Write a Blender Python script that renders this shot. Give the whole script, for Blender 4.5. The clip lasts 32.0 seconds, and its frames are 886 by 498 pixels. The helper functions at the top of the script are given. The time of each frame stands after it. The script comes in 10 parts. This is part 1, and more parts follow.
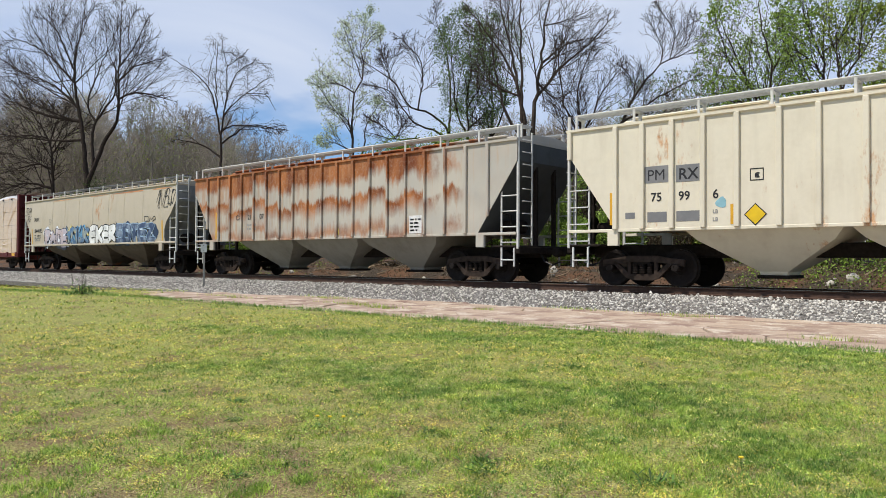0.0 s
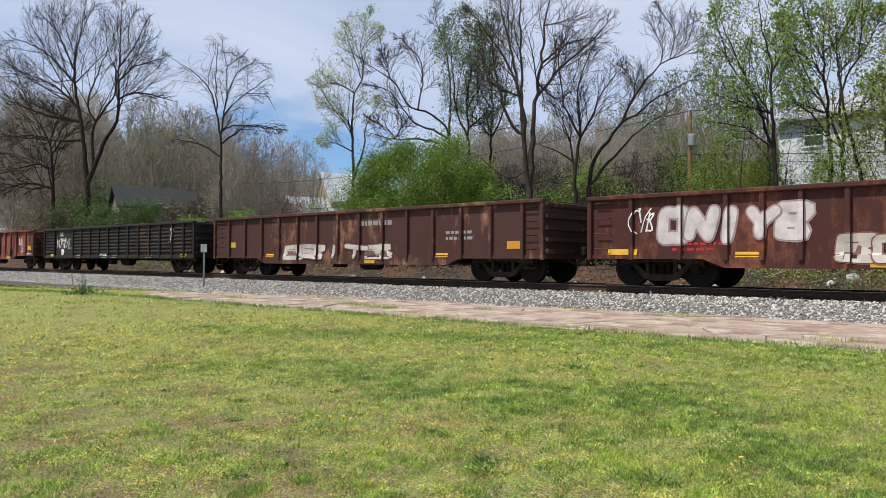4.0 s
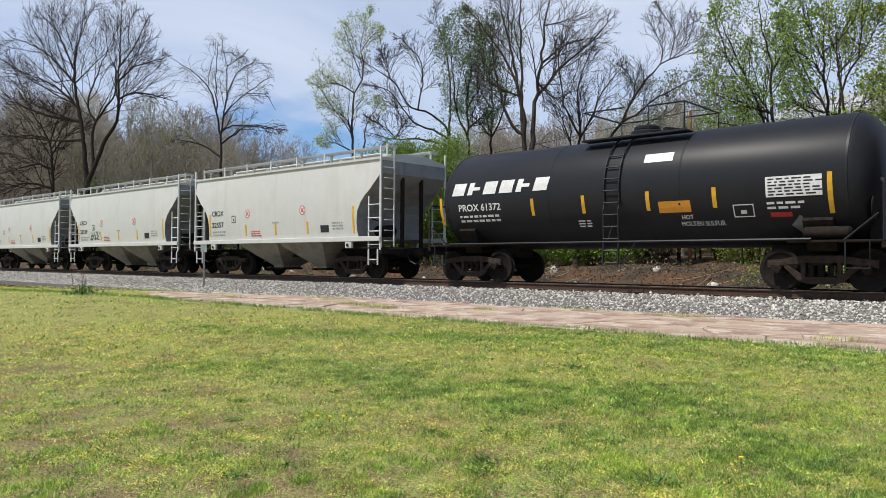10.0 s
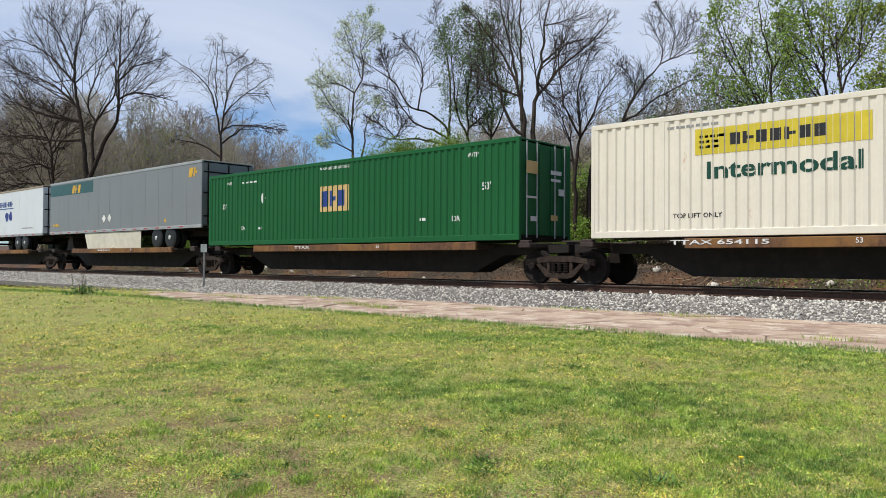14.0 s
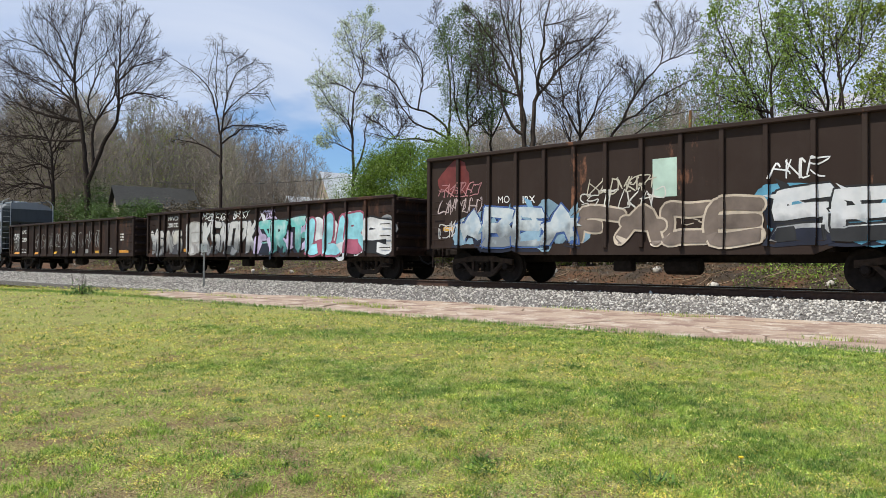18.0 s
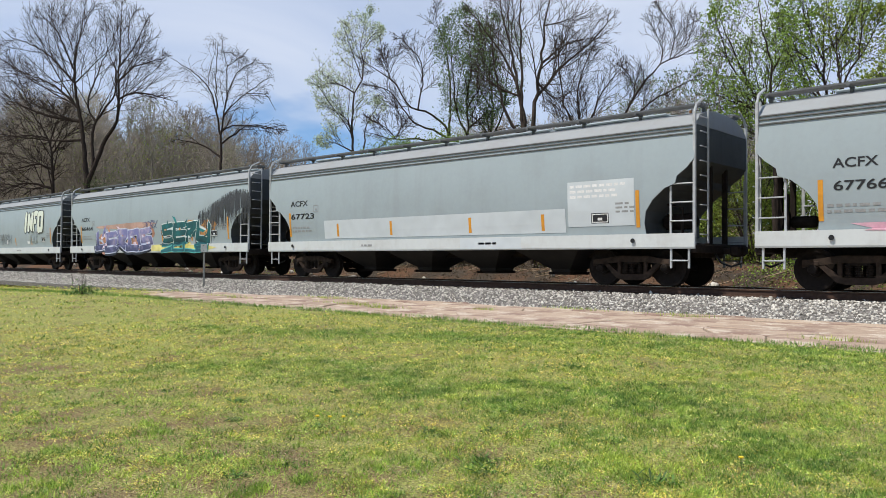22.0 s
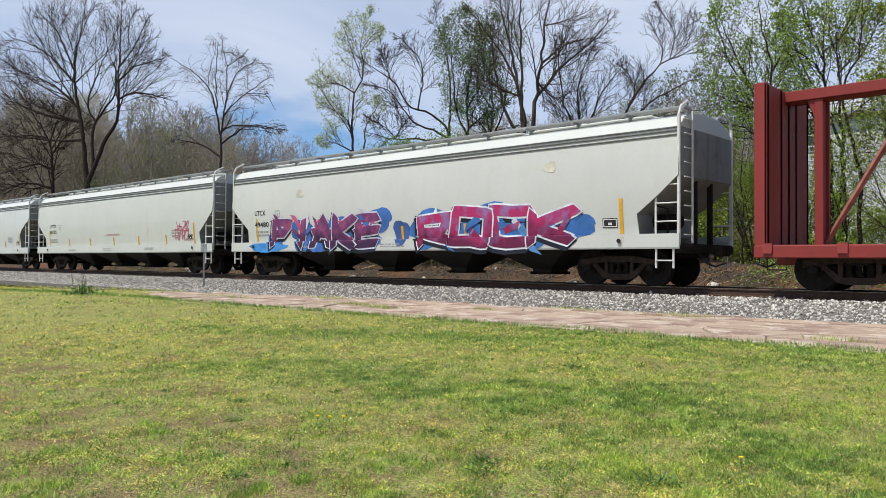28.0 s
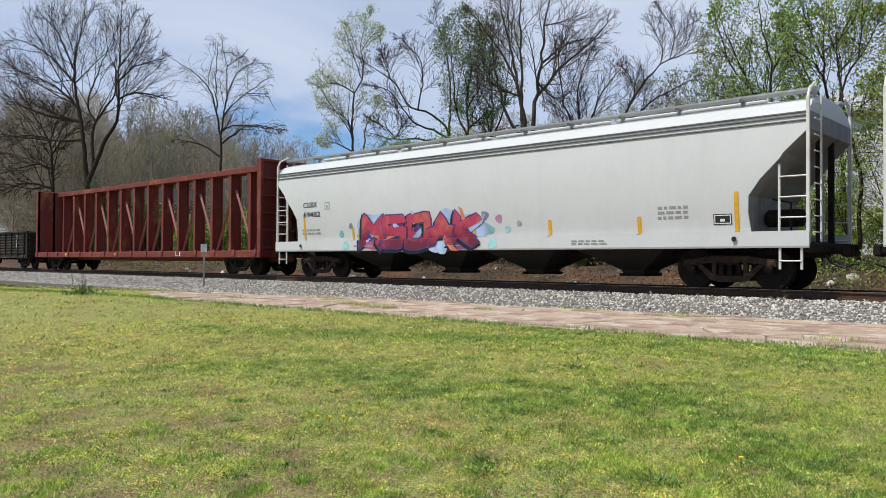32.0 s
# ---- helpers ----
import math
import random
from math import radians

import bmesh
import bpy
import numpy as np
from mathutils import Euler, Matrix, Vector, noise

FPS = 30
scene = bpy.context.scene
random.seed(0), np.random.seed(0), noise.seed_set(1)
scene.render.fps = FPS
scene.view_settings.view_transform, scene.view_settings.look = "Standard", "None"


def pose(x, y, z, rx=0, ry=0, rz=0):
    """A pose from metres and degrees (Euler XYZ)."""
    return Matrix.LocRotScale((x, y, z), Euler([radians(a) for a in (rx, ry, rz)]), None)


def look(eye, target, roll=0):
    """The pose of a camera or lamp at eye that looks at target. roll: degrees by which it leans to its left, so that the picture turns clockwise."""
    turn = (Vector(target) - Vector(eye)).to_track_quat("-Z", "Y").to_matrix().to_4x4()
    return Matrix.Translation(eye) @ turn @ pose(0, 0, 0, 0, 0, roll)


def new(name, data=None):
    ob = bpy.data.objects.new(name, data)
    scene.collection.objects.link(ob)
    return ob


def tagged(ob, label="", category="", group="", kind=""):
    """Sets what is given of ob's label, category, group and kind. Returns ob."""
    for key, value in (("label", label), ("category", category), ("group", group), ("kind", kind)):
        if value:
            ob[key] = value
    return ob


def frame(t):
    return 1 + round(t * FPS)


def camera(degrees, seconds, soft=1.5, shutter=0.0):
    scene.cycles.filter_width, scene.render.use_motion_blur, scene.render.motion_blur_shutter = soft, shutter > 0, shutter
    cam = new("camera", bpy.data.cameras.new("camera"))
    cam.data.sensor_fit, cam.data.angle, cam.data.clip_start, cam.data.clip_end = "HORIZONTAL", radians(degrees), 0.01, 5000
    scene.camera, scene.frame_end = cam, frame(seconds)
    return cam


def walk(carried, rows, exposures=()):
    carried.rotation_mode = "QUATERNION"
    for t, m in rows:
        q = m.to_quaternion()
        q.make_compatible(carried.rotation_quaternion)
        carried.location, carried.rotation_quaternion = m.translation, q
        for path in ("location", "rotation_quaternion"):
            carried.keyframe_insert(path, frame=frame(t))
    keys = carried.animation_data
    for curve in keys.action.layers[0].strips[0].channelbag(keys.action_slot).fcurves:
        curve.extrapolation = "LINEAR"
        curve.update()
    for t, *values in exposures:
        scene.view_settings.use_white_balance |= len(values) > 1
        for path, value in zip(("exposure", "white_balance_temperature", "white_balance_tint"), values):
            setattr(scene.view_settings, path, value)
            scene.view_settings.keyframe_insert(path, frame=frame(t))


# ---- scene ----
# ---------------------------------------------------------------- camera
from collections import defaultdict

V = 20.4            # speed of the train, m/s
YC = 18.45          # centreline of the track
cam = camera(60.03, 32.0, soft=0.7)
EYE = pose(0, 0, 0.59, 90.932, 0, 42.39) @ pose(0, 0, 0, 0, 0, 0.319)
walk(cam, [(0, EYE), (32, EYE)], exposures=[(0, -0.06), (3, -0.13), (6, 0.06), (7.3, 0.06), (8.5, -0.10), (10.2, -0.04), (12, -0.12), (13, -0.14), (14, -0.07), (16.8, -0.12), (17.8, -0.04), (20, 0.02), (21.2, -0.04), (23.2, -0.04), (25, -0.02), (28, -0.08), (30, -0.18), (32, -0.12)])

# ---------------------------------------------------------------- light
SUN_EL, SUN_AZ = radians(61), radians(-158)     # azimuth from +y, clockwise seen from above
sun_dir = Vector((math.sin(SUN_AZ) * math.cos(SUN_EL), math.cos(SUN_AZ) * math.cos(SUN_EL), math.sin(SUN_EL)))
sun = new("sun", bpy.data.lights.new("sun", "SUN"))
sun.data.energy, sun.data.angle, sun.data.color = 5.0, radians(0.6), (1.0, 0.955, 0.88)
sun.matrix_world = look(tuple(sun_dir * 60), (0, 0, 0))

world = bpy.data.worlds.new("sky")
scene.world = world
world.use_nodes = True
wt = world.node_tree
wt.nodes.clear()
w_out = wt.nodes.new("ShaderNodeOutputWorld")
w_bg = wt.nodes.new("ShaderNodeBackground")
w_sky = wt.nodes.new("ShaderNodeTexSky")
w_sky.sky_type, w_sky.sun_disc = "NISHITA", False
w_sky.sun_elevation, w_sky.sun_rotation = SUN_EL, SUN_AZ
w_sky.air_density, w_sky.dust_density, w_sky.ozone_density = 1.0, 0.4, 2.2
w_co = wt.nodes.new("ShaderNodeTexCoord")
w_map = wt.nodes.new("ShaderNodeMapping")
w_map.inputs["Scale"].default_value = (1.0, 1.0, 2.6)
w_map.inputs["Rotation"].default_value = (0.25, 0.35, 0.4)
w_noise = wt.nodes.new("ShaderNodeTexNoise")
w_noise.inputs["Scale"].default_value, w_noise.inputs["Detail"].default_value = 1.9, 7.0
w_noise.inputs["Distortion"].default_value = 0.5
w_ramp = wt.nodes.new("ShaderNodeValToRGB")
w_ramp.color_ramp.elements[0].position, w_ramp.color_ramp.elements[1].position = 0.33, 0.66
w_ramp.color_ramp.elements[0].color, w_ramp.color_ramp.elements[1].color = (0.45, 0.45, 0.45, 1), (1.0, 1.0, 1.0, 1)
w_mix = wt.nodes.new("ShaderNodeMixRGB")
w_mix.inputs[2].default_value = (7.1, 7.85, 9.4, 1)
wt.links.new(w_co.outputs["Generated"], w_map.inputs[0])
wt.links.new(w_map.outputs[0], w_noise.inputs[0])
wt.links.new(w_noise.outputs[0], w_ramp.inputs[0])
w_sep = wt.nodes.new("ShaderNodeSeparateXYZ")      # the cloud sheet ends above a clear strip over the horizon
w_wave = wt.nodes.new("ShaderNodeTexNoise")
w_wave.inputs["Scale"].default_value, w_wave.inputs["Detail"].default_value = 3.2, 5.0
w_edge = wt.nodes.new("ShaderNodeMath")
w_edge.operation = "MULTIPLY_ADD"
w_edge.inputs[1].default_value = 0.36
w_low = wt.nodes.new("ShaderNodeMapRange")
for k, v in ((1, 0.315), (2, 0.355), (3, 0.16), (4, 1.0)):
    w_low.inputs[k].default_value = v
w_high = wt.nodes.new("ShaderNodeMapRange")
for k, v in ((1, 0.32), (2, 0.75), (3, 1.0), (4, 0.12)):
    w_high.inputs[k].default_value = v
w_fac = wt.nodes.new("ShaderNodeMath")
w_fac2 = wt.nodes.new("ShaderNodeMath")
w_fac.operation = w_fac2.operation = "MULTIPLY"
w_blue = wt.nodes.new("ShaderNodeMixRGB")
w_blue.blend_type = "MULTIPLY"
w_blue.inputs[0].default_value, w_blue.inputs[2].default_value = 1.0, (0.76, 1.06, 1.38, 1)
wt.links.new(w_co.outputs["Generated"], w_sep.inputs[0])
wt.links.new(w_map.outputs[0], w_wave.inputs[0])
wt.links.new(w_wave.outputs[0], w_edge.inputs[0])
wt.links.new(w_sep.outputs[2], w_edge.inputs[2])
wt.links.new(w_edge.outputs[0], w_low.inputs[0])
wt.links.new(w_sep.outputs[2], w_high.inputs[0])
wt.links.new(w_ramp.outputs[0], w_fac2.inputs[0])
wt.links.new(w_low.outputs[0], w_fac2.inputs[1])
wt.links.new(w_fac2.outputs[0], w_fac.inputs[0])
wt.links.new(w_high.outputs[0], w_fac.inputs[1])
wt.links.new(w_sky.outputs[0], w_blue.inputs[1])
wt.links.new(w_fac.outputs[0], w_mix.inputs[0])
wt.links.new(w_blue.outputs[0], w_mix.inputs[1])
wt.links.new(w_mix.outputs[0], w_bg.inputs[0])
w_bg.inputs[1].default_value = 0.1
wt.links.new(w_bg.outputs[0], w_out.inputs[0])


# ---------------------------------------------------------------- materials
def mat_base(name, rough=0.6, metal=0.0, spec=0.5):
    m = bpy.data.materials.new(name)
    m.use_nodes = True
    b = m.node_tree.nodes["Principled BSDF"]
    b.inputs["Roughness"].default_value, b.inputs["Metallic"].default_value = rough, metal
    b.inputs["Specular IOR Level"].default_value = spec
    return m, m.node_tree, b


def n_noise(t, scale, detail=4.0, stretch=None, coord="Object", rough=0.55, offset=0.0):
    co = t.nodes.new("ShaderNodeTexCoord")
    mp = t.nodes.new("ShaderNodeMapping")
    mp.inputs["Scale"].default_value = stretch or (1, 1, 1)
    mp.inputs["Location"].default_value = (offset, offset * 0.7, offset * 1.3)
    nz = t.nodes.new("ShaderNodeTexNoise")
    nz.inputs["Scale"].default_value, nz.inputs["Detail"].default_value = scale, detail
    nz.inputs["Roughness"].default_value = rough
    t.links.new(co.outputs[coord], mp.inputs[0])
    t.links.new(mp.outputs[0], nz.inputs[0])
    return nz.outputs[0]


def n_ramp(t, fac, a, b, lo=0.0, hi=1.0):
    r = t.nodes.new("ShaderNodeMapRange")
    r.inputs[1].default_value, r.inputs[2].default_value = a, b
    r.inputs[3].default_value, r.inputs[4].default_value = lo, hi
    t.links.new(fac, r.inputs[0])
    return r.outputs[0]


def n_mix(t, fac, a, b, kind="MIX"):
    m = t.nodes.new("ShaderNodeMixRGB")
    m.blend_type = kind
    for i, v in ((0, fac), (1, a), (2, b)):
        if isinstance(v, (int, float)):
            m.inputs[i].default_value = v
        elif isinstance(v, tuple):
            m.inputs[i].default_value = (*v, 1)
        else:
            t.links.new(v, m.inputs[i])
    return m.outputs[0]


def n_mul(t, a, b, op="MULTIPLY"):
    m = t.nodes.new("ShaderNodeMath")
    m.operation = op
    for i, v in ((0, a), (1, b)):
        if isinstance(v, (int, float)):
            m.inputs[i].default_value = v
        else:
            t.links.new(v, m.inputs[i])
    return m.outputs[0]


def n_bump(t, b, height, strength=0.3, dist=0.02):
    n = t.nodes.new("ShaderNodeBump")
    n.inputs["Strength"].default_value, n.inputs["Distance"].default_value = strength, dist
    t.links.new(height, n.inputs["Height"])
    t.links.new(n.outputs[0], b.inputs["Normal"])


def paint(name, col, rough=0.45, rust=0.0, rust_col=(0.16, 0.055, 0.022), streak=0.25, dirt=0.25, dirt_col=(0.09, 0.075, 0.06), seed=0.0, patch=None):
    """Weathered paint on steel: mottled colour, upright streaks, patches of dirt and of rust."""
    m, t, b = mat_base(name, rough, 0.0, 0.28 if max(col) > 0.12 else 0.14)
    big = n_noise(t, 0.55, 5, offset=seed)
    fine = n_noise(t, 9.0, 6, offset=seed + 3)
    st = n_noise(t, 2.4, 5, stretch=(1.0, 1.0, 0.13), offset=seed + 7)
    c = n_mix(t, n_ramp(t, big, 0.3, 0.7, 0, 0.5), col, tuple(x * 0.86 for x in col))
    c = n_mix(t, n_ramp(t, fine, 0.4, 0.8, 0, 0.25), c, tuple(min(1, x * 1.12) for x in col))
    if patch:
        c = n_mix(t, n_ramp(t, n_noise(t, 0.8, 4, offset=seed + 21), 0.52, 0.60), c, patch)
    c = n_mix(t, n_ramp(t, st, 0.52, 0.78, 0, streak), c, dirt_col)
    c = n_mix(t, n_ramp(t, n_noise(t, 1.3, 7, offset=seed + 11, rough=0.7), 0.48, 0.75, 0, dirt), c, dirt_col)
    if rust:
        rn = n_noise(t, 0.75, 8, stretch=(1.0, 1.0, 0.45), offset=seed + 17, rough=0.68)
        r2 = n_noise(t, 5.0, 6, stretch=(1, 1, 0.3), offset=seed + 5, rough=0.7)
        k = n_ramp(t, n_mul(t, rn, n_mul(t, r2, 0.35), "ADD"), 0.84 - 0.42 * rust, 0.92 - 0.34 * rust)
        rc = n_mix(t, n_ramp(t, fine, 0.3, 0.7), rust_col, tuple(x * 2.1 for x in rust_col))
        c = n_mix(t, k, c, rc)
        t.links.new(n_ramp(t, k, 0, 1, rough, 0.85), b.inputs["Roughness"])
    t.links.new(c, b.inputs["Base Color"])
    n_bump(t, b, fine, 0.12, 0.004)
    return m


def plain(name, col, rough=0.6, metal=0.0, var=0.25, scale=14.0, bump=0.15, dist=0.004, seed=0.0, island=False, spec=0.3, each=0.0):
    m, t, b = mat_base(name, rough, metal, spec)
    nz = n_noise(t, scale, 5, offset=seed)
    c = n_mix(t, n_ramp(t, nz, 0.3, 0.7), tuple(x * (1 - var) for x in col), tuple(min(1, x * (1 + var)) for x in col))
    c = n_mix(t, n_ramp(t, n_noise(t, scale * 0.12, 3, offset=seed + 4), 0.35, 0.7, 0, 0.5), c, tuple(x * 0.7 for x in col))
    if island:
        g = t.nodes.new("ShaderNodeNewGeometry")
        c = n_mix(t, 1.0, c, n_mix(t, g.outputs["Random Per Island"], (1 - island,) * 3, (1 + island,) * 3), "MULTIPLY")
    if each:
        oi = t.nodes.new("ShaderNodeObjectInfo")
        c = n_mix(t, 1.0, c, n_mix(t, oi.outputs["Random"], (1 - each, 1 - each * 1.05, 1 - each * 1.1), (1 + each * 0.7,) * 3), "MULTIPLY")
    t.links.new(c, b.inputs["Base Color"])
    if bump:
        n_bump(t, b, nz, bump, dist)
    return m


def leaf_mat(name, col, var=0.45, trans=0.35):
    m, t, b = mat_base(name, 0.55)
    g = t.nodes.new("ShaderNodeNewGeometry")
    c = n_mix(t, g.outputs["Random Per Island"], tuple(x * (1 - var) for x in col), tuple(x * (1 + var) for x in col))
    c = n_mix(t, n_ramp(t, n_noise(t, 0.6, 3), 0.35, 0.65), c, n_mix(t, 1.0, c, (0.75, 0.85, 0.8), "MULTIPLY"))
    t.links.new(c, b.inputs["Base Color"])
    tr = t.nodes.new("ShaderNodeBsdfTranslucent")
    t.links.new(c, tr.inputs[0])
    mx = t.nodes.new("ShaderNodeMixShader")
    mx.inputs[0].default_value = trans
    out = t.nodes["Material Output"]
    t.links.new(b.outputs[0], mx.inputs[1])
    t.links.new(tr.outputs[0], mx.inputs[2])
    t.links.new(mx.outputs[0], out.inputs[0])
    return m


M = {}
M["steel_dark"] = plain("dark_truck_steel", (0.020, 0.015, 0.012), 0.85, 0.0, 0.5, 9, spec=0.12)
M["frame_steel"] = plain("brown_side_frame_steel", (0.040, 0.028, 0.021), 0.85, 0.0, 0.5, 7, 0.3, 0.006, spec=0.15)
M["wheel"] = plain("wheel_steel", (0.016, 0.012, 0.010), 0.75, 0.0, 0.4, 10, spec=0.15)
M["rail"] = plain("rail_rust", (0.070, 0.038, 0.025), 0.75, 0.0, 0.35, 12)
M["railtop"] = plain("rail_polished", (0.5, 0.49, 0.47), 0.28, 1.0, 0.12, 8)
M["galv"] = plain("galvanised_grating", (0.36, 0.37, 0.37), 0.5, 0.3, 0.2, 8)
M["board_grey"] = plain("grey_roof_walk", (0.13, 0.135, 0.14), 0.6, 0.1, 0.25, 8)
M["white_rail"] = plain("white_handrail", (0.62, 0.61, 0.57), 0.5, 0, 0.15, 6)
M["grey_rail"] = plain("grey_handrail", (0.40, 0.41, 0.41), 0.5, 0, 0.2, 6)
M["black"] = plain("black_paint", (0.016, 0.016, 0.017), 0.5, 0, 0.3, 6)
M["red"] = plain("red_paint", (0.42, 0.03, 0.03), 0.5, 0, 0.15, 6)
M["ink"] = plain("black_stencil", (0.022, 0.022, 0.024), 0.6, 0, 0.2, 20, 0)
M["white_ink"] = plain("white_stencil", (0.70, 0.69, 0.66), 0.6, 0, 0.15, 20, 0)
M["faint_ink"] = plain("faded_grey_stencil", (0.28, 0.28, 0.27), 0.6, 0, 0.2, 20, 0)
M["stripe"] = plain("yellow_reflector", (0.66, 0.36, 0.03), 0.4, 0, 0.12, 12, 0)
M["orange"] = plain("orange_reflector", (0.62, 0.27, 0.03), 0.4, 0, 0.12, 12, 0)
M["bark"] = plain("grey_brown_bark", (0.070, 0.053, 0.041), 0.9, 0, 0.4, 6, 0.6, 0.02, spec=0.08)
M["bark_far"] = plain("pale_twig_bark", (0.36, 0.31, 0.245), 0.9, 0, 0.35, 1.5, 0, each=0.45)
M["bark_dark"] = plain("dark_bark", (0.048, 0.036, 0.029), 0.9, 0, 0.4, 6, 0.6, 0.02, spec=0.08)
M["leaf"] = leaf_mat("spring_leaf", (0.26, 0.37, 0.055))
M["leaf_yellow"] = leaf_mat("yellow_green_leaf", (0.30, 0.36, 0.05))
M["leaf_dark"] = leaf_mat("ivy_leaf", (0.12, 0.19, 0.045))
M["blossom"] = leaf_mat("pale_blossom", (0.62, 0.66, 0.43), 0.3, 0.5)
M["bush"] = leaf_mat("bright_bush_leaf", (0.17, 0.25, 0.026), 0.55, 0.25)
M["bush_deep"] = leaf_mat("deep_green_bush_leaf", (0.085, 0.135, 0.022), 0.5, 0.2)
M["dry_leaf"] = leaf_mat("dry_leaf", (0.135, 0.098, 0.056), 0.5, 0.15)


# ---------------------------------------------------------------- mesh builder
class G:
    """Collects vertices and faces of one mesh."""

    def __init__(self):
        self.v, self.f = [], []

    def add(self, vs, fs):
        n = len(self.v)
        self.v.extend([tuple(p) for p in vs])
        self.f.extend([tuple(i + n for i in f) for f in fs])
        return self

    def box(self, x0, x1, y0, y1, z0, z1, c=0.0):
        """A box, its edges chamfered by c."""
        if c <= 0:
            vs = [(x, y, z) for z in (z0, z1) for y in (y0, y1) for x in (x0, x1)]
            return self.add(vs, [(0, 2, 3, 1), (4, 5, 7, 6), (0, 1, 5, 4), (2, 6, 7, 3), (0, 4, 6, 2), (1, 3, 7, 5)])
        rings = []
        for z, d in ((z0, c), (z0 + c, 0.0), (z1 - c, 0.0), (z1, c)):
            rings.append([(x0 + d + c, y0 + d, z), (x1 - d - c, y0 + d, z), (x1 - d, y0 + d + c, z), (x1 - d, y1 - d - c, z),
                          (x1 - d - c, y1 - d, z), (x0 + d + c, y1 - d, z), (x0 + d, y1 - d - c, z), (x0 + d, y0 + d + c, z)])
        return self.loft(rings)

    def loft(self, rings, caps=True):
        n = len(rings[0])
        vs = [p for r in rings for p in r]
        fs = [(i * n + j, i * n + (j + 1) % n, (i + 1) * n + (j + 1) % n, (i + 1) * n + j) for i in range(len(rings) - 1) for j in range(n)]
        if caps:
            fs += [tuple(range(n))[::-1], tuple((len(rings) - 1) * n + j for j in range(n))]
        return self.add(vs, fs)

    def prism(self, prof, a, b, axis="x"):
        """A profile pushed from a to b along an axis; the profile is (y, z) for x, (x, z) for y, (x, y) for z."""
        put = {"x": lambda p, s: (s, p[0], p[1]), "y": lambda p, s: (p[0], s, p[1]), "z": lambda p, s: (p[0], p[1], s)}[axis]
        return self.loft([[put(p, a) for p in prof], [put(p, b) for p in prof]])

    def tube(self, pts, r, n=6, r1=None):
        rings = []
        pts = [Vector(p) for p in pts]
        for i, p in enumerate(pts):
            d = (pts[min(i + 1, len(pts) - 1)] - pts[max(i - 1, 0)]).normalized()
            u = d.cross(Vector((0, 0, 1)) if abs(d.z) < 0.9 else Vector((1, 0, 0))).normalized()
            w = d.cross(u)
            rr = r if r1 is None else r + (r1 - r) * i / max(1, len(pts) - 1)
            rings.append([p + (u * math.cos(k * math.tau / n) + w * math.sin(k * math.tau / n)) * rr for k in range(n)])
        return self.loft(rings)

    def disc(self, c, r, h, axis="y", n=16, bevel=0.0):
        """A short round piece about an axis, centred at c."""
        rings = []
        for s, rr in ((-h / 2, r - bevel), (-h / 2 + bevel, r), (h / 2 - bevel, r), (h / 2, r - bevel)) if bevel else ((-h / 2, r), (h / 2, r)):
            ring = []
            for k in range(n):
                a, b = rr * math.cos(k * math.tau / n), rr * math.sin(k * math.tau / n)
                ring.append({"y": (c[0] + a, c[1] + s, c[2] + b), "x": (c[0] + s, c[1] + a, c[2] + b), "z": (c[0] + a, c[1] + b, c[2] + s)}[axis])
            rings.append(ring)
        return self.loft(rings)

    def mesh(self, name, mat, smooth=False, angle=None):
        me = bpy.data.meshes.new(name)
        me.from_pydata(self.v, [], self.f)
        me.materials.append(mat)
        bm = bmesh.new()
        bm.from_mesh(me)
        bmesh.ops.recalc_face_normals(bm, faces=bm.faces)
        bm.to_mesh(me)
        bm.free()
        if smooth:
            me.polygons.foreach_set("use_smooth", [True] * len(me.polygons))
            if angle:
                me.set_sharp_from_angle(angle=radians(angle))
        return me


def np_mesh(name, verts, tris, mat, smooth=False):
    """A mesh of many small pieces from arrays of corners and triangles or quads."""
    me = bpy.data.meshes.new(name)
    verts, tris = np.asarray(verts, np.float32), np.asarray(tris, np.int32)
    k = tris.shape[1]
    me.vertices.add(len(verts))
    me.vertices.foreach_set("co", verts.ravel())
    me.loops.add(len(tris) * k)
    me.loops.foreach_set("vertex_index", tris.ravel())
    me.polygons.add(len(tris))
    me.polygons.foreach_set("loop_start", np.arange(0, len(tris) * k, k, dtype=np.int32))
    if smooth:
        me.polygons.foreach_set("use_smooth", np.ones(len(tris), bool))
    me.materials.append(mat)
    me.update(calc_edges=True)
    return me


def part(name, g, mat, parent, label="", smooth=False, angle=None, at=None):
    """One mesh object under a thing or a part; g is a builder or a mesh that is shared."""
    me = g if isinstance(g, bpy.types.Mesh) else g.mesh(name, mat, smooth, angle)
    ob = new(name, me)
    ob.parent = parent
    if at is not None:
        ob.location = at
    if label:
        ob["label"] = label
    return ob
# ---------------------------------------------------------------- ground
def smooth(a, b, x):
    t = np.clip((np.asarray(x, float) - a) / (b - a), 0, 1)
    return t * t * (3 - 2 * t)


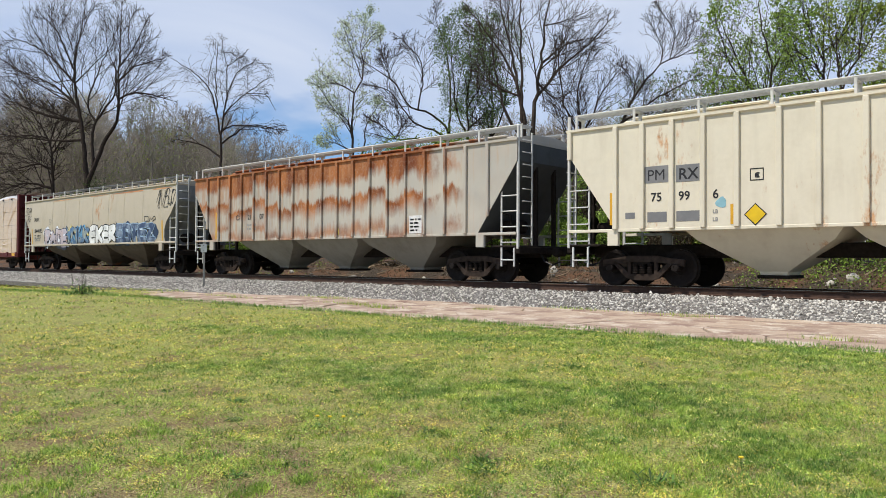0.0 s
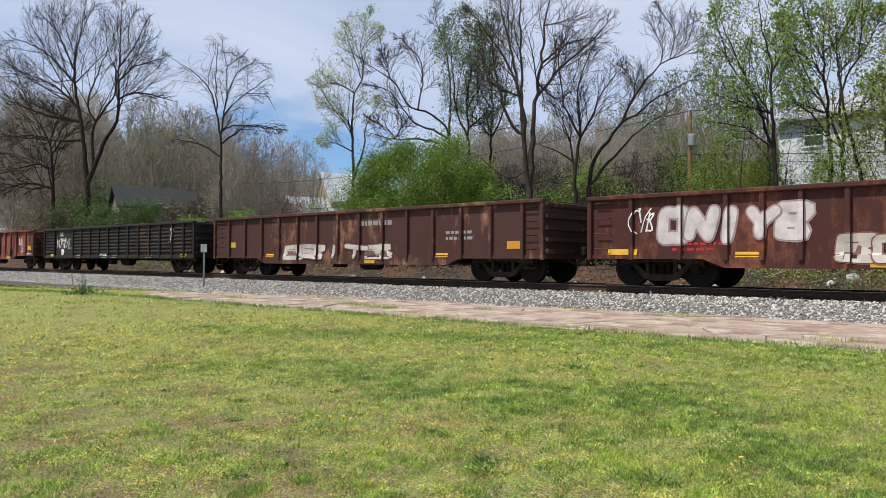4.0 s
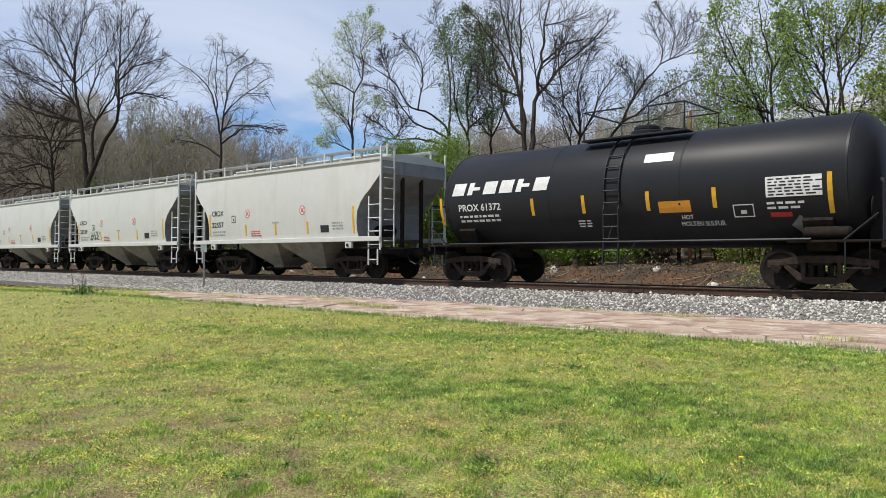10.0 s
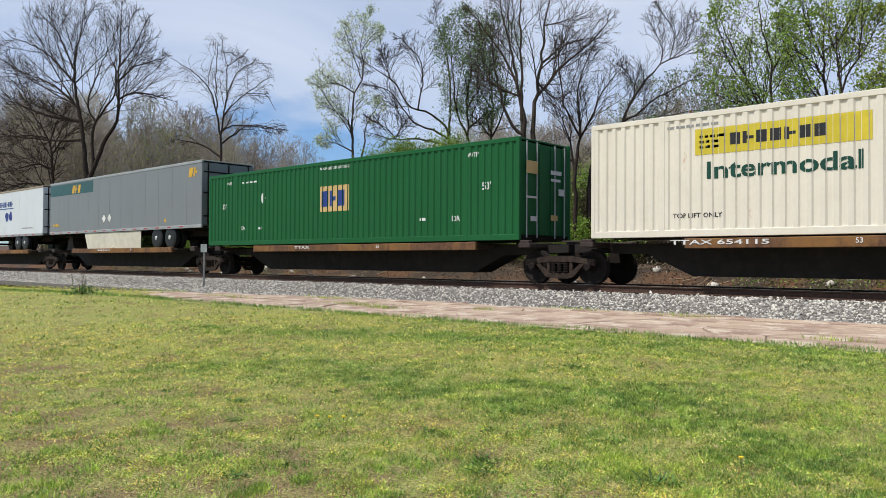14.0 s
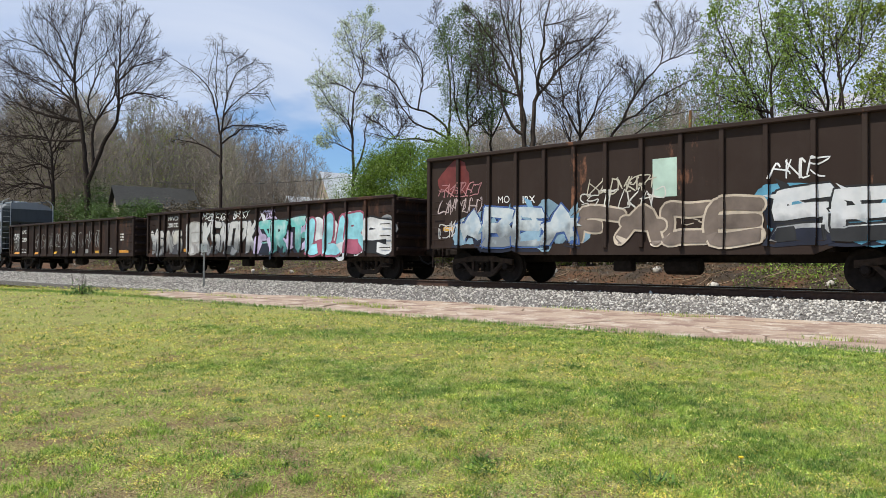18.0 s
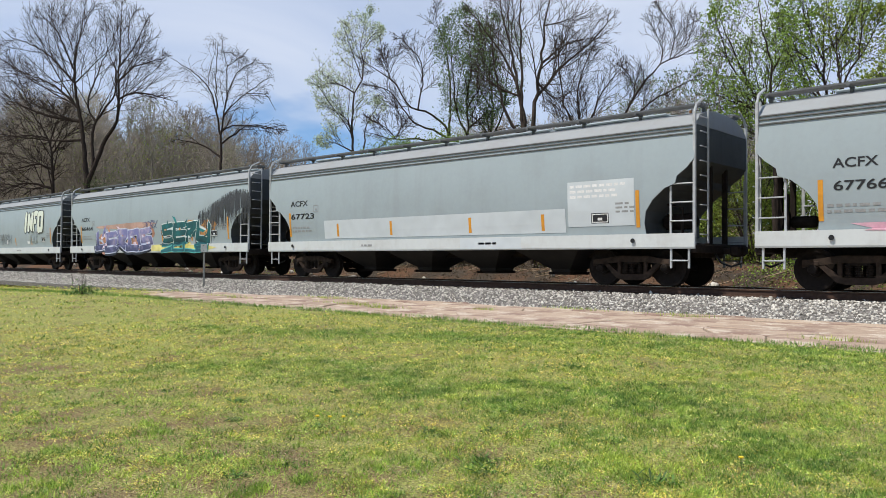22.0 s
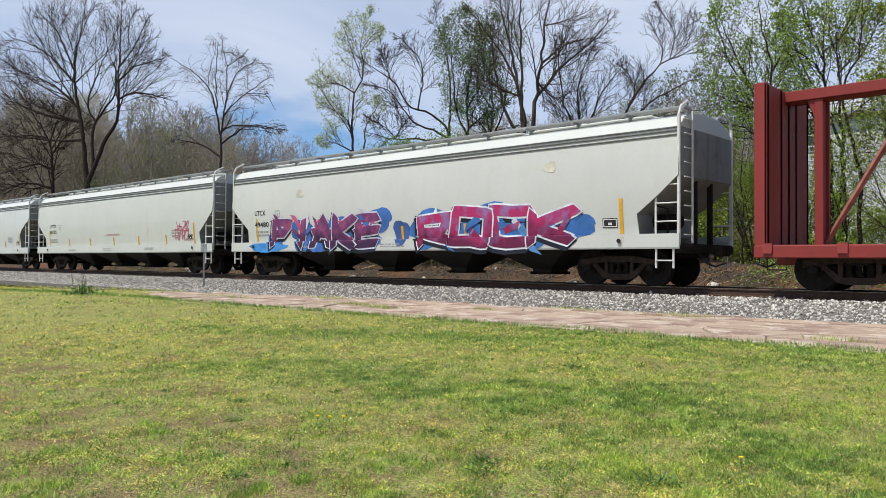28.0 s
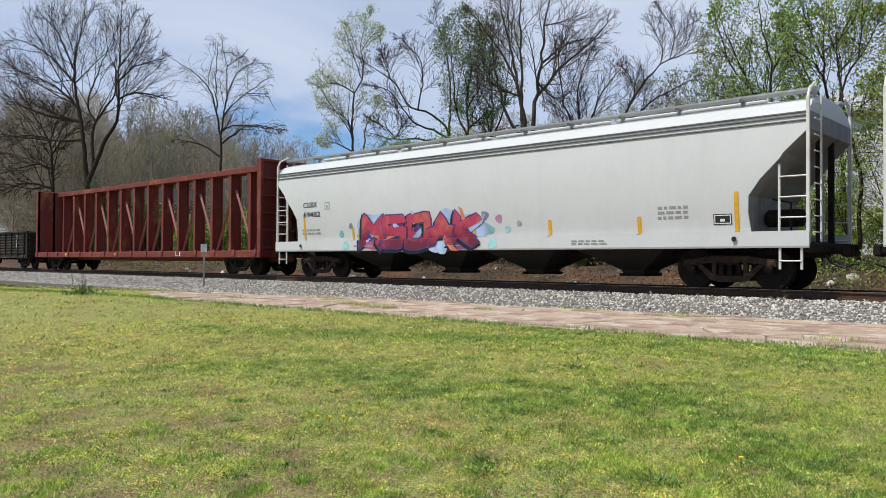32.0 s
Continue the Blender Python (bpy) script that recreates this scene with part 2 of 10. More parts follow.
def ground_z(x, y):
    """Height of the ground: a lawn that falls towards the viewer, the level strip by the track, a low bank behind it and a rise beyond."""
    x, y = np.asarray(x, float), np.asarray(y, float)
    lawn = -0.50 - 0.33 * smooth(10.0, 1.0, y) - 0.42 * smooth(-22, -52, x) * smooth(30, 10, y)
    bank = 0.75 * smooth(21.6, 24.2, y) + 0.055 * np.clip(y - 24, 0, 300)
    bump = 0.03 * np.sin(x * 0.9 + y * 0.4) * np.sin(y * 0.7) * smooth(10.5, 8, y) + 0.12 * np.sin(x * 1.3 + y) * np.sin(x * 0.37) * smooth(22, 24, y)
    return lawn + bank + bump


def m_ground():
    m, t, b = mat_base("lawn_and_soil", 0.9, 0, 0.2)
    co = t.nodes.new("ShaderNodeTexCoord")
    sp = t.nodes.new("ShaderNodeSeparateXYZ")
    t.links.new(co.outputs["Object"], sp.inputs[0])
    mid = n_noise(t, 1.6, 6, offset=5, rough=0.65)
    fine = n_noise(t, 45.0, 5, offset=9, rough=0.8)
    speck = n_noise(t, 60.0, 4, offset=19, rough=0.75)
    moss = n_mix(t, n_ramp(t, speck, 0.36, 0.64), (0.06, 0.064, 0.018), (0.46, 0.46, 0.13))
    earth = n_mix(t, n_ramp(t, speck, 0.35, 0.65), (0.040, 0.024, 0.012), (0.34, 0.235, 0.12))
    near = n_ramp(t, sp.outputs[1], 4.9, 3.2, 0, 0.085)      # more bare soil at the near end
    c = n_mix(t, n_ramp(t, n_mul(t, n_mul(t, fine, n_mul(t, mid, 0.9), "ADD"), near, "ADD"), 0.98, 1.10), moss, earth)
    # bare soil and litter on the far bank
    soil = n_mix(t, n_ramp(t, n_noise(t, 0.5, 5, offset=14), 0.42, 0.58), (0.062, 0.046, 0.032), (0.145, 0.072, 0.036))
    soil = n_mix(t, n_ramp(t, fine, 0.35, 0.7, 0, 0.6), soil, (0.045, 0.034, 0.025))
    c = n_mix(t, n_ramp(t, sp.outputs[1], 20.5, 22.0), c, soil)
    t.links.new(c, b.inputs["Base Color"])
    n_bump(t, b, n_mul(t, fine, mid, "ADD"), 0.6, 0.03)
    return m


M["ground"] = m_ground()
gx = np.unique(np.concatenate([np.linspace(-1500, -120, 24), np.linspace(-120, 40, 150), np.linspace(40, 1500, 24)]))
gy = np.unique(np.concatenate([np.linspace(-600, -10, 10), np.linspace(-10, 10, 40), np.linspace(10, 30, 50), np.linspace(30, 90, 30), np.linspace(90, 1800, 20)]))
X, Y = np.meshgrid(gx, gy)
Z = ground_z(X, Y)
Z = np.where((Y > 10.6) & (Y < 21.2), Z - 0.10, Z)
nx, ny = len(gx), len(gy)
i, j = np.meshgrid(np.arange(nx - 1), np.arange(ny - 1))
q = (j * nx + i).ravel()
gm = np_mesh("ground", np.stack([X.ravel(), Y.ravel(), Z.ravel()], 1), np.stack([q, q + 1, q + nx + 1, q + nx], 1), M["ground"], True)
tagged(new("ground", gm), "lawn with bare soil bank behind the track", "ground", kind="structure")


# ---------------------------------------------------------------- track
def m_ballast(name, island):
    m, t, b = mat_base(name, 0.85, 0, 0.3)
    vor = t.nodes.new("ShaderNodeTexVoronoi")
    vor.inputs["Scale"].default_value = 17.0
    co = t.nodes.new("ShaderNodeTexCoord")
    t.links.new(co.outputs["Object"], vor.inputs["Vector"])
    nz = n_noise(t, 30, 4)
    if island:
        g = t.nodes.new("ShaderNodeNewGeometry")
        f = g.outputs["Random Per Island"]
    else:
        bw = t.nodes.new("ShaderNodeRGBToBW")
        t.links.new(vor.outputs["Color"], bw.inputs[0])
        f = bw.outputs[0]
    # the bed is coloured darker than its stones, as shade in their gaps
    c = n_mix(t, f, (0.09, 0.082, 0.07), (0.70, 0.66, 0.58)) if island else n_mix(t, f, (0.05, 0.045, 0.04), (0.26, 0.24, 0.22))
    c = n_mix(t, n_ramp(t, nz, 0.4, 0.75, 0, 0.3), c, (0.26, 0.22, 0.18))
    t.links.new(c, b.inputs["Base Color"])
    if not island:
        n_bump(t, b, vor.outputs["Distance"], 0.9, 0.05)
    return m


M["ballast"], M["stone"] = m_ballast("ballast_bed", False), m_ballast("ballast_stone", True)


def bed_z(y):
    """Top of the ballast at a distance across the track."""
    return np.interp(y, [14.7, 15.65, 16.0, 16.6, 17.15, 19.75, 20.4, 21.7], [-0.60, -0.53, -0.42, -0.27, -0.20, -0.20, -0.28, -0.56])


def toe(x):
    """Where the paving meets the stones of the track bed."""
    return np.clip(15.05 + 0.055 * (np.asarray(x, float) + 13.7), 14.8, 15.65)


g = G()
prof = [(y, float(bed_z(y))) for y in (14.7, 15.1, 15.65, 16.0, 16.6, 17.15, 19.75, 20.4, 21.7)]
g.prism(prof + [(21.7, -0.8), (14.7, -0.8)], -900, 760, "x")
tagged(new("ballast_bed", g.mesh("ballast_bed", M["ballast"])), "bed of grey crushed stone under the track", "ballast", kind="structure")
rng = np.random.default_rng(5)
ph = (1 + 5 ** 0.5) / 2
ICO = np.array([(-1, ph, 0), (1, ph, 0), (-1, -ph, 0), (1, -ph, 0), (0, -1, ph), (0, 1, ph), (0, -1, -ph), (0, 1, -ph), (ph, 0, -1), (ph, 0, 1), (-ph, 0, -1), (-ph, 0, 1)]) / 1.9
ICOF = np.array([(0, 11, 5), (0, 5, 1), (0, 1, 7), (0, 7, 10), (0, 10, 11), (1, 5, 9), (5, 11, 4), (11, 10, 2), (10, 7, 6), (7, 1, 8), (3, 9, 4), (3, 4, 2), (3, 2, 6), (3, 6, 8), (3, 8, 9), (4, 9, 5), (2, 4, 11), (6, 2, 10), (8, 6, 7), (9, 8, 1)])


def stones(name, n, xr, yr, size, zf, mat, label, skew=1.0):
    x = xr[1] - (xr[1] - xr[0]) * rng.random(n) ** skew
    y = rng.uniform(*yr, n)
    if yr[0] < 15:
        y = toe(x) + (yr[1] - toe(x)) * rng.random(n)
    s = rng.uniform(*size, n)
    sc = s[:, None] * rng.uniform(0.45, 1.25, (n, 3))
    v = ICO[None] * (1 + rng.uniform(-0.25, 0.25, (n, 12, 1))) * sc[:, None, :]
    a = rng.uniform(0, 6.28, n)
    tilt = rng.uniform(-0.7, 0.7, n)
    y1, z1 = v[..., 1] * np.cos(tilt)[:, None] - v[..., 2] * np.sin(tilt)[:, None], v[..., 1] * np.sin(tilt)[:, None] + v[..., 2] * np.cos(tilt)[:, None]
    x2, y2 = v[..., 0] * np.cos(a)[:, None] - y1 * np.sin(a)[:, None], v[..., 0] * np.sin(a)[:, None] + y1 * np.cos(a)[:, None]
    z0 = zf(x, y) + s * rng.uniform(-0.1, 0.35, n)
    v = np.stack([x2 + x[:, None], y2 + y[:, None], z1 + z0[:, None]], 2).reshape(-1, 3)
    f = (ICOF[None] + (np.arange(n) * 12)[:, None, None]).reshape(-1, 3)
    ob = new(name, np_mesh(name, v, f, mat))
    return tagged(ob, label, "gravel", kind="stuff")


stones("ballast_stones", 27000, (-60, 0), (14.75, 17.4), (0.015, 0.040), lambda x, y: bed_z(y), M["stone"], "loose grey crushed stones of the track bed", 1.25)
stones("ballast_stones", 4500, (-60, 0), (17.4, 21.5), (0.03, 0.06), lambda x, y: bed_z(y), M["stone"], "loose grey crushed stones between and behind the rails", 1.2)
RAILP = [(-0.068, -0.172), (0.068, -0.172), (0.068, -0.160), (0.012, -0.142), (0.010, -0.048), (0.036, -0.034), (0.036, -0.006), (0.028, 0.0), (-0.028, 0.0), (-0.036, -0.006), (-0.036, -0.034), (-0.010, -0.048), (-0.012, -0.142), (-0.068, -0.160)]
for s in (-1, 1):
    yy = YC + s * 0.755
    g = G()
    g.prism([(yy + a, b - 0.003) for a, b in RAILP], -900, 760, "x")
    r = new("rail", g.mesh("rail", M["rail"]))
    tagged(r, "rust-brown steel rail with a polished head", "rail", "rails of the track")
    g = G()
    g.box(-900, 760, yy - 0.026, yy + 0.026, -0.003, 0.0)
    part("rail_head", g, M["railtop"], r, "bright worn running surface")
M["tie"] = plain("creosoted_tie_wood", (0.055, 0.043, 0.035), 0.9, 0, 0.4, 7, 0.5, 0.01)
g = G()
g.box(-0.115, 0.115, -1.3, 1.3, -0.17, 0.0, 0.012)
tie_me = g.mesh("railway_tie", M["tie"])
g = G()
g.box(-0.10, 0.10, -0.19, 0.19, 0.0, 0.014, 0.004)
for dx in (-0.06, 0.06):
    for dy in (-0.10, 0.10):
        g.box(dx - 0.012, dx + 0.012, dy - 0.012, dy + 0.012, 0.0, 0.045, 0.004)
plate_me = g.mesh("tie_plate", M["rail"])
for k in range(118):
    tob = new("railway_tie", tie_me)
    tob.location = (-60 + 0.52 * k + 0.03 * math.sin(k * 2.3), YC, -0.192)
    tagged(tob, "dark creosoted wooden tie set in grey stone", "railway tie", "ties of the track")
    for s in (-1, 1):
        part("tie_plate", plate_me, None, tob, at=(0, s * 0.755, 0))

# ---------------------------------------------------------------- sign post beside the track
M["post_steel"] = plain("weathered_post_steel", (0.20, 0.20, 0.19), 0.6, 0.2, 0.25, 9)
M["sign_back"] = plain("grey_sign_face", (0.32, 0.34, 0.34), 0.5, 0.1, 0.2, 6)
sign = tagged(new("track_sign"), "small grey sign on a thin steel post by the track", "sign")
sign.location = (-27.2, 15.9, -0.52)
g = G()
for y in (-0.014, 0.014):
    g.box(-0.035, 0.035, y - 0.006, y + 0.006, 0, 1.72, 0.003)
g.box(-0.01, 0.01, -0.02, 0.02, 0, 1.72, 0.003)
part("post", g, M["post_steel"], sign)
g = G()
g.box(-0.13, 0.13, -0.034, -0.026, 1.42, 1.74, 0.003)
sp_ = part("sign_plate", g, M["sign_back"], sign)
g = G()
for z in (1.48, 1.68):
    g.disc((0, -0.038, z), 0.012, 0.012, "y", 8)
part("bolt", g, M["steel_dark"], sp_)
sign.rotation_euler = (0, 0, radians(35))


# ---------------------------------------------------------------- trees
def spline(P, gap):
    """Points along a smooth line through turning points, about gap apart."""
    pts = []
    for k in range(len(P) - 1):
        p0, p1, p2, p3 = P[max(k - 1, 0)], P[k], P[k + 1], P[min(k + 2, len(P) - 1)]
        n = max(2, int(np.linalg.norm(p2 - p1) / gap))
        for h in range(n):
            t = h / n
            pts.append(0.5 * (2 * p1 + (p2 - p0) * t + (2 * p0 - 5 * p1 + 4 * p2 - p3) * t * t + (3 * p1 - p0 - 3 * p2 + p3) * t ** 3))
    return pts + [P[-1]]


def tubes(a, b, ra, rb, sides):
    """Tapered tubes from points a to points b, as corners and quads."""
    d = b - a
    d /= np.maximum(np.linalg.norm(d, axis=1), 1e-6)[:, None]
    u = np.cross(d, np.where(np.abs(d[:, 2:3]) < 0.9, [[0.0, 0.0, 1.0]], [[1.0, 0.0, 0.0]]))
    u /= np.linalg.norm(u, axis=1)[:, None]
    w = np.cross(d, u)
    t = np.arange(sides) * math.tau / sides
    ring = u[:, None] * np.cos(t)[None, :, None] + w[:, None] * np.sin(t)[None, :, None]
    v = np.concatenate([a[:, None] + ring * ra[:, None, None], b[:, None] + ring * rb[:, None, None]], 1).reshape(-1, 3)
    k = np.arange(sides)
    q = np.stack([k, (k + 1) % sides, sides + (k + 1) % sides, sides + k], 1)
    return v, (q[None] + (np.arange(len(a)) * 2 * sides)[:, None, None]).reshape(-1, 4)


def merge(sets):
    v, f, n = [], [], 0
    for a, b in sets:
        v.append(a)
        f.append(b + n)
        n += len(a)
    return np.concatenate(v), np.concatenate(f)


def grow(seed, limbs, crown, spread=0.62, twig=0.012, up=0.25, droop=0.0, kids=(11, 8, 5), share=0.5, wig=0.10, loose=1.12, deep=1.25):
    """A tree: given main limbs (radius, turning points across and up), then branches, twigs and side twigs that keep
    to its crown (rounded spaces: across, up, half width, half height). Returns the trunk, the crown and the twig ends."""
    r = random.Random(seed)
    stem, rest, tips = [], [], []
    seg = {3: ([], [], [], []), 5: ([], [], [], [])}
    C = np.array(crown)
    laid = []
    unit = 0.10 * float(np.sqrt(C[:, 2] * C[:, 3]).mean())

    def inside(p):
        return (((p.x - C[:, 0]) / (C[:, 2] * loose)) ** 2 + ((p.z - C[:, 1]) / (C[:, 3] * loose)) ** 2 + (p.y / (deep * loose * 0.5 * (C[:, 2] + C[:, 3]))) ** 2).min() < 1.0

    def sprout(p, d, length, rad, level):
        n = (0, 5, 4, 2)[level]
        pts, dirs = [p], [d]
        end = max(twig * 0.5, rad * 0.3)
        for k in range(n):
            d = (d + Vector((r.gauss(0, wig), r.gauss(0, wig), r.gauss(0, wig) + up * 0.09 - droop * 0.10 * level))).normalized()
            q = p + d * (length / n)
            if not inside(q) and k:
                break
            s = seg[5 if rad > 0.03 else 3]
            s[0].append(tuple(p))
            s[1].append(tuple(q))
            s[2].append(rad + (end - rad) * k / n)
            s[3].append(rad + (end - rad) * (k + 1) / n)
            p = q
            pts.append(p)
            dirs.append(d)
        m = len(pts) - 1
        if level >= 2:
            tips.append(tuple(pts[-1]))
            tips.append(tuple(pts[m // 2]))
        if level == 3 or not m:
            return
        turn = r.uniform(0, math.tau)
        many = max(1, min(kids[level], int(length / (unit * (2.0 if level == 1 else 1.6)))))
        for k in range(many):
            t = 0.15 + 0.85 * (k + r.random() * 0.7) / many
            f = min(t, 0.99) * m
            i = int(f)
            turn += 2.4 + r.uniform(-0.5, 0.5)
            branch(pts[i].lerp(pts[i + 1], f - i), dirs[i + 1], turn, length * (0.70 - 0.30 * t) * r.uniform(0.6, 1.2), (rad + (end - rad) * t) * 0.62, level + 1)

    def branch(q, dd, turn, length, rad, level):
        u = dd.cross(Vector((0.31, 0.9, 0.2))).normalized()
        side = u * math.cos(turn) + dd.cross(u) * math.sin(turn)
        sp = spread * r.uniform(0.75, 1.3)
        nd = (dd * math.cos(sp) + side * math.sin(sp) + Vector((0, 0, up * 0.12))).normalized()
        sprout(q, nd, length, max(twig * (1.0 if level < 3 else 0.7), rad), level)

    for j, (thick, line) in enumerate(limbs):
        P = np.array([(x, 0.0, z) for x, z in line])
        P[:, 1] = np.linspace(0, r.uniform(-0.28, 0.28) * (j > 0), len(P)) * np.linalg.norm(P[-1] - P[0])
        if laid:         # a side limb starts on the nearest point of those before it
            root, big = min(laid, key=lambda e: (e[0].x - P[0, 0]) ** 2 + (e[0].z - P[0, 2]) ** 2)
            P[1:, 1] += root.y
            P[0] = root
            thick = min(thick, big * 0.95)
        pts = spline(P, 0.35)
        m = len(pts)
        total = float(np.linalg.norm(np.diff(np.array(pts), axis=0), axis=1).sum())
        pts = [q + np.array([r.gauss(0, 1), r.gauss(0, 1), r.gauss(0, 1)]) * 0.006 * min(total, 5.0) * (0 < k < m - 1) for k, q in enumerate(pts)]
        rr = [thick + (twig * 1.3 - thick) * (k / (m - 1)) ** 0.85 for k in range(m)]
        if not j:
            rr[0] *= 1.45
        A, R_ = np.array(pts), np.array(rr)
        d = np.gradient(A, axis=0)
        d /= np.linalg.norm(d, axis=1)[:, None]
        u = np.cross(d, [0.0, 1.0, 0.05])
        u /= np.linalg.norm(u, axis=1)[:, None]
        w = np.cross(d, u)
        t = np.arange(8) * math.tau / 8
        v = (A[:, None] + (u[:, None] * np.cos(t)[None, :, None] + w[:, None] * np.sin(t)[None, :, None]) * R_[:, None, None]).reshape(-1, 3)
        k = np.arange(8)
        q = np.stack([k, (k + 1) % 8, 8 + (k + 1) % 8, 8 + k], 1)
        (rest if j else stem).append((v, (q[None] + (np.arange(m - 1) * 8)[:, None, None]).reshape(-1, 4)))
        laid += [(Vector(q), x) for q, x in zip(pts, rr)]
        turn = r.uniform(0, math.tau)
        reach = share * (9.0 * unit + 0.30 * total)
        for k in range(kids[0]):
            f = (0.06 + 0.94 * (k + r.random() * 0.8) / kids[0]) * (m - 1)
            i = min(int(f), m - 2)
            q = Vector(pts[i]).lerp(Vector(pts[i + 1]), f - i)
            turn += 2.4 + r.uniform(-0.5, 0.5)
            if inside(q):
                branch(q, Vector(d[i]), turn, reach * (1.25 - 0.55 * f / m) * r.uniform(0.6, 1.25), rr[i] * 0.5, 1)
        sprout(Vector(pts[-1]), Vector(d[-1]), reach * 0.6, twig * 1.3, 1)
    for sides, (a, b, ra, rb) in seg.items():
        if a:
            rest.append(tubes(np.array(a), np.array(b), np.array(ra), np.array(rb), sides))
    return merge(stem), merge(rest), np.array(tips)


def leaves_at(pts, per, spread, size, seed, flat=0.5):
    """Small folded leaves scattered round points."""
    rg = np.random.default_rng(seed)
    p = np.repeat(pts, per, 0) + rg.normal(0, spread, (len(pts) * per, 3))
    n = len(p)
    a = rg.normal(size=(n, 3))
    a /= np.linalg.norm(a, axis=1)[:, None]
    b = np.cross(a, rg.normal(size=(n, 3)))
    b /= np.linalg.norm(b, axis=1)[:, None]
    s = rg.uniform(0.6, 1.3, n)[:, None] * size
    v = np.stack([p - a * s, p + b * s * flat, p + a * s, p - b * s * flat], 1).reshape(-1, 3)
    f = np.arange(n * 4).reshape(-1, 4)
    return v, f


def tree(name, label, x, y, arrays, bark, leaf=None, rot=0.0, scale=1.0, crown=None):
    stem, limbs, tips = arrays
    ob = tagged(new(name), label, "tree", "trees behind the track")
    ob.location = (x, y, float(ground_z(x, y)) - 0.1)
    ob.rotation_euler, ob.scale = (0, 0, rot), (scale,) * 3
    part("trunk", np_mesh("trunk", *stem, bark, True), None, ob)
    part("crown", np_mesh("crown", *limbs, bark, True), None, ob, "crown of limbs and fine twigs")
    if leaf is not None:
        part("foliage", np_mesh("foliage", *leaf, crown), None, ob)
    return ob


def some(pts, share, seed):
    q = np.random.default_rng(seed)
    return pts[q.random(len(pts)) < share]


# Limbs: (radius at the base, turning points across and up in metres). The trees face the lawn.
FACE = radians(42.39)
BIG = ((0.42, ((0.2, 0.0), (0.2, 6.4), (-0.1, 9.7), (-0.4, 12.8), (-0.9, 15.3), (-1.2, 17.8), (-1.1, 20.3), (-0.7, 22.3), (-0.3, 24.9))), (0.33, ((0.5, 7.2), (2.1, 11.7), (3.4, 13.5), (3.7, 15.6), (3.9, 17.9), (4.2, 19.8), (4.5, 23.8))), (0.19, ((0.6, 8.9), (0.7, 12.8), (1.9, 15.0), (2.8, 16.7), (2.6, 21.2))), (0.17, ((-0.9, 15.0), (-3.6, 17.3), (-7.4, 18.9))), (0.14, ((-1.1, 17.3), (-3.9, 20.3), (-7.1, 21.7))), (0.14, ((-1.2, 18.4), (-3.0, 22.4), (-4.9, 24.4))), (0.17, ((3.6, 15.5), (5.1, 16.1), (6.8, 16.0), (9.2, 15.3))), (0.14, ((3.8, 17.2), (5.4, 18.5), (8.4, 19.4))), (0.12, ((4.0, 18.5), (5.5, 20.2), (7.0, 22.9))), (0.17, ((0.4, 13.6), (-0.2, 15.6), (0.8, 19.6), (1.9, 23.2))), (0.17, ((-0.4, 13.5), (-4.1, 14.2), (-8.0, 15.8))), (0.14, ((-0.1, 11.6), (-3.5, 11.7), (-8.2, 12.2))))
BIG_CROWN = ((-1.7, 22.0, 4.2, 4.2), (-5.3, 18.1, 3.9, 3.6), (3.9, 20.9, 3.5, 4.2), (6.0, 17.3, 3.2, 2.7), (-0.2, 17.8, 5.0, 4.7), (-5.7, 13.6, 3.9, 2.5))
tree("bare_tree", "tall bare tree with a wide forking crown", -77.0, 32, grow(12, BIG, BIG_CROWN, 0.60, 0.020, 0.45, kids=(11, 8, 5), share=0.85), M["bark_dark"], rot=FACE)
SPREAD = ((0.3, ((-1.2, 0.0), (-1.2, 4.4), (-1.4, 9.5), (-1.7, 12.2), (-3.4, 15.2), (-5.3, 16.7))), (0.16, ((-1.4, 9.5), (-3.4, 10.1), (-6.1, 9.5))), (0.17, ((-1.6, 11.2), (0.2, 13.4), (2.0, 14.2))), (0.16, ((-1.8, 12.8), (-4.6, 13.1), (-7.6, 12.2))), (0.16, ((-1.4, 7.4), (-3.9, 8.0), (-6.6, 7.2))), (0.13, ((-1.7, 12.2), (-1.3, 14.6), (-0.3, 16.3))), (0.13, ((-3.4, 15.2), (-5.3, 18.5), (-6.6, 20.9))))
SPREAD_CROWN = ((-5.2, 13.4, 4.2, 3.9), (-3.9, 8.6, 4.5, 2.4), (-0.4, 14.6, 2.7, 2.4), (-6.8, 19.1, 2.7, 3.3))
tree("bare_tree", "spreading bare tree with low dark limbs", -84.5, 33, grow(13, SPREAD, SPREAD_CROWN, 0.65, 0.022, 0.35, kids=(13, 8, 5), share=0.95), M["bark_dark"], rot=FACE)
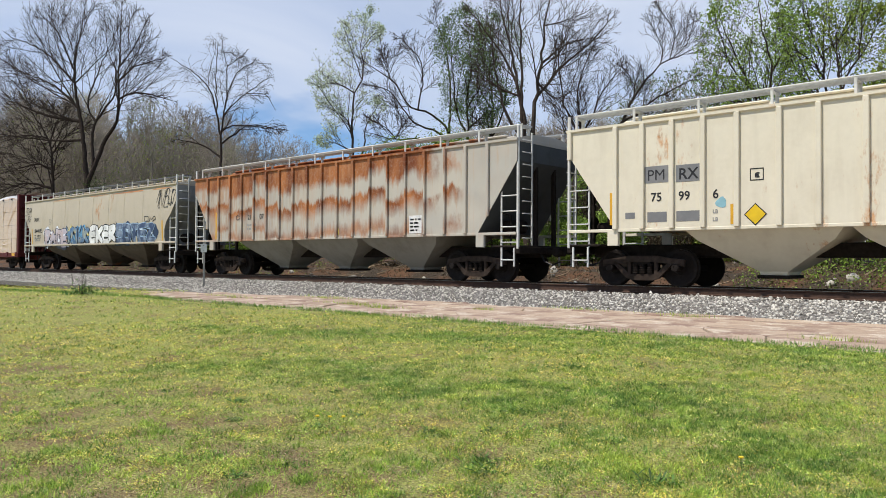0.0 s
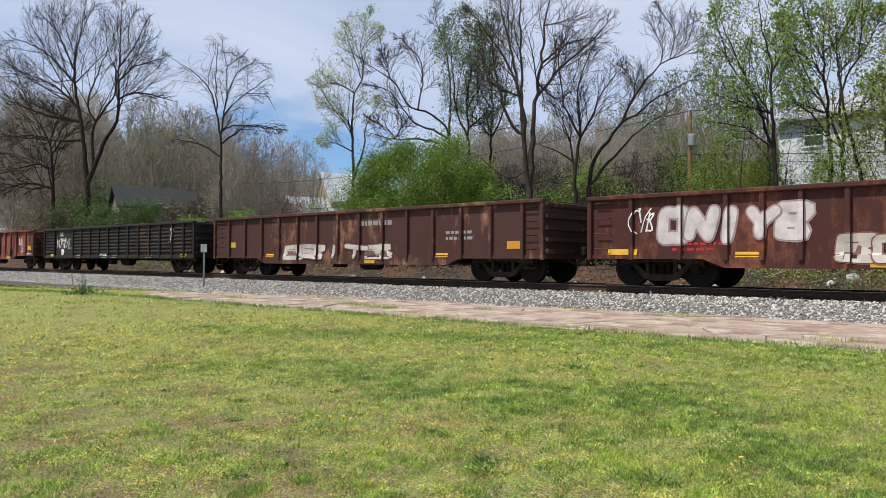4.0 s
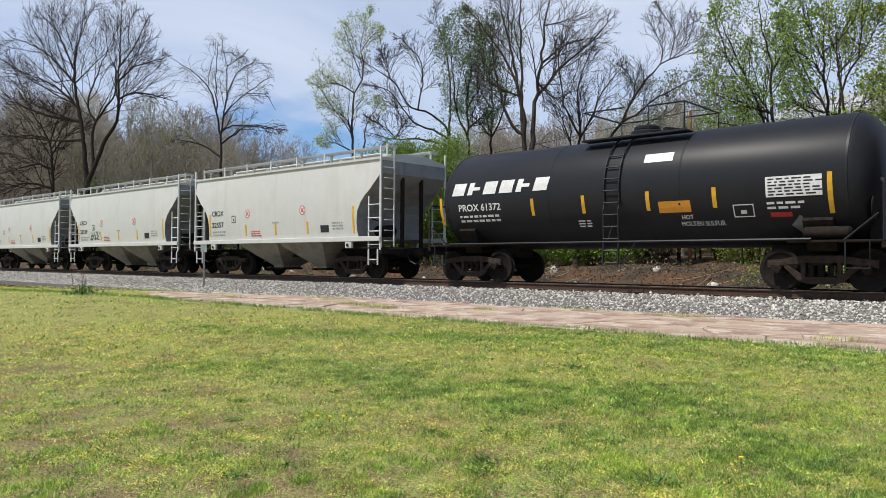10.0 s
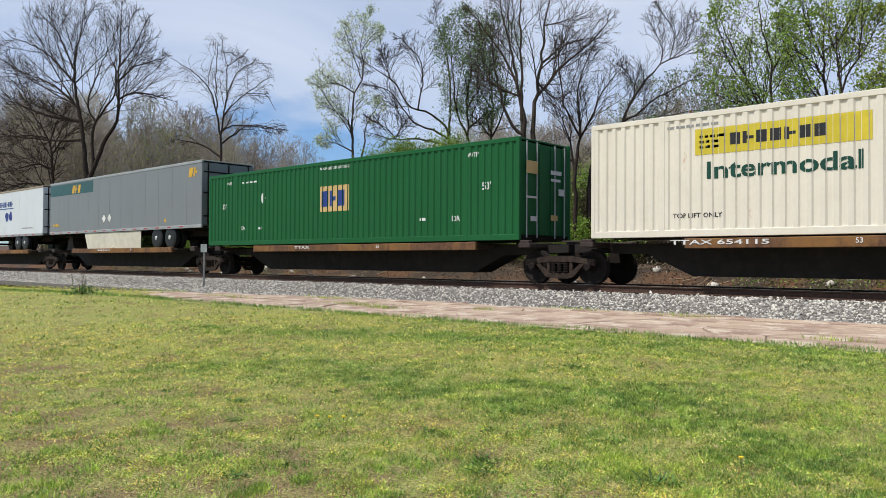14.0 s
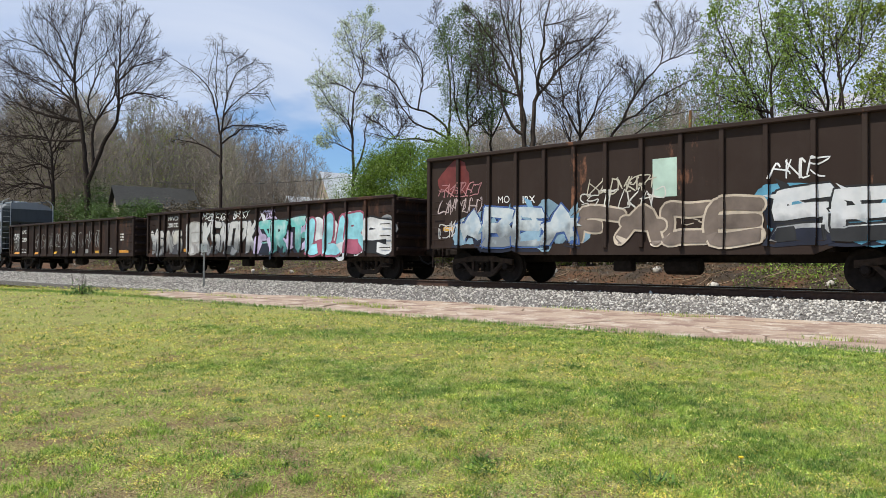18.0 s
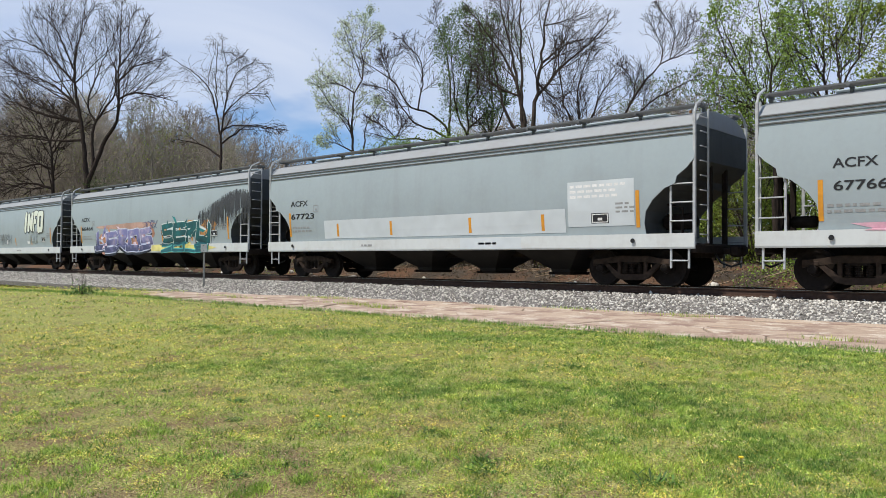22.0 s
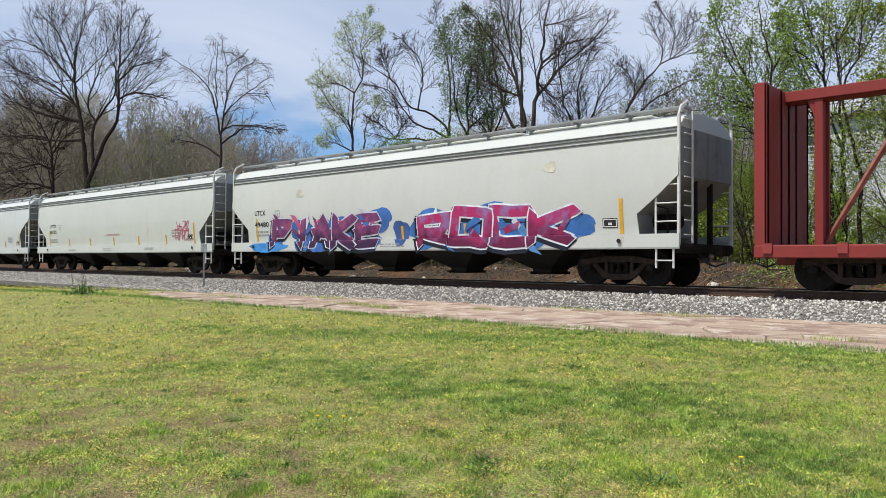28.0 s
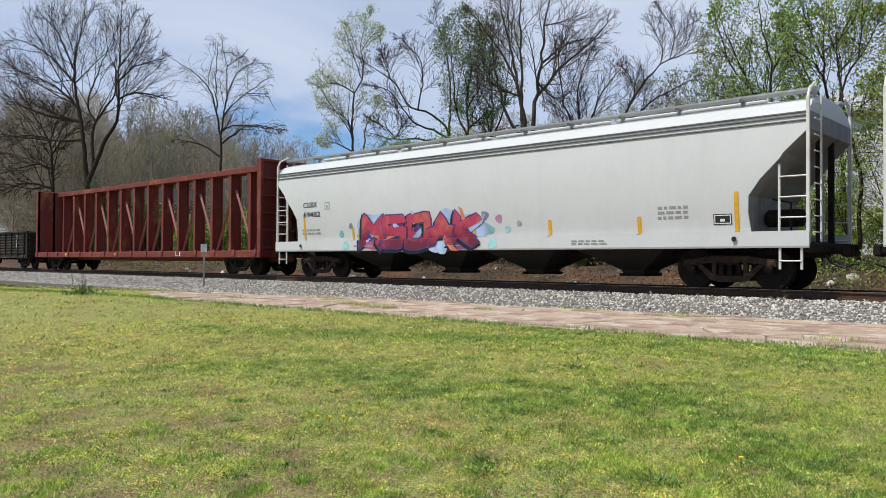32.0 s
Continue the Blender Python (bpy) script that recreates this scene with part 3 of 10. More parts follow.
SLIM = ((0.18, ((0.1, 0.0), (0.1, 3.4), (0.1, 7.1), (0.0, 9.7), (-0.3, 11.5), (-0.8, 13.2), (-2.0, 14.5), (-3.9, 15.7))), (0.14, ((0.1, 9.6), (0.3, 11.2), (0.6, 13.0), (0.6, 15.0), (0.3, 16.5))), (0.1, ((-0.3, 11.5), (-0.4, 13.2), (-0.6, 14.5), (-0.6, 16.9))), (0.1, ((0.3, 11.2), (1.7, 12.4), (4.1, 13.9))), (0.09, ((0.6, 11.8), (1.1, 14.1), (2.2, 15.1), (3.7, 15.2))), (0.09, ((0.1, 9.9), (0.9, 10.5), (2.6, 10.5), (4.8, 10.3))), (0.09, ((0.1, 9.1), (1.1, 9.9), (2.2, 10.7), (4.3, 10.3))), (0.07, ((2.4, 12.9), (3.8, 12.6), (4.5, 11.6))), (0.09, ((0.0, 8.0), (-1.3, 8.9), (-3.7, 9.5))), (0.07, ((0.6, 14.9), (1.5, 15.6), (2.0, 16.2))))
SLIM_CROWN = ((-0.1, 15.2, 1.8, 2.1), (2.2, 13.7, 2.1, 1.8), (-2.0, 14.3, 1.7, 1.6), (2.9, 10.5, 2.0, 0.8), (0.4, 11.9, 2.2, 2.0), (-1.9, 9.9, 1.7, 1.1))
tree("bare_tree", "slim bare tree with drooping upper branches", -52.6, 32, grow(24, SLIM, SLIM_CROWN, 0.62, 0.013, 0.2, droop=0.9, kids=(8, 5, 4), share=0.75), M["bark_dark"], rot=FACE)
FLOWER = ((0.14, ((0.0, 0.0), (0.0, 5.0), (-0.1, 6.9), (-0.1, 8.6), (0.0, 10.1), (0.4, 10.9), (0.5, 11.8), (0.4, 13.3), (0.8, 14.6))), (0.07, ((-0.1, 7.6), (-0.6, 8.7), (-1.9, 9.4))), (0.05, ((0.0, 10.1), (-0.9, 10.6), (-1.7, 10.6))), (0.05, ((0.4, 10.9), (0.0, 12.1), (-0.6, 13.8))), (0.05, ((-0.1, 6.7), (-1.1, 7.1), (-1.8, 7.0))), (0.13, ((0.5, 4.9), (0.6, 6.8), (0.7, 7.9), (1.4, 9.2))), (0.05, ((0.5, 12.6), (0.9, 13.3), (1.5, 13.8))))
FLOWER_CROWN = ((0.2, 13.2, 1.5, 1.5), (-1.5, 11.1, 1.3, 1.6), (-0.5, 9.1, 1.6, 1.5), (-1.0, 7.3, 1.2, 0.5), (0.9, 12.1, 0.9, 1.3), (1.2, 9.2, 0.7, 0.7))
a_ = grow(32, FLOWER, FLOWER_CROWN, 0.65, 0.009, 0.3, kids=(12, 6, 4), share=0.75)
tree("flowering_tree", "slender tree with pale green blossom", -34.6, 30, a_, M["bark"], leaves_at(some(a_[2], 0.8, 3), 3, 0.09, 0.062, 3), crown=M["blossom"], rot=FACE)
CURVED = ((0.16, ((-1.4, 0.0), (-1.4, 4.8), (-1.5, 6.9), (-1.7, 7.6), (-2.8, 8.4), (-3.6, 8.6), (-4.2, 9.4), (-4.8, 10.2), (-6.0, 11.0))), (0.13, ((-1.6, 7.0), (-2.4, 7.4), (-3.5, 7.8), (-4.3, 9.0), (-5.2, 9.9), (-6.3, 10.1))), (0.1, ((-1.5, 6.9), (-1.4, 9.0), (-1.6, 11.5), (-2.3, 13.9))), (0.07, ((-3.4, 8.6), (-3.0, 9.9), (-3.2, 11.3), (-4.4, 12.4))), (0.1, ((-1.6, 6.3), (-3.2, 6.8), (-4.5, 6.7), (-5.9, 7.0))), (0.06, ((-4.4, 6.7), (-4.8, 7.2), (-6.1, 8.0))), (0.06, ((-4.3, 6.7), (-4.1, 7.5), (-4.3, 8.2))), (0.05, ((-4.8, 10.2), (-5.2, 11.3), (-5.4, 12.5))))
CURVED_CROWN = ((-4.5, 10.2, 1.5, 1.7), (-2.4, 12.6, 1.1, 1.9), (-4.8, 7.5, 1.6, 0.8), (-3.4, 10.9, 1.3, 1.9))
tree("bare_tree", "dark bare tree with long curving limbs", -27.7, 33, grow(39, CURVED, CURVED_CROWN, 0.65, 0.013, 0.45, kids=(12, 7, 5), share=0.85), M["bark_dark"], rot=FACE)
IVY = ((0.12, ((0.2, 0.0), (0.2, 4.9), (0.2, 6.6), (0.1, 8.4), (0.3, 10.2), (0.0, 12.8))), (0.08, ((0.2, 6.6), (-0.4, 7.8), (-0.6, 9.6), (-0.8, 11.9))), (0.07, ((0.2, 8.0), (0.8, 9.3), (1.0, 10.5), (0.8, 11.9))), (0.06, ((0.2, 6.8), (1.1, 7.8), (2.0, 8.3))))
IVY_CROWN = ((-0.0, 10.6, 1.5, 2.3), (0.8, 8.7, 1.3, 1.1), (-0.2, 7.1, 1.6, 0.9))
a_ = grow(61, IVY, IVY_CROWN, 0.70, 0.008, 0.3, kids=(14, 7, 4), share=0.75)
tree("ivy_tree", "slim tree thick with dark ivy", -25.9, 30, a_, M["bark_dark"], leaves_at(a_[2], 4, 0.13, 0.055, 4), crown=M["leaf_dark"], rot=FACE)
b_ = grow(62, IVY, IVY_CROWN, 0.70, 0.008, 0.3, kids=(13, 7, 4), share=0.75)
tree("ivy_tree", "slim tree thick with dark ivy", -25.6, 32.1, b_, M["bark_dark"], leaves_at(some(b_[2], 0.8, 5), 3, 0.13, 0.055, 5), crown=M["leaf_dark"], rot=FACE + math.pi)
MULTI = ((0.21, ((0.0, 0.0), (0.0, 3.2), (0.1, 4.7), (0.2, 6.6), (0.4, 8.3), (0.6, 9.5), (0.7, 10.7), (1.0, 12.0))), (0.19, ((-0.2, 3.3), (-0.2, 5.0), (-0.2, 6.2), (-0.5, 7.8), (-0.8, 9.2), (-1.1, 10.4), (-1.4, 12.0))), (0.12, ((-0.2, 5.5), (-0.3, 6.9), (-0.4, 9.2), (-0.4, 12.1))), (0.09, ((-0.2, 5.7), (-0.7, 6.1), (-1.1, 7.0), (-1.4, 8.1), (-1.6, 9.7))), (0.09, ((0.2, 7.2), (1.1, 8.3), (2.2, 9.3), (3.5, 10.7))), (0.06, ((0.5, 8.9), (1.5, 9.5), (2.6, 9.8))), (0.06, ((0.7, 10.1), (1.3, 10.4), (2.2, 10.7))), (0.07, ((-0.5, 7.8), (-1.2, 9.2), (-2.8, 11.4))), (0.06, ((-0.4, 7.2), (-1.1, 7.6), (-2.1, 8.3))), (0.05, ((-0.0, 4.4), (-0.9, 3.9), (-1.9, 4.6))), (0.05, ((0.3, 7.8), (1.1, 7.2), (1.7, 7.5))))
MULTI_CROWN = ((1.8, 9.4, 1.9, 1.9), (-1.0, 10.1, 1.7, 1.6), (0.7, 11.2, 1.4, 1.2), (-1.6, 8.3, 0.9, 1.5), (1.3, 7.5, 1.3, 1.1))
tree("bare_tree", "tall bare tree with several stems", -18.9, 26, grow(47, MULTI, MULTI_CROWN, 0.60, 0.0095, 0.45, kids=(12, 8, 5), share=0.70), M["bark"], rot=FACE)
TWISTED = ((0.12, ((-0.0, 0.0), (-0.0, 3.7), (0.1, 5.0), (0.2, 5.4), (-0.2, 6.2), (-0.5, 6.8), (-0.7, 8.3), (-0.7, 9.3))), (0.07, ((0.2, 5.4), (0.1, 6.9), (0.3, 8.1), (0.8, 9.3))), (0.08, ((-0.1, 3.9), (-0.2, 5.3), (-0.6, 6.5))), (0.06, ((-0.2, 4.4), (-0.8, 4.9), (-1.5, 5.2))), (0.07, ((0.2, 5.4), (0.7, 6.4), (1.0, 7.2), (1.7, 8.1))))
TWISTED_CROWN = ((-0.4, 7.8, 1.1, 1.7), (1.0, 7.7, 1.2, 1.4), (0.3, 5.8, 1.5, 0.9))
tree("bare_tree", "dark bare tree with twisted low stems", -17.23, 26.93, grow(52, TWISTED, TWISTED_CROWN, 0.62, 0.009, 0.5, kids=(14, 8, 5), share=0.75), M["bark_dark"], rot=FACE)
LEAN = ((0.14, ((0.1, 0.0), (0.1, 3.5), (0.4, 4.7), (1.1, 5.6), (1.6, 6.5), (2.1, 7.4), (2.7, 8.2), (3.4, 8.7), (4.5, 9.2))), (0.07, ((1.5, 6.2), (2.3, 6.6), (3.0, 7.2), (4.7, 8.1))), (0.05, ((2.8, 8.4), (3.1, 9.1), (2.6, 10.2))), (0.05, ((3.4, 8.7), (3.6, 9.8), (2.9, 10.9))), (0.05, ((3.5, 8.8), (4.2, 9.4), (4.6, 10.8))), (0.08, ((0.4, 3.5), (0.9, 4.4), (2.1, 5.7), (3.2, 6.4))), (0.04, ((1.9, 7.1), (2.0, 7.6), (1.5, 8.4))))
LEAN_CROWN = ((3.5, 9.7, 1.4, 1.5), (4.0, 8.6, 1.1, 0.9), (2.6, 6.6, 1.2, 0.9), (1.6, 7.6, 0.9, 1.1))
tree("leaning_tree", "bare tree leaning over with upswept branches", -17.0, 27.5, grow(58, LEAN, LEAN_CROWN, 0.65, 0.0085, 0.6, kids=(14, 8, 5), share=0.65), M["bark_dark"], rot=FACE)
LEAFY_A = ((0.12, ((0.4, 0.0), (0.4, 2.7), (0.4, 4.3), (0.3, 5.8), (0.3, 7.2), (0.0, 8.3), (-0.1, 10.0))), (0.08, ((0.4, 4.1), (-0.1, 6.0), (-0.5, 7.2), (-1.0, 8.8), (-1.2, 9.9))), (0.05, ((-0.2, 6.2), (-1.0, 7.2), (-1.7, 9.1))), (0.05, ((0.3, 7.0), (0.7, 7.5), (1.0, 8.8))), (0.05, ((0.3, 5.3), (-0.8, 5.7), (-1.7, 6.1))), (0.04, ((0.4, 4.2), (-0.6, 4.9), (-1.6, 5.1))))
LEAFY_A_CROWN = ((-0.1, 8.6, 1.5, 1.7), (-1.2, 7.4, 1.0, 1.4), (-0.1, 6.4, 1.3, 1.2), (-1.0, 5.1, 1.3, 0.8))
LEAFY_B = ((0.11, ((0.2, 0.0), (0.2, 2.7), (0.1, 4.3), (0.1, 5.4), (0.0, 6.6), (-0.0, 7.4), (0.1, 9.0))), (0.06, ((0.0, 6.7), (-0.5, 7.6), (-0.9, 8.7))), (0.05, ((0.0, 6.9), (0.6, 7.5), (1.0, 8.8))), (0.04, ((0.1, 5.7), (-0.3, 6.5), (-1.1, 6.9))), (0.04, ((0.1, 4.2), (-0.5, 5.0), (-1.1, 5.3))))
LEAFY_B_CROWN = ((0.0, 7.9, 1.3, 1.4), (-0.7, 6.6, 1.0, 1.1), (0.7, 6.8, 0.8, 1.4), (-0.9, 5.2, 0.8, 0.6))
LEAFY_C = ((0.08, ((-0.1, 0.0), (-0.1, 2.6), (-0.3, 4.2), (-0.5, 4.9), (-0.5, 5.8), (-0.1, 6.3), (0.0, 7.2), (0.0, 8.5))), (0.04, ((-0.4, 5.4), (-0.7, 6.3), (-0.7, 7.4))), (0.04, ((-0.0, 6.4), (0.4, 7.1), (0.8, 7.9))), (0.04, ((-0.4, 4.5), (0.2, 5.1), (0.8, 5.6))))
LEAFY_C_CROWN = ((0.3, 6.9, 0.9, 1.3), (0.4, 5.1, 0.7, 1.0), (-0.6, 7.1, 0.7, 1.2))
for x, y, lm, cr, mt, n, share, sd in ((-9.7, 27, LEAFY_A, LEAFY_A_CROWN, "leaf", 13, 0.25, 71), (-7.3, 25.6, LEAFY_B, LEAFY_B_CROWN, "leaf", 12, 0.20, 73), (-6.1, 25.0, LEAFY_C, LEAFY_C_CROWN, "leaf_yellow", 12, 0.26, 74), (-11.2, 31.5, LEAFY_B, LEAFY_B_CROWN, "leaf", 12, 0.2, 75), (-8.2, 29.5, LEAFY_A, LEAFY_A_CROWN, "leaf", 11, 0.25, 78)):
    a_ = grow(sd, lm, cr, 0.65, 0.0068, 0.35, kids=(n, 5, 3), share=0.72)
    tree("young_leafy_tree", "young tree with fresh yellow-green leaves", x, y, a_, M["bark_dark"], leaves_at(some(a_[2], share * 1.7, sd), 5, 0.085, 0.055, sd), crown=M[mt], rot=FACE)
SAPLING = ((0.05, ((0.0, 0.0), (0.1, 2.0), (-0.1, 4.0), (0.2, 6.2))), (0.03, ((0.1, 1.4), (0.9, 2.8), (1.4, 4.4))), (0.03, ((0.0, 1.8), (-0.9, 3.0), (-1.3, 4.8))))
SAPLING_CROWN = ((0.0, 5.2, 1.3, 1.6), (0.8, 3.6, 1.2, 1.4), (-0.9, 3.6, 1.1, 1.5), (0.1, 2.2, 1.3, 1.0))
for x, y, sc, mt, sd in ((-4.9, 24.3, 0.95, "leaf_yellow", 76), (-3.9, 25.2, 1.25, "leaf_yellow", 77), (-6.6, 25.2, 0.72, "leaf", 79), (-10.9, 28.3, 0.85, "leaf_yellow", 80), (-9.6, 29.2, 0.8, "leaf", 81), (-12.3, 29.8, 0.75, "leaf", 82), (-14.6, 31.0, 0.85, "leaf", 84)):
    a_ = grow(sd, SAPLING, SAPLING_CROWN, 0.7, 0.005, 0.3, kids=(16, 6, 4), share=0.8)
    tree("young_leafy_tree", "low young tree dense with yellow-green leaves", x, y, a_, M["bark_dark"], leaves_at(some(a_[2], 0.6, sd), 4, 0.08, 0.045, sd), crown=M[mt], rot=sd * 0.7, scale=sc)

# woods behind: six bare shapes, planted many times
WOODS = []
for k in range(6):
    q = random.Random(300 + k)
    a, b = q.uniform(-0.8, 0.8), q.uniform(-1.0, 1.0)
    lm = ((0.15, ((0.0, 0.0), (0.1, 3.0), (a * 0.5, 6.5), (a, 11.5))), (0.10, ((0.1, 2.6), (1.2, 5.5), (1.9 + b * 0.4, 9.8))), (0.10, ((0.1, 3.2), (-1.3, 6.0), (-2.0 + b * 0.4, 9.6))), (0.06, ((0.1, 2.0), (1.8, 3.8), (3.0, 5.6))), (0.06, ((0.0, 1.8), (-1.7, 3.5), (-2.9, 5.4))))
    WOODS.append(grow(100 + k, lm, ((0.0, 10.0, 2.6, 2.9), (1.8, 7.2, 2.0, 3.0), (-1.8, 7.0, 2.0, 3.0), (0.0, 4.2, 3.1, 2.2)), 0.66, 0.020, 0.45, kids=(12, 7, 4), share=0.75, deep=1.0))
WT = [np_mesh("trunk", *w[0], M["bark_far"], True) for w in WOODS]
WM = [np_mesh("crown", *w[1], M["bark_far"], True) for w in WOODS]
WL = [np_mesh("foliage", *leaves_at(some(w[2], 0.5, k), 1, 0.2, 0.06, 9), M["dry_leaf" if k % 2 else "leaf_yellow"]) for k, w in enumerate(WOODS)]
rw = random.Random(8)
for k in range(200):
    y = 36 + 40 * rw.random() ** 1.1
    if k < 108:
        q = 1.26 + 1.8 * rw.random() ** 1.2
        top = float(np.interp(q, [1.26, 1.3, 1.5, 2.0, 3.0], [0.128, 0.142, 0.168, 0.192, 0.20]))
    else:
        q = 0.22 + 0.86 * rw.random()
        top = 0.178 + 0.03 * float(smooth(0.7, 0.3, q)) - 0.078 * float(smooth(0.84, 1.0, q))
    if q < 0.36 and y < 50:
        y += 15
    x = -q * y
    # crown tops keep to an even skyline that rises at both ends
    s = (0.59 + top * (0.674 * -x + 0.739 * y) - float(ground_z(x, y))) / 12.8 * rw.uniform(0.72, 1.12)
    ob = tagged(new("bare_tree" if k % 4 else "budding_tree"), "thin bare woodland tree among others" if k % 4 else "thin woodland tree with first leaves", "tree", "woods behind the track")
    ob.location = (x, y, float(ground_z(x, y)) - 0.2)
    ob.scale, ob.rotation_euler = (s, s, s), (0, 0, rw.random() * 6.28)
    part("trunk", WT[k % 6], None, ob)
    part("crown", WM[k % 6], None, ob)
    if k % 4 == 0:
        part("foliage", WL[k % 6], None, ob)
# nearer, darker bare trees fill the woods beside the pole
DT = [np_mesh("trunk", *w[0], M["bark"], True) for w in WOODS[:3]]
DM = [np_mesh("crown", *w[1], M["bark"], True) for w in WOODS[:3]]
for k in range(40):
    y = 31.5 + 8 * rw.random()
    x = -(0.42 + 0.54 * (k + rw.random()) / 40) * y
    s = rw.uniform(0.09, 0.15) * (1 - 0.35 * float(smooth(0.8, 0.95, -x / y))) * (0.674 * -x + 0.739 * y) / 12.8
    ob = tagged(new("bare_tree"), "dark bare woodland tree with dense twigs", "tree", "woods behind the track")
    ob.location, ob.scale, ob.rotation_euler = (x, y, float(ground_z(x, y)) - 0.2), (s, s, s), (0, 0, rw.random() * 6.28)
    part("trunk", DT[k % 3], None, ob)
    part("crown", DM[k % 3], None, ob)
# two budding trees that stand out among the woods, and dark evergreens far behind the pole
for x, y, s, mt in ((-74.4, 37.7, 1.22, "leaf_yellow"), (-78.5, 41, 1.05, "leaf_yellow"), (-29.0, 55, 1.02, "leaf_dark"), (-24.0, 52, 0.98, "leaf_dark"), (-33, 60, 0.95, "leaf_dark"), (-20.5, 50, 1.0, "leaf_dark"), (-37.0, 62, 0.85, "leaf_dark")):
    ob = tagged(new("budding_tree" if mt != "leaf_dark" else "evergreen_tree"), "woodland tree greening at its top" if mt != "leaf_dark" else "dark evergreen far behind the pole", "tree", "woods behind the track")
    ob.location, ob.scale, ob.rotation_euler = (x, y, float(ground_z(x, y)) - 0.2), (s, s, s), (0, 0, x)
    part("trunk", WT[int(y) % 6], None, ob)
    part("crown", WM[int(y) % 6], None, ob)
    part("foliage", np_mesh("foliage", *leaves_at(WOODS[int(y) % 6][2], 2 if mt == "leaf_dark" else 1, 0.16, 0.07 if mt != "leaf_dark" else 0.085, int(y)), M[mt]), None, ob)


def shrub(name, label, x, y, rx, rz, n, size, mat, seed, stems=9, ry=None, clumps=60, tight=0.12):
    """A shrub: stems and a crown of many small leaves in uneven clumps."""
    rg = np.random.default_rng(seed)
    ob = tagged(new(name), label, "shrub", "shrubs behind the track")
    z = float(ground_z(x, y))
    ob.location = (x, y, z - 0.05)
    rr = random.Random(seed)
    for k in range(stems):
        a = rr.uniform(0, 6.28)
        g = G()
        g.tube([(0.2 * math.cos(a), 0.2 * math.sin(a), 0), (rx * 0.35 * math.cos(a), rx * 0.3 * math.sin(a), rz * 0.5), (rx * 0.7 * math.cos(a), rx * 0.5 * math.sin(a), rz * rr.uniform(0.8, 1.15))], 0.05, 5, 0.012)
        part("stem", g, M["bark"], ob)
    u = rg.normal(size=(clumps, 3))
    u /= np.linalg.norm(u, axis=1)[:, None]
    c = u * rg.uniform(0.45, 1.0, (clumps, 1)) ** 0.5 * np.array([rx, ry or rx * 0.8, rz * 0.62]) + np.array([0, 0, rz * 0.66])
    c[:, 2] = np.maximum(c[:, 2], 0.12 * rz)
    p = np.repeat(c, n // clumps, 0)
    big = np.repeat(rg.uniform(0.6, 1.35, clumps), n // clumps)[:, None]
    p = p + np.clip(rg.normal(size=p.shape), -1.9, 1.9) * np.array([rx, rx, rz * 0.75]) * tight * big
    part("foliage", np_mesh("foliage", *leaves_at(p, 1, 0.03, size, seed), mat), None, ob)
    return ob


shrub("green_bush", "large rounded bush in bright green leaf", -26.3, 27.5, 3.9, 4.9, 130000, 0.05, M["bush"], 5, clumps=170, tight=0.10)
shrub("green_bush", "smaller bright green bush beside it", -29.4, 26.6, 2.0, 3.0, 26000, 0.05, M["bush"], 6)
shrub("green_bush", "low green bush before a dark roof", -63.0, 28.6, 2.7, 3.5, 22000, 0.07, M["bush_deep"], 9, clumps=90)
shrub("green_bush", "low green bush before a dark roof", -58.9, 28.7, 2.9, 3.6, 24000, 0.07, M["bush_deep"], 10, clumps=90)
shrub("green_bush", "low green bush under bare trees", -19.2, 27.2, 1.7, 2.5, 22000, 0.045, M["bush"], 8)
shrub("green_bush", "loose green bush with bare brown twigs", -23.4, 28.4, 2.0, 3.4, 14000, 0.05, M["leaf"], 7)
for k, (x, y, rx, rz, mt) in enumerate(((-76, 34, 3.6, 6.0, "bush"), (-70, 31.5, 2.2, 4.4, "bush"), (-82, 33, 3.4, 5.0, "bush"), (-92, 36, 5, 3.6, "dry_leaf"), (-60, 37, 3.2, 3.2, "dry_leaf"), (-56, 36, 2.6, 3.0, "leaf"), (-50, 36, 3, 3.4, "dry_leaf"), (-57.7, 28.5, 1.5, 2.6, "bush"), (-55.4, 30.5, 1.8, 3.6, "dry_leaf"), (-53.4, 29.8, 1.5, 2.6, "leaf"), (-43.5, 37, 3.0, 4.4, "leaf"), (-39.5, 37, 2.6, 4.2, "leaf"), (-16.2, 28.2, 1.2, 1.8, "leaf"), (-17.6, 27.6, 1.0, 1.5, "leaf"), (-15.0, 30, 1.8, 2.6, "dry_leaf"), (-20.5, 31, 2.4, 3.0, "dry_leaf"), (-18.6, 31.5, 2.2, 3.6, "leaf"), (-10.8, 29.5, 2.0, 2.8, "leaf_yellow"), (-13.0, 31.5, 2.2, 3.0, "leaf"), (-8.4, 29.0, 1.6, 2.2, "leaf"), (-5.2, 29, 2.2, 2.2, "leaf_yellow"), (-31, 36, 2.5, 3.4, "dry_leaf"), (-22.5, 34, 2.5, 3.6, "leaf_dark"))):
    shrub("green_bush" if mt != "dry_leaf" else "dry_thicket", "leafy spring shrub behind the track" if mt != "dry_leaf" else "brown dry thicket behind the track", x, y, rx, rz, 12000, 0.085 if x < -55 else 0.05, M["bush_deep" if mt == "bush" and x < -55 else mt], 20 + k, clumps=40, tight=0.16)

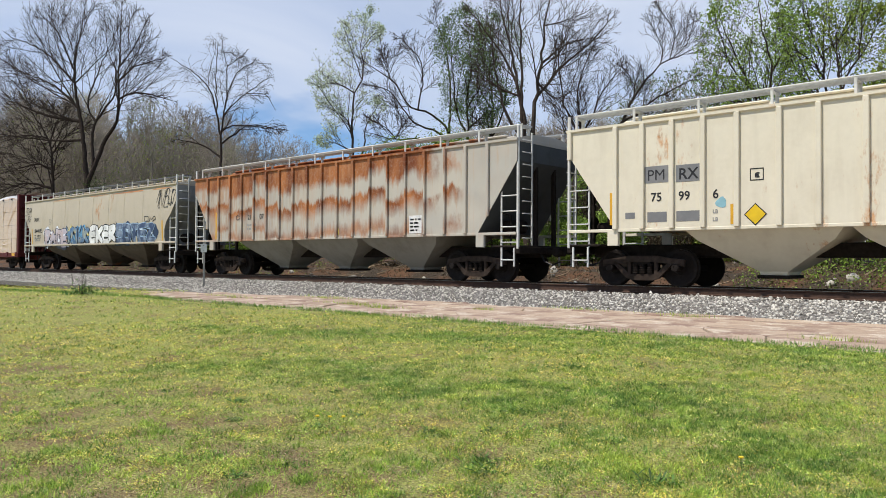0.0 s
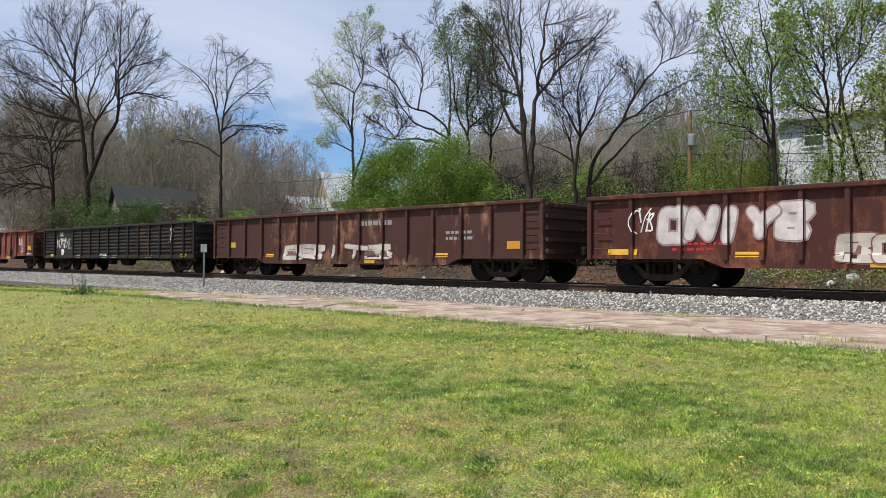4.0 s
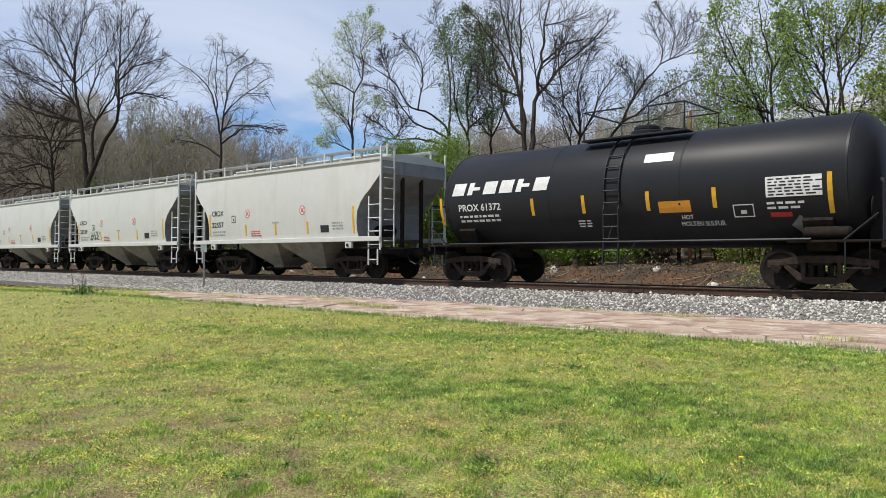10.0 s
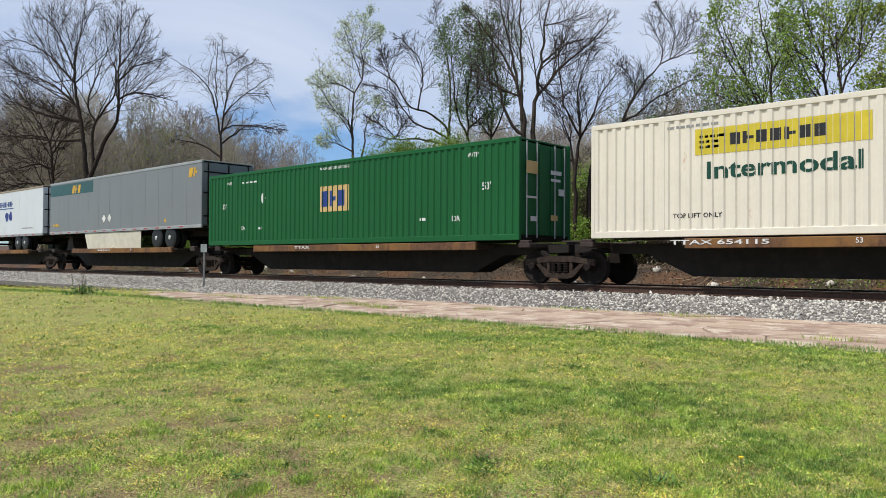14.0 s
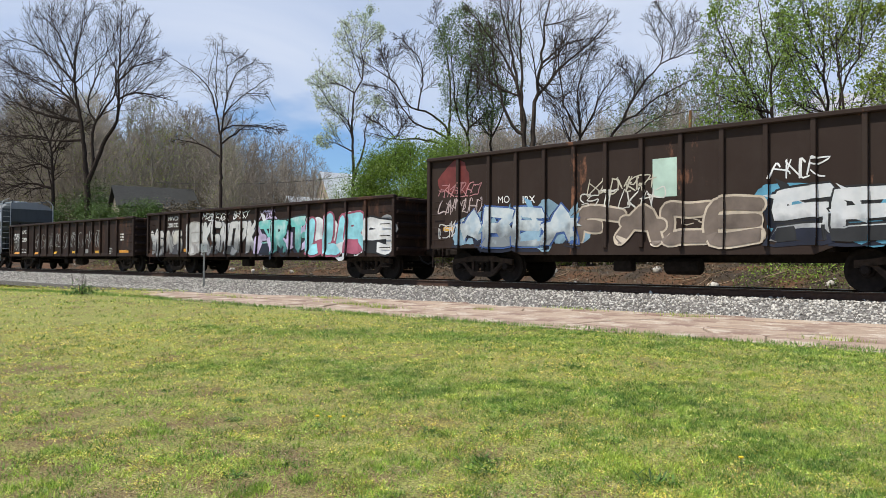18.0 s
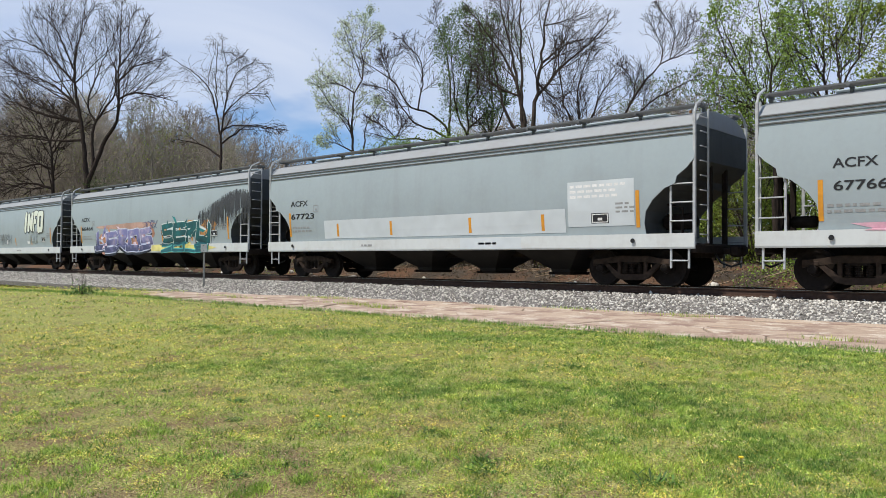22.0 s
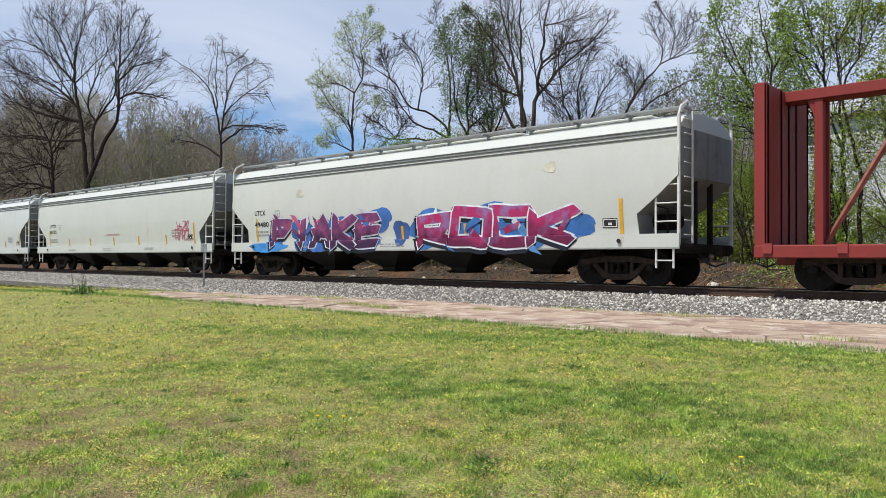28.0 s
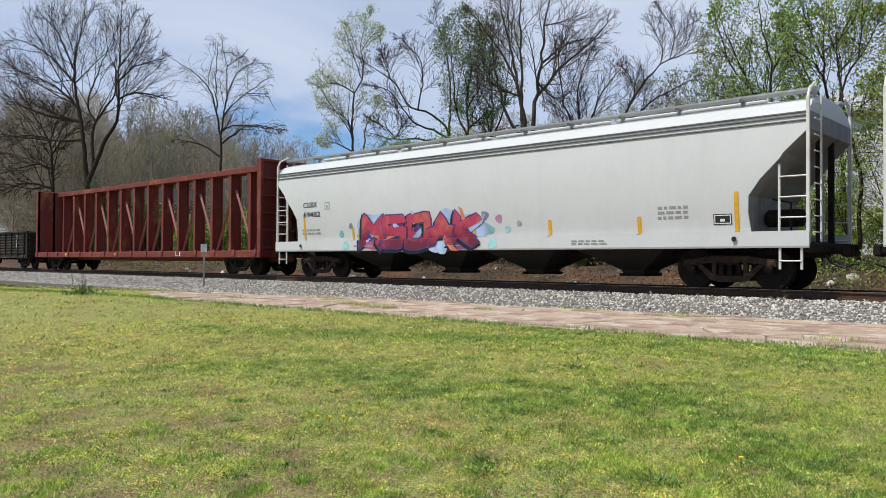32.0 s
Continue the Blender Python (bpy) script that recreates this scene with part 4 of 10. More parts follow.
# ---------------------------------------------------------------- houses and pole behind
M["siding"] = plain("white_house_siding", (0.74, 0.75, 0.74), 0.5, 0, 0.08, 3, 0)
M["roof_grey"] = plain("grey_shingle_roof", (0.38, 0.38, 0.39), 0.85, 0, 0.25, 6)
M["roof_dark"] = plain("dark_shingle_roof", (0.036, 0.036, 0.032), 0.85, 0, 0.25, 6)
M["roof_white"] = plain("white_metal_roof", (0.66, 0.68, 0.68), 0.4, 0.2, 0.1, 3)
M["tan_wall"] = plain("tan_gable_wall", (0.46, 0.36, 0.28), 0.6, 0, 0.12, 3)
M["glass"] = mat_base("window_glass", 0.08, 0, 0.8)[0]
M["glass"].node_tree.nodes["Principled BSDF"].inputs["Base Color"].default_value = (0.03, 0.035, 0.04, 1)
M["pole_wood"] = plain("weathered_pole_wood", (0.30, 0.16, 0.075), 0.9, 0, 0.3, 5, 0.4, 0.01)


def house(label, x, y, w, d, z0, eave, ridge, wall, roof, rot=0.0, wins=(), boards=True, chimney=False):
    """A house whose gables face along x; its windows are on the wall towards the track."""
    h = tagged(new("house"), label, "house", "houses behind the track")
    h.location, h.rotation_euler = (x, y, z0), (0, 0, rot)
    g = G()
    g.prism([(-d / 2, 0), (d / 2, 0), (d / 2, eave), (0, ridge - 0.08), (-d / 2, eave)], -w / 2, w / 2, "x")
    part("wall", g, wall, h)
    if boards:
        for k in range(int(eave / 0.2)):
            g = G()
            z = 0.2 * k
            g.prism([(-d / 2 - 0.014, z), (-d / 2 + 0.01, z), (-d / 2 + 0.01, z + 0.2), (-d / 2 - 0.005, z + 0.2)], -w / 2 - 0.02, w / 2 + 0.02, "x")
            part("siding_board", g, wall, h)
    for s in (-1, 1):
        g = G()
        nx_, nz_ = s * (ridge - eave), d / 2
        g.prism([(s * (d / 2 + 0.4), eave - 0.4 * (ridge - eave) / (d / 2)), (0, ridge), (0, ridge + 0.14), (s * (d / 2 + 0.4), eave + 0.14 - 0.4 * (ridge - eave) / (d / 2))], -w / 2 - 0.35, w / 2 + 0.35, "x")
        part("roof_slope", g, roof, h)
    for u, z, ww, hh in wins:
        g = G()
        g.box(u - ww / 2, u + ww / 2, -d / 2 - 0.045, -d / 2 - 0.03, z, z + hh)
        gl = part("window", g, M["glass"], h)
        g = G()
        for a, b, c, e_ in ((u - ww / 2 - 0.09, u - ww / 2, z - 0.09, z + hh + 0.09), (u + ww / 2, u + ww / 2 + 0.09, z - 0.09, z + hh + 0.09), (u - ww / 2, u + ww / 2, z - 0.09, z), (u - ww / 2, u + ww / 2, z + hh, z + hh + 0.09), (u - ww / 2, u + ww / 2, z + hh / 2 - 0.025, z + hh / 2 + 0.025)):
            g.box(a, b, -d / 2 - 0.08, -d / 2 - 0.02, c, e_, 0.006)
        part("window_frame", g, M["siding"], gl)
    if chimney:
        g = G()
        g.box(-0.4, 0.4, -0.4, 0.4, ridge - 0.5, ridge + 1.0, 0.02)
        part("chimney", g, M["tan_wall"], h)
    return h


house("two-storey white sided house with a grey roof", -7.0, 41.5, 11.5, 7.5, 0.9, 6.5, 8.0, M["siding"], M["roof_grey"], 0.0, wins=((-4.2, 5.15, 0.8, 0.95), (-0.9, 4.6, 0.85, 1.05), (2.2, 4.6, 0.85, 1.05), (-3.4, 1.5, 0.95, 1.4), (-0.6, 1.5, 0.95, 1.4), (2.4, 1.5, 0.95, 1.4)), chimney=True)
house("distant house with a tan gable and a white metal roof", -62.2, 53.0, 5.5, 4.4, 2.4, 4.6, 7.3, M["tan_wall"], M["roof_white"], radians(75), boards=False)
house("distant low outbuilding with a white metal roof", -62.4, 48.7, 5.0, 4.0, 1.9, 3.4, 5.0, M["tan_wall"], M["roof_white"], radians(75), boards=False)
house("distant low house with a dark shingle roof", -62.9, 31.9, 6.0, 4.6, 0.5, 4.6, 6.2, M["tan_wall"], M["roof_dark"], radians(74), boards=False)
pole = tagged(new("utility_pole"), "weathered wooden utility pole with a grey transformer", "utility pole")
pole.location = (-13.7, 30, float(ground_z(-13.7, 30)))
g = G()
g.tube([(0, 0, -0.3), (0, 0, 3.0), (0.02, 0, 6.3)], 0.085, 10, 0.06)
part("shaft", g, M["pole_wood"], pole, smooth=True, angle=40)
g = G()
g.disc((0.16, -0.14, 5.05), 0.17, 0.5, "z", 14, 0.04)
part("transformer", g, M["galv"], pole, "grey round transformer can", smooth=True, angle=40)
M["wire"] = plain("wire_sheath", (0.03, 0.03, 0.03), 0.6, 0, 0.1, 3, 0)
for z, dy in ((5.98, 0.0), (4.2, 0.1), (3.9, 0.2)):
    g = G()
    g.tube([(-13.7 + u, 30 + dy, 0.85 + z - 1.2 * math.sin(math.pi * abs(u) / 45)) for u in np.linspace(-45, 45, 31)], 0.012, 4)
    tagged(new("overhead_wire", g.mesh("overhead_wire", M["wire"])), "dark overhead wire hung from the pole", "wire", "wires on the pole")
# ---------------------------------------------------------------- the train: shared parts
CARS = []           # (thing, centre at 0 s, height)
SPIN = []           # wheelsets: (object, place in its truck)
TM = {}


def truck_meshes():
    g = G()
    for s in (-1, 1):
        y0, y1 = s * 0.98 - 0.06, s * 0.98 + 0.06
        g.prism([(-1.10, 0.50), (-1.10, 0.66), (-0.72, 0.70), (-0.40, 0.76), (0.40, 0.76), (0.72, 0.70), (1.10, 0.66), (1.10, 0.50), (0.74, 0.56), (0.36, 0.60), (-0.36, 0.60), (-0.74, 0.56)], y0, y1, "y")
        g.prism([(-0.78, 0.54), (-0.66, 0.56), (-0.34, 0.30), (0.34, 0.30), (0.66, 0.56), (0.78, 0.54), (0.44, 0.20), (0.26, 0.15), (-0.26, 0.15), (-0.44, 0.20)], y0 + 0.01, y1 - 0.01, "y")
        for c in (-0.36, 0.36):
            g.box(c - 0.05, c + 0.05, y0 + 0.015, y1 - 0.015, 0.24, 0.64, 0.015)
        for c in (-0.89, 0.89):
            g.box(c - 0.15, c + 0.15, y0 - 0.01, y1 + 0.01, 0.52, 0.66, 0.03)
        if s < 0:
            TM["side_frame"], g = g.mesh("side_frame", M["frame_steel"]), G()
    TM["side_frame_far"] = g.mesh("side_frame_far", M["frame_steel"])
    g = G()
    for x in (-0.2, 0.0, 0.2):
        for k in range(6):
            g.disc((x, 0, 0.33 + 0.045 * k), 0.082, 0.024, "z", 10, 0.008)
        g.disc((x, 0, 0.44), 0.05, 0.26, "z", 8)
    TM["spring_group"] = g.mesh("spring_group", M["steel_dark"])
    g = G()
    g.prism([(-0.2, 0.55), (-0.24, 0.66), (-0.18, 0.74), (0.18, 0.74), (0.24, 0.66), (0.2, 0.55)], -1.02, 1.02, "y")
    g.disc((0, 0, 0.8), 0.2, 0.14, "z", 14)
    TM["bolster"] = g.mesh("bolster", M["steel_dark"])
    g = G()
    for s in (-1, 1):
        rings = []
        for y, r in ((s * 0.68, 0.36), (s * 0.70, 0.485), (s * 0.725, 0.485), (s * 0.74, 0.459), (s * 0.83, 0.452), (s * 0.83, 0.38), (s * 0.80, 0.34), (s * 0.79, 0.16), (s * 0.84, 0.14), (s * 0.84, 0.06)):
            rings.append([(r * math.cos(k * math.tau / 28), y, r * math.sin(k * math.tau / 28)) for k in range(28)])
        g.loft(rings)
    g.tube([(0, -1.0, 0), (0, 1.0, 0)], 0.08, 10)
    for s in (-1, 1):
        for k in range(3):
            a = k * math.tau / 3
            g.disc((0.06 * math.cos(a), s * 1.1, 0.06 * math.sin(a)), 0.016, 0.03, "y", 6)
        g.disc((0, s * 1.04, 0), 0.1, 0.12, "y", 14, 0.02)
    TM["wheelset"] = g.mesh("wheelset", M["wheel"], True, 35)
    g = G()
    g.box(0, 0.52, -0.09, 0.09, -0.08, 0.08, 0.02)
    g.box(0.36, 0.62, -0.15, 0.04, -0.14, 0.14, 0.05)
    g.box(0.50, 0.68, 0.02, 0.14, -0.13, 0.13, 0.04)
    TM["coupler"] = g.mesh("coupler", M["steel_dark"])
    g = G()
    g.tube([(0.0, -0.28, -0.05), (0.18, -0.30, -0.30), (0.42, -0.28, -0.40), (0.66, -0.24, -0.30)], 0.026, 6)
    TM["air_hose"] = g.mesh("air_hose", M["black"])


def truck(car, x):
    """A two-axle truck under a car: bolster, side frames, springs and wheelsets."""
    b = part("truck", TM["bolster"], None, car, at=(x, 0, 0))
    part("side_frame", TM["side_frame"], None, b)
    part("side_frame", TM["side_frame_far"], None, b)
    for s in (-1, 1):
        part("spring_group", TM["spring_group"], None, b, at=(0, s * 0.99, 0))
    for s in (-1, 1):
        w = part("wheelset", TM["wheelset"], None, b, at=(s * 0.89, 0, 0.457))
        SPIN.append((w, s))
    return b


def couplers(car, L, reach=0.0):
    for s in (-1, 1):
        c = part("coupler", TM["coupler"], None, car, at=(s * (L / 2 - 0.15 + reach), 0, 0.88))
        h = part("air_hose", TM["air_hose"], None, car, at=(s * (L / 2 - 0.1), 0, 0.9))
        if s < 0:
            c.rotation_euler = h.rotation_euler = (0, 0, math.pi)


def car_thing(name, label, category, left, L, inset, group="freight cars of the train", z=0.0):
    ob = new(name)
    ob.empty_display_size = 0.5
    tagged(ob, label, category, group)
    ob.location = (left + L / 2, YC, z)
    CARS.append((ob, left + L / 2, z))
    if inset:
        for s in (-1, 1):
            truck(ob, s * (L / 2 - inset))
        couplers(ob, L)
    return ob


# ---------------------------------------------------------------- lettering and spray paint
FLAT = {}


def text_flat(body, bold=0.0):
    """Corners and faces of a word in the built-in font, one unit high, from its lower left."""
    key = (body, bold)
    if key not in FLAT:
        cu = bpy.data.curves.new("lettering", "FONT")
        cu.body, cu.offset, cu.resolution_u = body, bold, 3
        ob = bpy.data.objects.new("lettering", cu)
        scene.collection.objects.link(ob)
        bpy.context.view_layer.update()
        me = bpy.data.meshes.new_from_object(ob.evaluated_get(bpy.context.evaluated_depsgraph_get()))
        v = np.array([x.co[:2] for x in me.vertices]) if len(me.vertices) else np.zeros((0, 2))
        f = [tuple(p.vertices) for p in me.polygons]
        bpy.data.objects.remove(ob)
        bpy.data.curves.remove(cu)
        bpy.data.meshes.remove(me)
        FLAT[key] = (v / 0.73, f)
    return FLAT[key]


def lay(car, name, v, f, mat, side, off=0.006, ribs=(), rib_w=0.1, rib_d=0.0, label="", cuts=()):
    """Lays flat pieces (u, z) on a car's near side, along its curve and over its ribs."""
    bm = bmesh.new()
    vs = [bm.verts.new((p[0], -p[2] if len(p) > 2 else 0.0, p[1])) for p in v]
    for q in f:
        try:
            bm.faces.new([vs[i] for i in q])
        except ValueError:
            pass
    for z in cuts:
        bmesh.ops.bisect_plane(bm, geom=bm.verts[:] + bm.edges[:] + bm.faces[:], plane_co=(0, 0, z), plane_no=(0, 0, 1))
    if ribs and rib_d:
        lo, hi = min(p[0] for p in v), max(p[0] for p in v)
        for r in ribs:
            for e in (r - rib_w / 2, r + rib_w / 2):
                if lo < e < hi:
                    res = bmesh.ops.bisect_plane(bm, geom=bm.verts[:] + bm.edges[:] + bm.faces[:], plane_co=(e, 0, 0), plane_no=(1, 0, 0))
                    ed = [g for g in res["geom_cut"] if isinstance(g, bmesh.types.BMEdge)]
                    bmesh.ops.split_edges(bm, edges=ed)
        done = set()
        for fa in bm.faces:
            c = fa.calc_center_median().x
            on = any(abs(c - r) < rib_w / 2 for r in ribs)
            for x in fa.verts:
                if x not in done:
                    done.add(x)
                    x.co.y -= side(x.co.z) + off + (rib_d if on else 0)
    else:
        for x in bm.verts:
            x.co.y -= side(x.co.z) + off
    for fa in bm.faces:
        fa.normal_update()
        if fa.normal.y > 0:
            fa.normal_flip()
    me = bpy.data.meshes.new(name)
    bm.to_mesh(me)
    bm.free()
    me.materials.append(mat)
    return part(name, me, mat, car, label)


def rect(u, z, w, h):
    return [(u, z), (u + w, z), (u + w, z + h), (u, z + h)], [(0, 1, 2, 3)]


def join_flat(pieces):
    v, f = [], []
    for a, b in pieces:
        n = len(v)
        v += [tuple(p) for p in a]
        f += [tuple(i + n for i in q) for q in b]
    return v, f


def blob(u, z, rx, rz, rng, n=14):
    """An uneven round patch."""
    ph = rng.random() * 6
    pts = []
    for k in range(n):
        a = k * math.tau / n
        q = 1 + 0.13 * math.sin(3 * a + ph) + 0.08 * rng.uniform(-1, 1)
        pts.append((u + rx * q * math.cos(a), z + rz * q * math.sin(a)))
    return pts, [tuple(range(n))]


COL = {}


def spray(col, rough=0.5):
    k = tuple(round(c, 3) for c in col)
    if k not in COL:
        COL[k] = plain("spray_paint", col, rough, 0, 0.34, 2.2, 0)
    return COL[k]


# brush strokes of the letters on a grid of three by three points, 0 to 8 from the lower left
STROKES = {"b": "6301543", "A": "072 35", "B": "06 6843 3420", "C": "8763012", "D": "06 6785210", "E": "8602 35", "F": "860 34", "H": "06 28 35", "I": "71", "J": "68 85210", "K": "06 83 32", "L": "602", "M": "06 64 48 82", "N": "06 62 28", "O": "763012587", "P": "06 6843", "R": "06 6843 32", "S": "876345210", "T": "68 71", "U": "630128", "X": "08 62", "Y": "64 841", "Z": "6802", "0": "763012587", "2": "67850 02", "5": "8634 4521 10"}


def brush(path, half, taper, step=5, sharp=False):
    """A fat stroke along turning points, with round ends or angular with pointed ones: one band, each bit of it a hair proud of the last."""
    P = [np.array(p, float) for p in path]
    pts = []
    for k in range(len(P) - 1):
        p0, p1, p2, p3 = P[max(k - 1, 0)], P[k], P[k + 1], P[min(k + 2, len(P) - 1)]
        for h in range(step):
            t = h / step
            pts.append(p1 + (p2 - p1) * t if sharp else 0.5 * (2 * p1 + (p2 - p0) * t + (2 * p0 - 5 * p1 + 4 * p2 - p3) * t * t + (3 * p1 - p0 - 3 * p2 + p3) * t ** 3))
    A = np.array(pts + [P[-1]])
    n = len(A) - 1
    d = np.gradient(A, axis=0)
    d /= np.maximum(np.hypot(d[:, 0], d[:, 1]), 1e-6)[:, None]
    v, f = [], []
    for k in range(n + 1):
        r = half * (1 + taper * 0.5 * math.sin(3.0 * k / n))
        q = np.array([-d[k, 1], d[k, 0]]) * r
        v += [(A[k, 0] + q[0], A[k, 1] + q[1], 0.00005 * k), (A[k, 0] - q[0], A[k, 1] - q[1], 0.00005 * k)]
        if k:
            f.append((2 * k - 2, 2 * k - 1, 2 * k + 1, 2 * k))
    for k, s in ((0, -1), (n, 1)):
        r = half * (1 + taper * 0.5 * math.sin(3.0 * k / n))
        b = len(v)
        if sharp:
            v.append((A[k, 0] + s * d[k, 0] * r * 1.15 - d[k, 1] * r * 0.7, A[k, 1] + s * d[k, 1] * r * 1.15 + d[k, 0] * r * 0.7, 0.00005 * k))
            f.append((2 * k, b, 2 * k + 1))
            continue
        a0 = math.atan2(d[k, 1], d[k, 0])
        for i in range(1, 6):
            a = a0 + s * (math.pi / 2 - i * math.pi / 6)
            v.append((A[k, 0] + s * r * math.cos(a), A[k, 1] + s * r * math.sin(a), 0.00005 * k))
        f.append((2 * k, *range(b, b + 5), 2 * k + 1))
    return v, f


def fade(col, other):
    """Spray paint that fades from one colour into another in soft patches, over a darker foot."""
    k = tuple(round(c, 3) for c in col + other)
    if k not in COL:
        m, t, b = mat_base("faded_spray_paint", 0.5, 0, 0.3)
        c = n_mix(t, n_ramp(t, n_noise(t, 2.6, 2, offset=sum(k)), 0.45, 0.65, 0, 0.5), col, other)
        c = n_mix(t, n_ramp(t, n_noise(t, 7.0, 5, offset=2), 0.3, 0.7, 0, 0.35), c, tuple(x * 0.7 for x in col))
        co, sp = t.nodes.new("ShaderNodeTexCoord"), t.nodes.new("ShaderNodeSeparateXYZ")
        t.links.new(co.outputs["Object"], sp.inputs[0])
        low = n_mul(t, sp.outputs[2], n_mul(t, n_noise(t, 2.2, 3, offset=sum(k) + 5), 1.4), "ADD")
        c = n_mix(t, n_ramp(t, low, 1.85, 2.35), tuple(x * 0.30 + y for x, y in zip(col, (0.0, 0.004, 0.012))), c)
        t.links.new(c, b.inputs["Base Color"])
        COL[k] = m
    return COL[k]


def graffiti(car, word, u0, z0, w, h, fill, edge, side, cloud=None, ribs=(), rib_w=0.1, rib_d=0.0, seed=1, shine=None, slant=0.12, cuts=()):
    """Spray-painted bubble letters that crowd together: a cloud behind, a thick edge, the filling and a few highlights."""
    rng = random.Random(seed)
    n = len(word)
    step = w / n
    kw = dict(ribs=ribs, rib_w=rib_w, rib_d=rib_d)
    wild = bool(cloud and shine)
    if cloud:
        for i in range(n):
            for q in range(3):
                c = blob(u0 + (i + rng.random()) * step, z0 + h * rng.uniform(0.2, 0.8), step * rng.uniform(0.35, 0.6), h * rng.uniform(0.22, 0.36), rng, 20)
                lay(car, "graffiti", *c, spray(cloud), side, 0.003 + 0.0004 * (3 * i + q) % 0.004, label="sprayed background of graffiti", cuts=cuts, **kw)
    for i, ch in enumerate(word):
        rot = rng.uniform(-0.10, 0.10)
        hh = h * rng.uniform(0.86, 1.0)
        cx, cz = u0 + (i + 0.5) * step, z0 + hh / 2 + (h - hh) * rng.uniform(0.0, 0.8)
        half = min(0.195 * step, 0.145 * hh) * (0.86 if wild else 1.0)
        if len(word) < 3:
            half = 0.15 * hh
        ex, ez = max(0.12 * step, step * 0.55 - half * 1.05), hh * 0.5 - half * 1.1
        jig = {k: (rng.gauss(0, 0.09), rng.gauss(0, 0.06)) for k in "012345678"}
        sets = []
        for run in STROKES[ch].split():
            path = []
            for c in run:
                x, y = (int(c) % 3 - 1 + jig[c][0]) * ex, (int(c) // 3 - 1 + jig[c][1]) * ez
                path.append((cx + x * math.cos(rot) - y * math.sin(rot) + slant * y, cz + x * math.sin(rot) + y * math.cos(rot)))
            sets.append(path)
        tp = rng.uniform(0.1, 0.25)
        rim = max(0.03, min(0.06 * hh, 0.36 * half))
        if wild:        # angular letters: a dark block shadow, and shards that stab out of them
            pc = []
            for q, path in enumerate(sets):
                v, f = brush([(x - 0.35 * half, z - 0.55 * half) for x, z in path], half + rim * 1.6, tp, 5, True)
                pc.append(([(x, z, e_ + 0.0008 * q) for x, z, e_ in v], f))
            lay(car, "graffiti", *join_flat(pc), spray((0.012, 0.014, 0.025)), side, 0.0058, label="dark block shadow of a graffiti letter", cuts=cuts, **kw)
            for q in range(4):
                a = rng.choice((-2.6, -0.5, 0.4, 0.9, 2.2, 2.7)) + rng.uniform(-0.3, 0.3)
                ln, wd = rng.uniform(0.45, 0.8) * step, half * rng.uniform(0.5, 0.9)
                x, z = cx + rng.uniform(-0.6, 0.6) * ex, cz + rng.uniform(-0.5, 0.7) * ez
                dx, dz = math.cos(a), math.sin(a)
                pts = [(x - dz * wd, z + dx * wd), (x + dz * wd, z - dx * wd), (x + dx * ln * 0.7 + dz * wd * 1.5, z + dz * ln * 0.7 - dx * wd * 1.5), (x + dx * ln, z + dz * ln), (x + dx * ln * 0.65, z + dz * ln * 0.65)]
                lay(car, "graffiti", pts, [(0, 1, 2, 3, 4)], (spray(edge), spray(shine), fade(fill, shine), spray(cloud))[q], side, 0.0118 + 0.0005 * q + 0.015 * (i % 2), label="sprayed shard of graffiti", cuts=cuts, **kw)
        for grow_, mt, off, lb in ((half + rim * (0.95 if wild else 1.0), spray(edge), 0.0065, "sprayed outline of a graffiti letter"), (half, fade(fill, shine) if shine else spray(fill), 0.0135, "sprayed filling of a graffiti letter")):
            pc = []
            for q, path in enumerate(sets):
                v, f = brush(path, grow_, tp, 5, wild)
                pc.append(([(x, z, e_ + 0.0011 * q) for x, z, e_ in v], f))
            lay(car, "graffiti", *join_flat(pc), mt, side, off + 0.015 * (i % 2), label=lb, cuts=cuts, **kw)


def scrawl(car, u0, z0, w, h, col, side, strokes=7, seed=0, thick=0.030, ribs=(), rib_w=0.1, rib_d=0.0):
    """A thin spray-can tag: a row of quick letters with tails."""
    rng = random.Random(seed)
    keys = sorted(STROKES)
    n = max(2, int(round(strokes * 0.7)))
    for i in range(n):
        cx, ch = u0 + w * (i + 0.5) / n, rng.choice(keys)
        hh = h * rng.uniform(0.7, 1.0)
        ex, ez = w / n * rng.uniform(0.36, 0.6), hh * 0.5
        pc = []
        for run in STROKES[ch].split():
            path = [(cx + (int(c) % 3 - 1 + rng.gauss(0, 0.38)) * ex + 0.25 * (int(c) // 3 - 1) * ez, min(max(z0 + h / 2 + (int(c) // 3 - 1 + rng.gauss(0, 0.26)) * ez, z0), z0 + h)) for c in run]
            if rng.random() < 0.35:
                path.append((path[-1][0] + rng.uniform(0.4, 1.0) * ex, max(z0, path[-1][1] - rng.uniform(0.0, 0.5) * ez)))
            v, f = brush(path, thick * rng.uniform(0.35, 0.6), 0.4, 3)
            pc.append(([(x, z, e_ + 0.001 * len(pc)) for x, z, e_ in v], f))
        lay(car, "graffiti", *join_flat(pc), spray(col), side, 0.009, label="thin spray-can tag", ribs=ribs, rib_w=rib_w, rib_d=rib_d)


NUDGE = {}


def moved(items, d):
    """Lettering items shifted along the car."""
    return [it[:2] + (it[2] + d,) + it[3:] if it[0] in "tg" else (it[0], it[1] + d) + it[2:] for it in items]


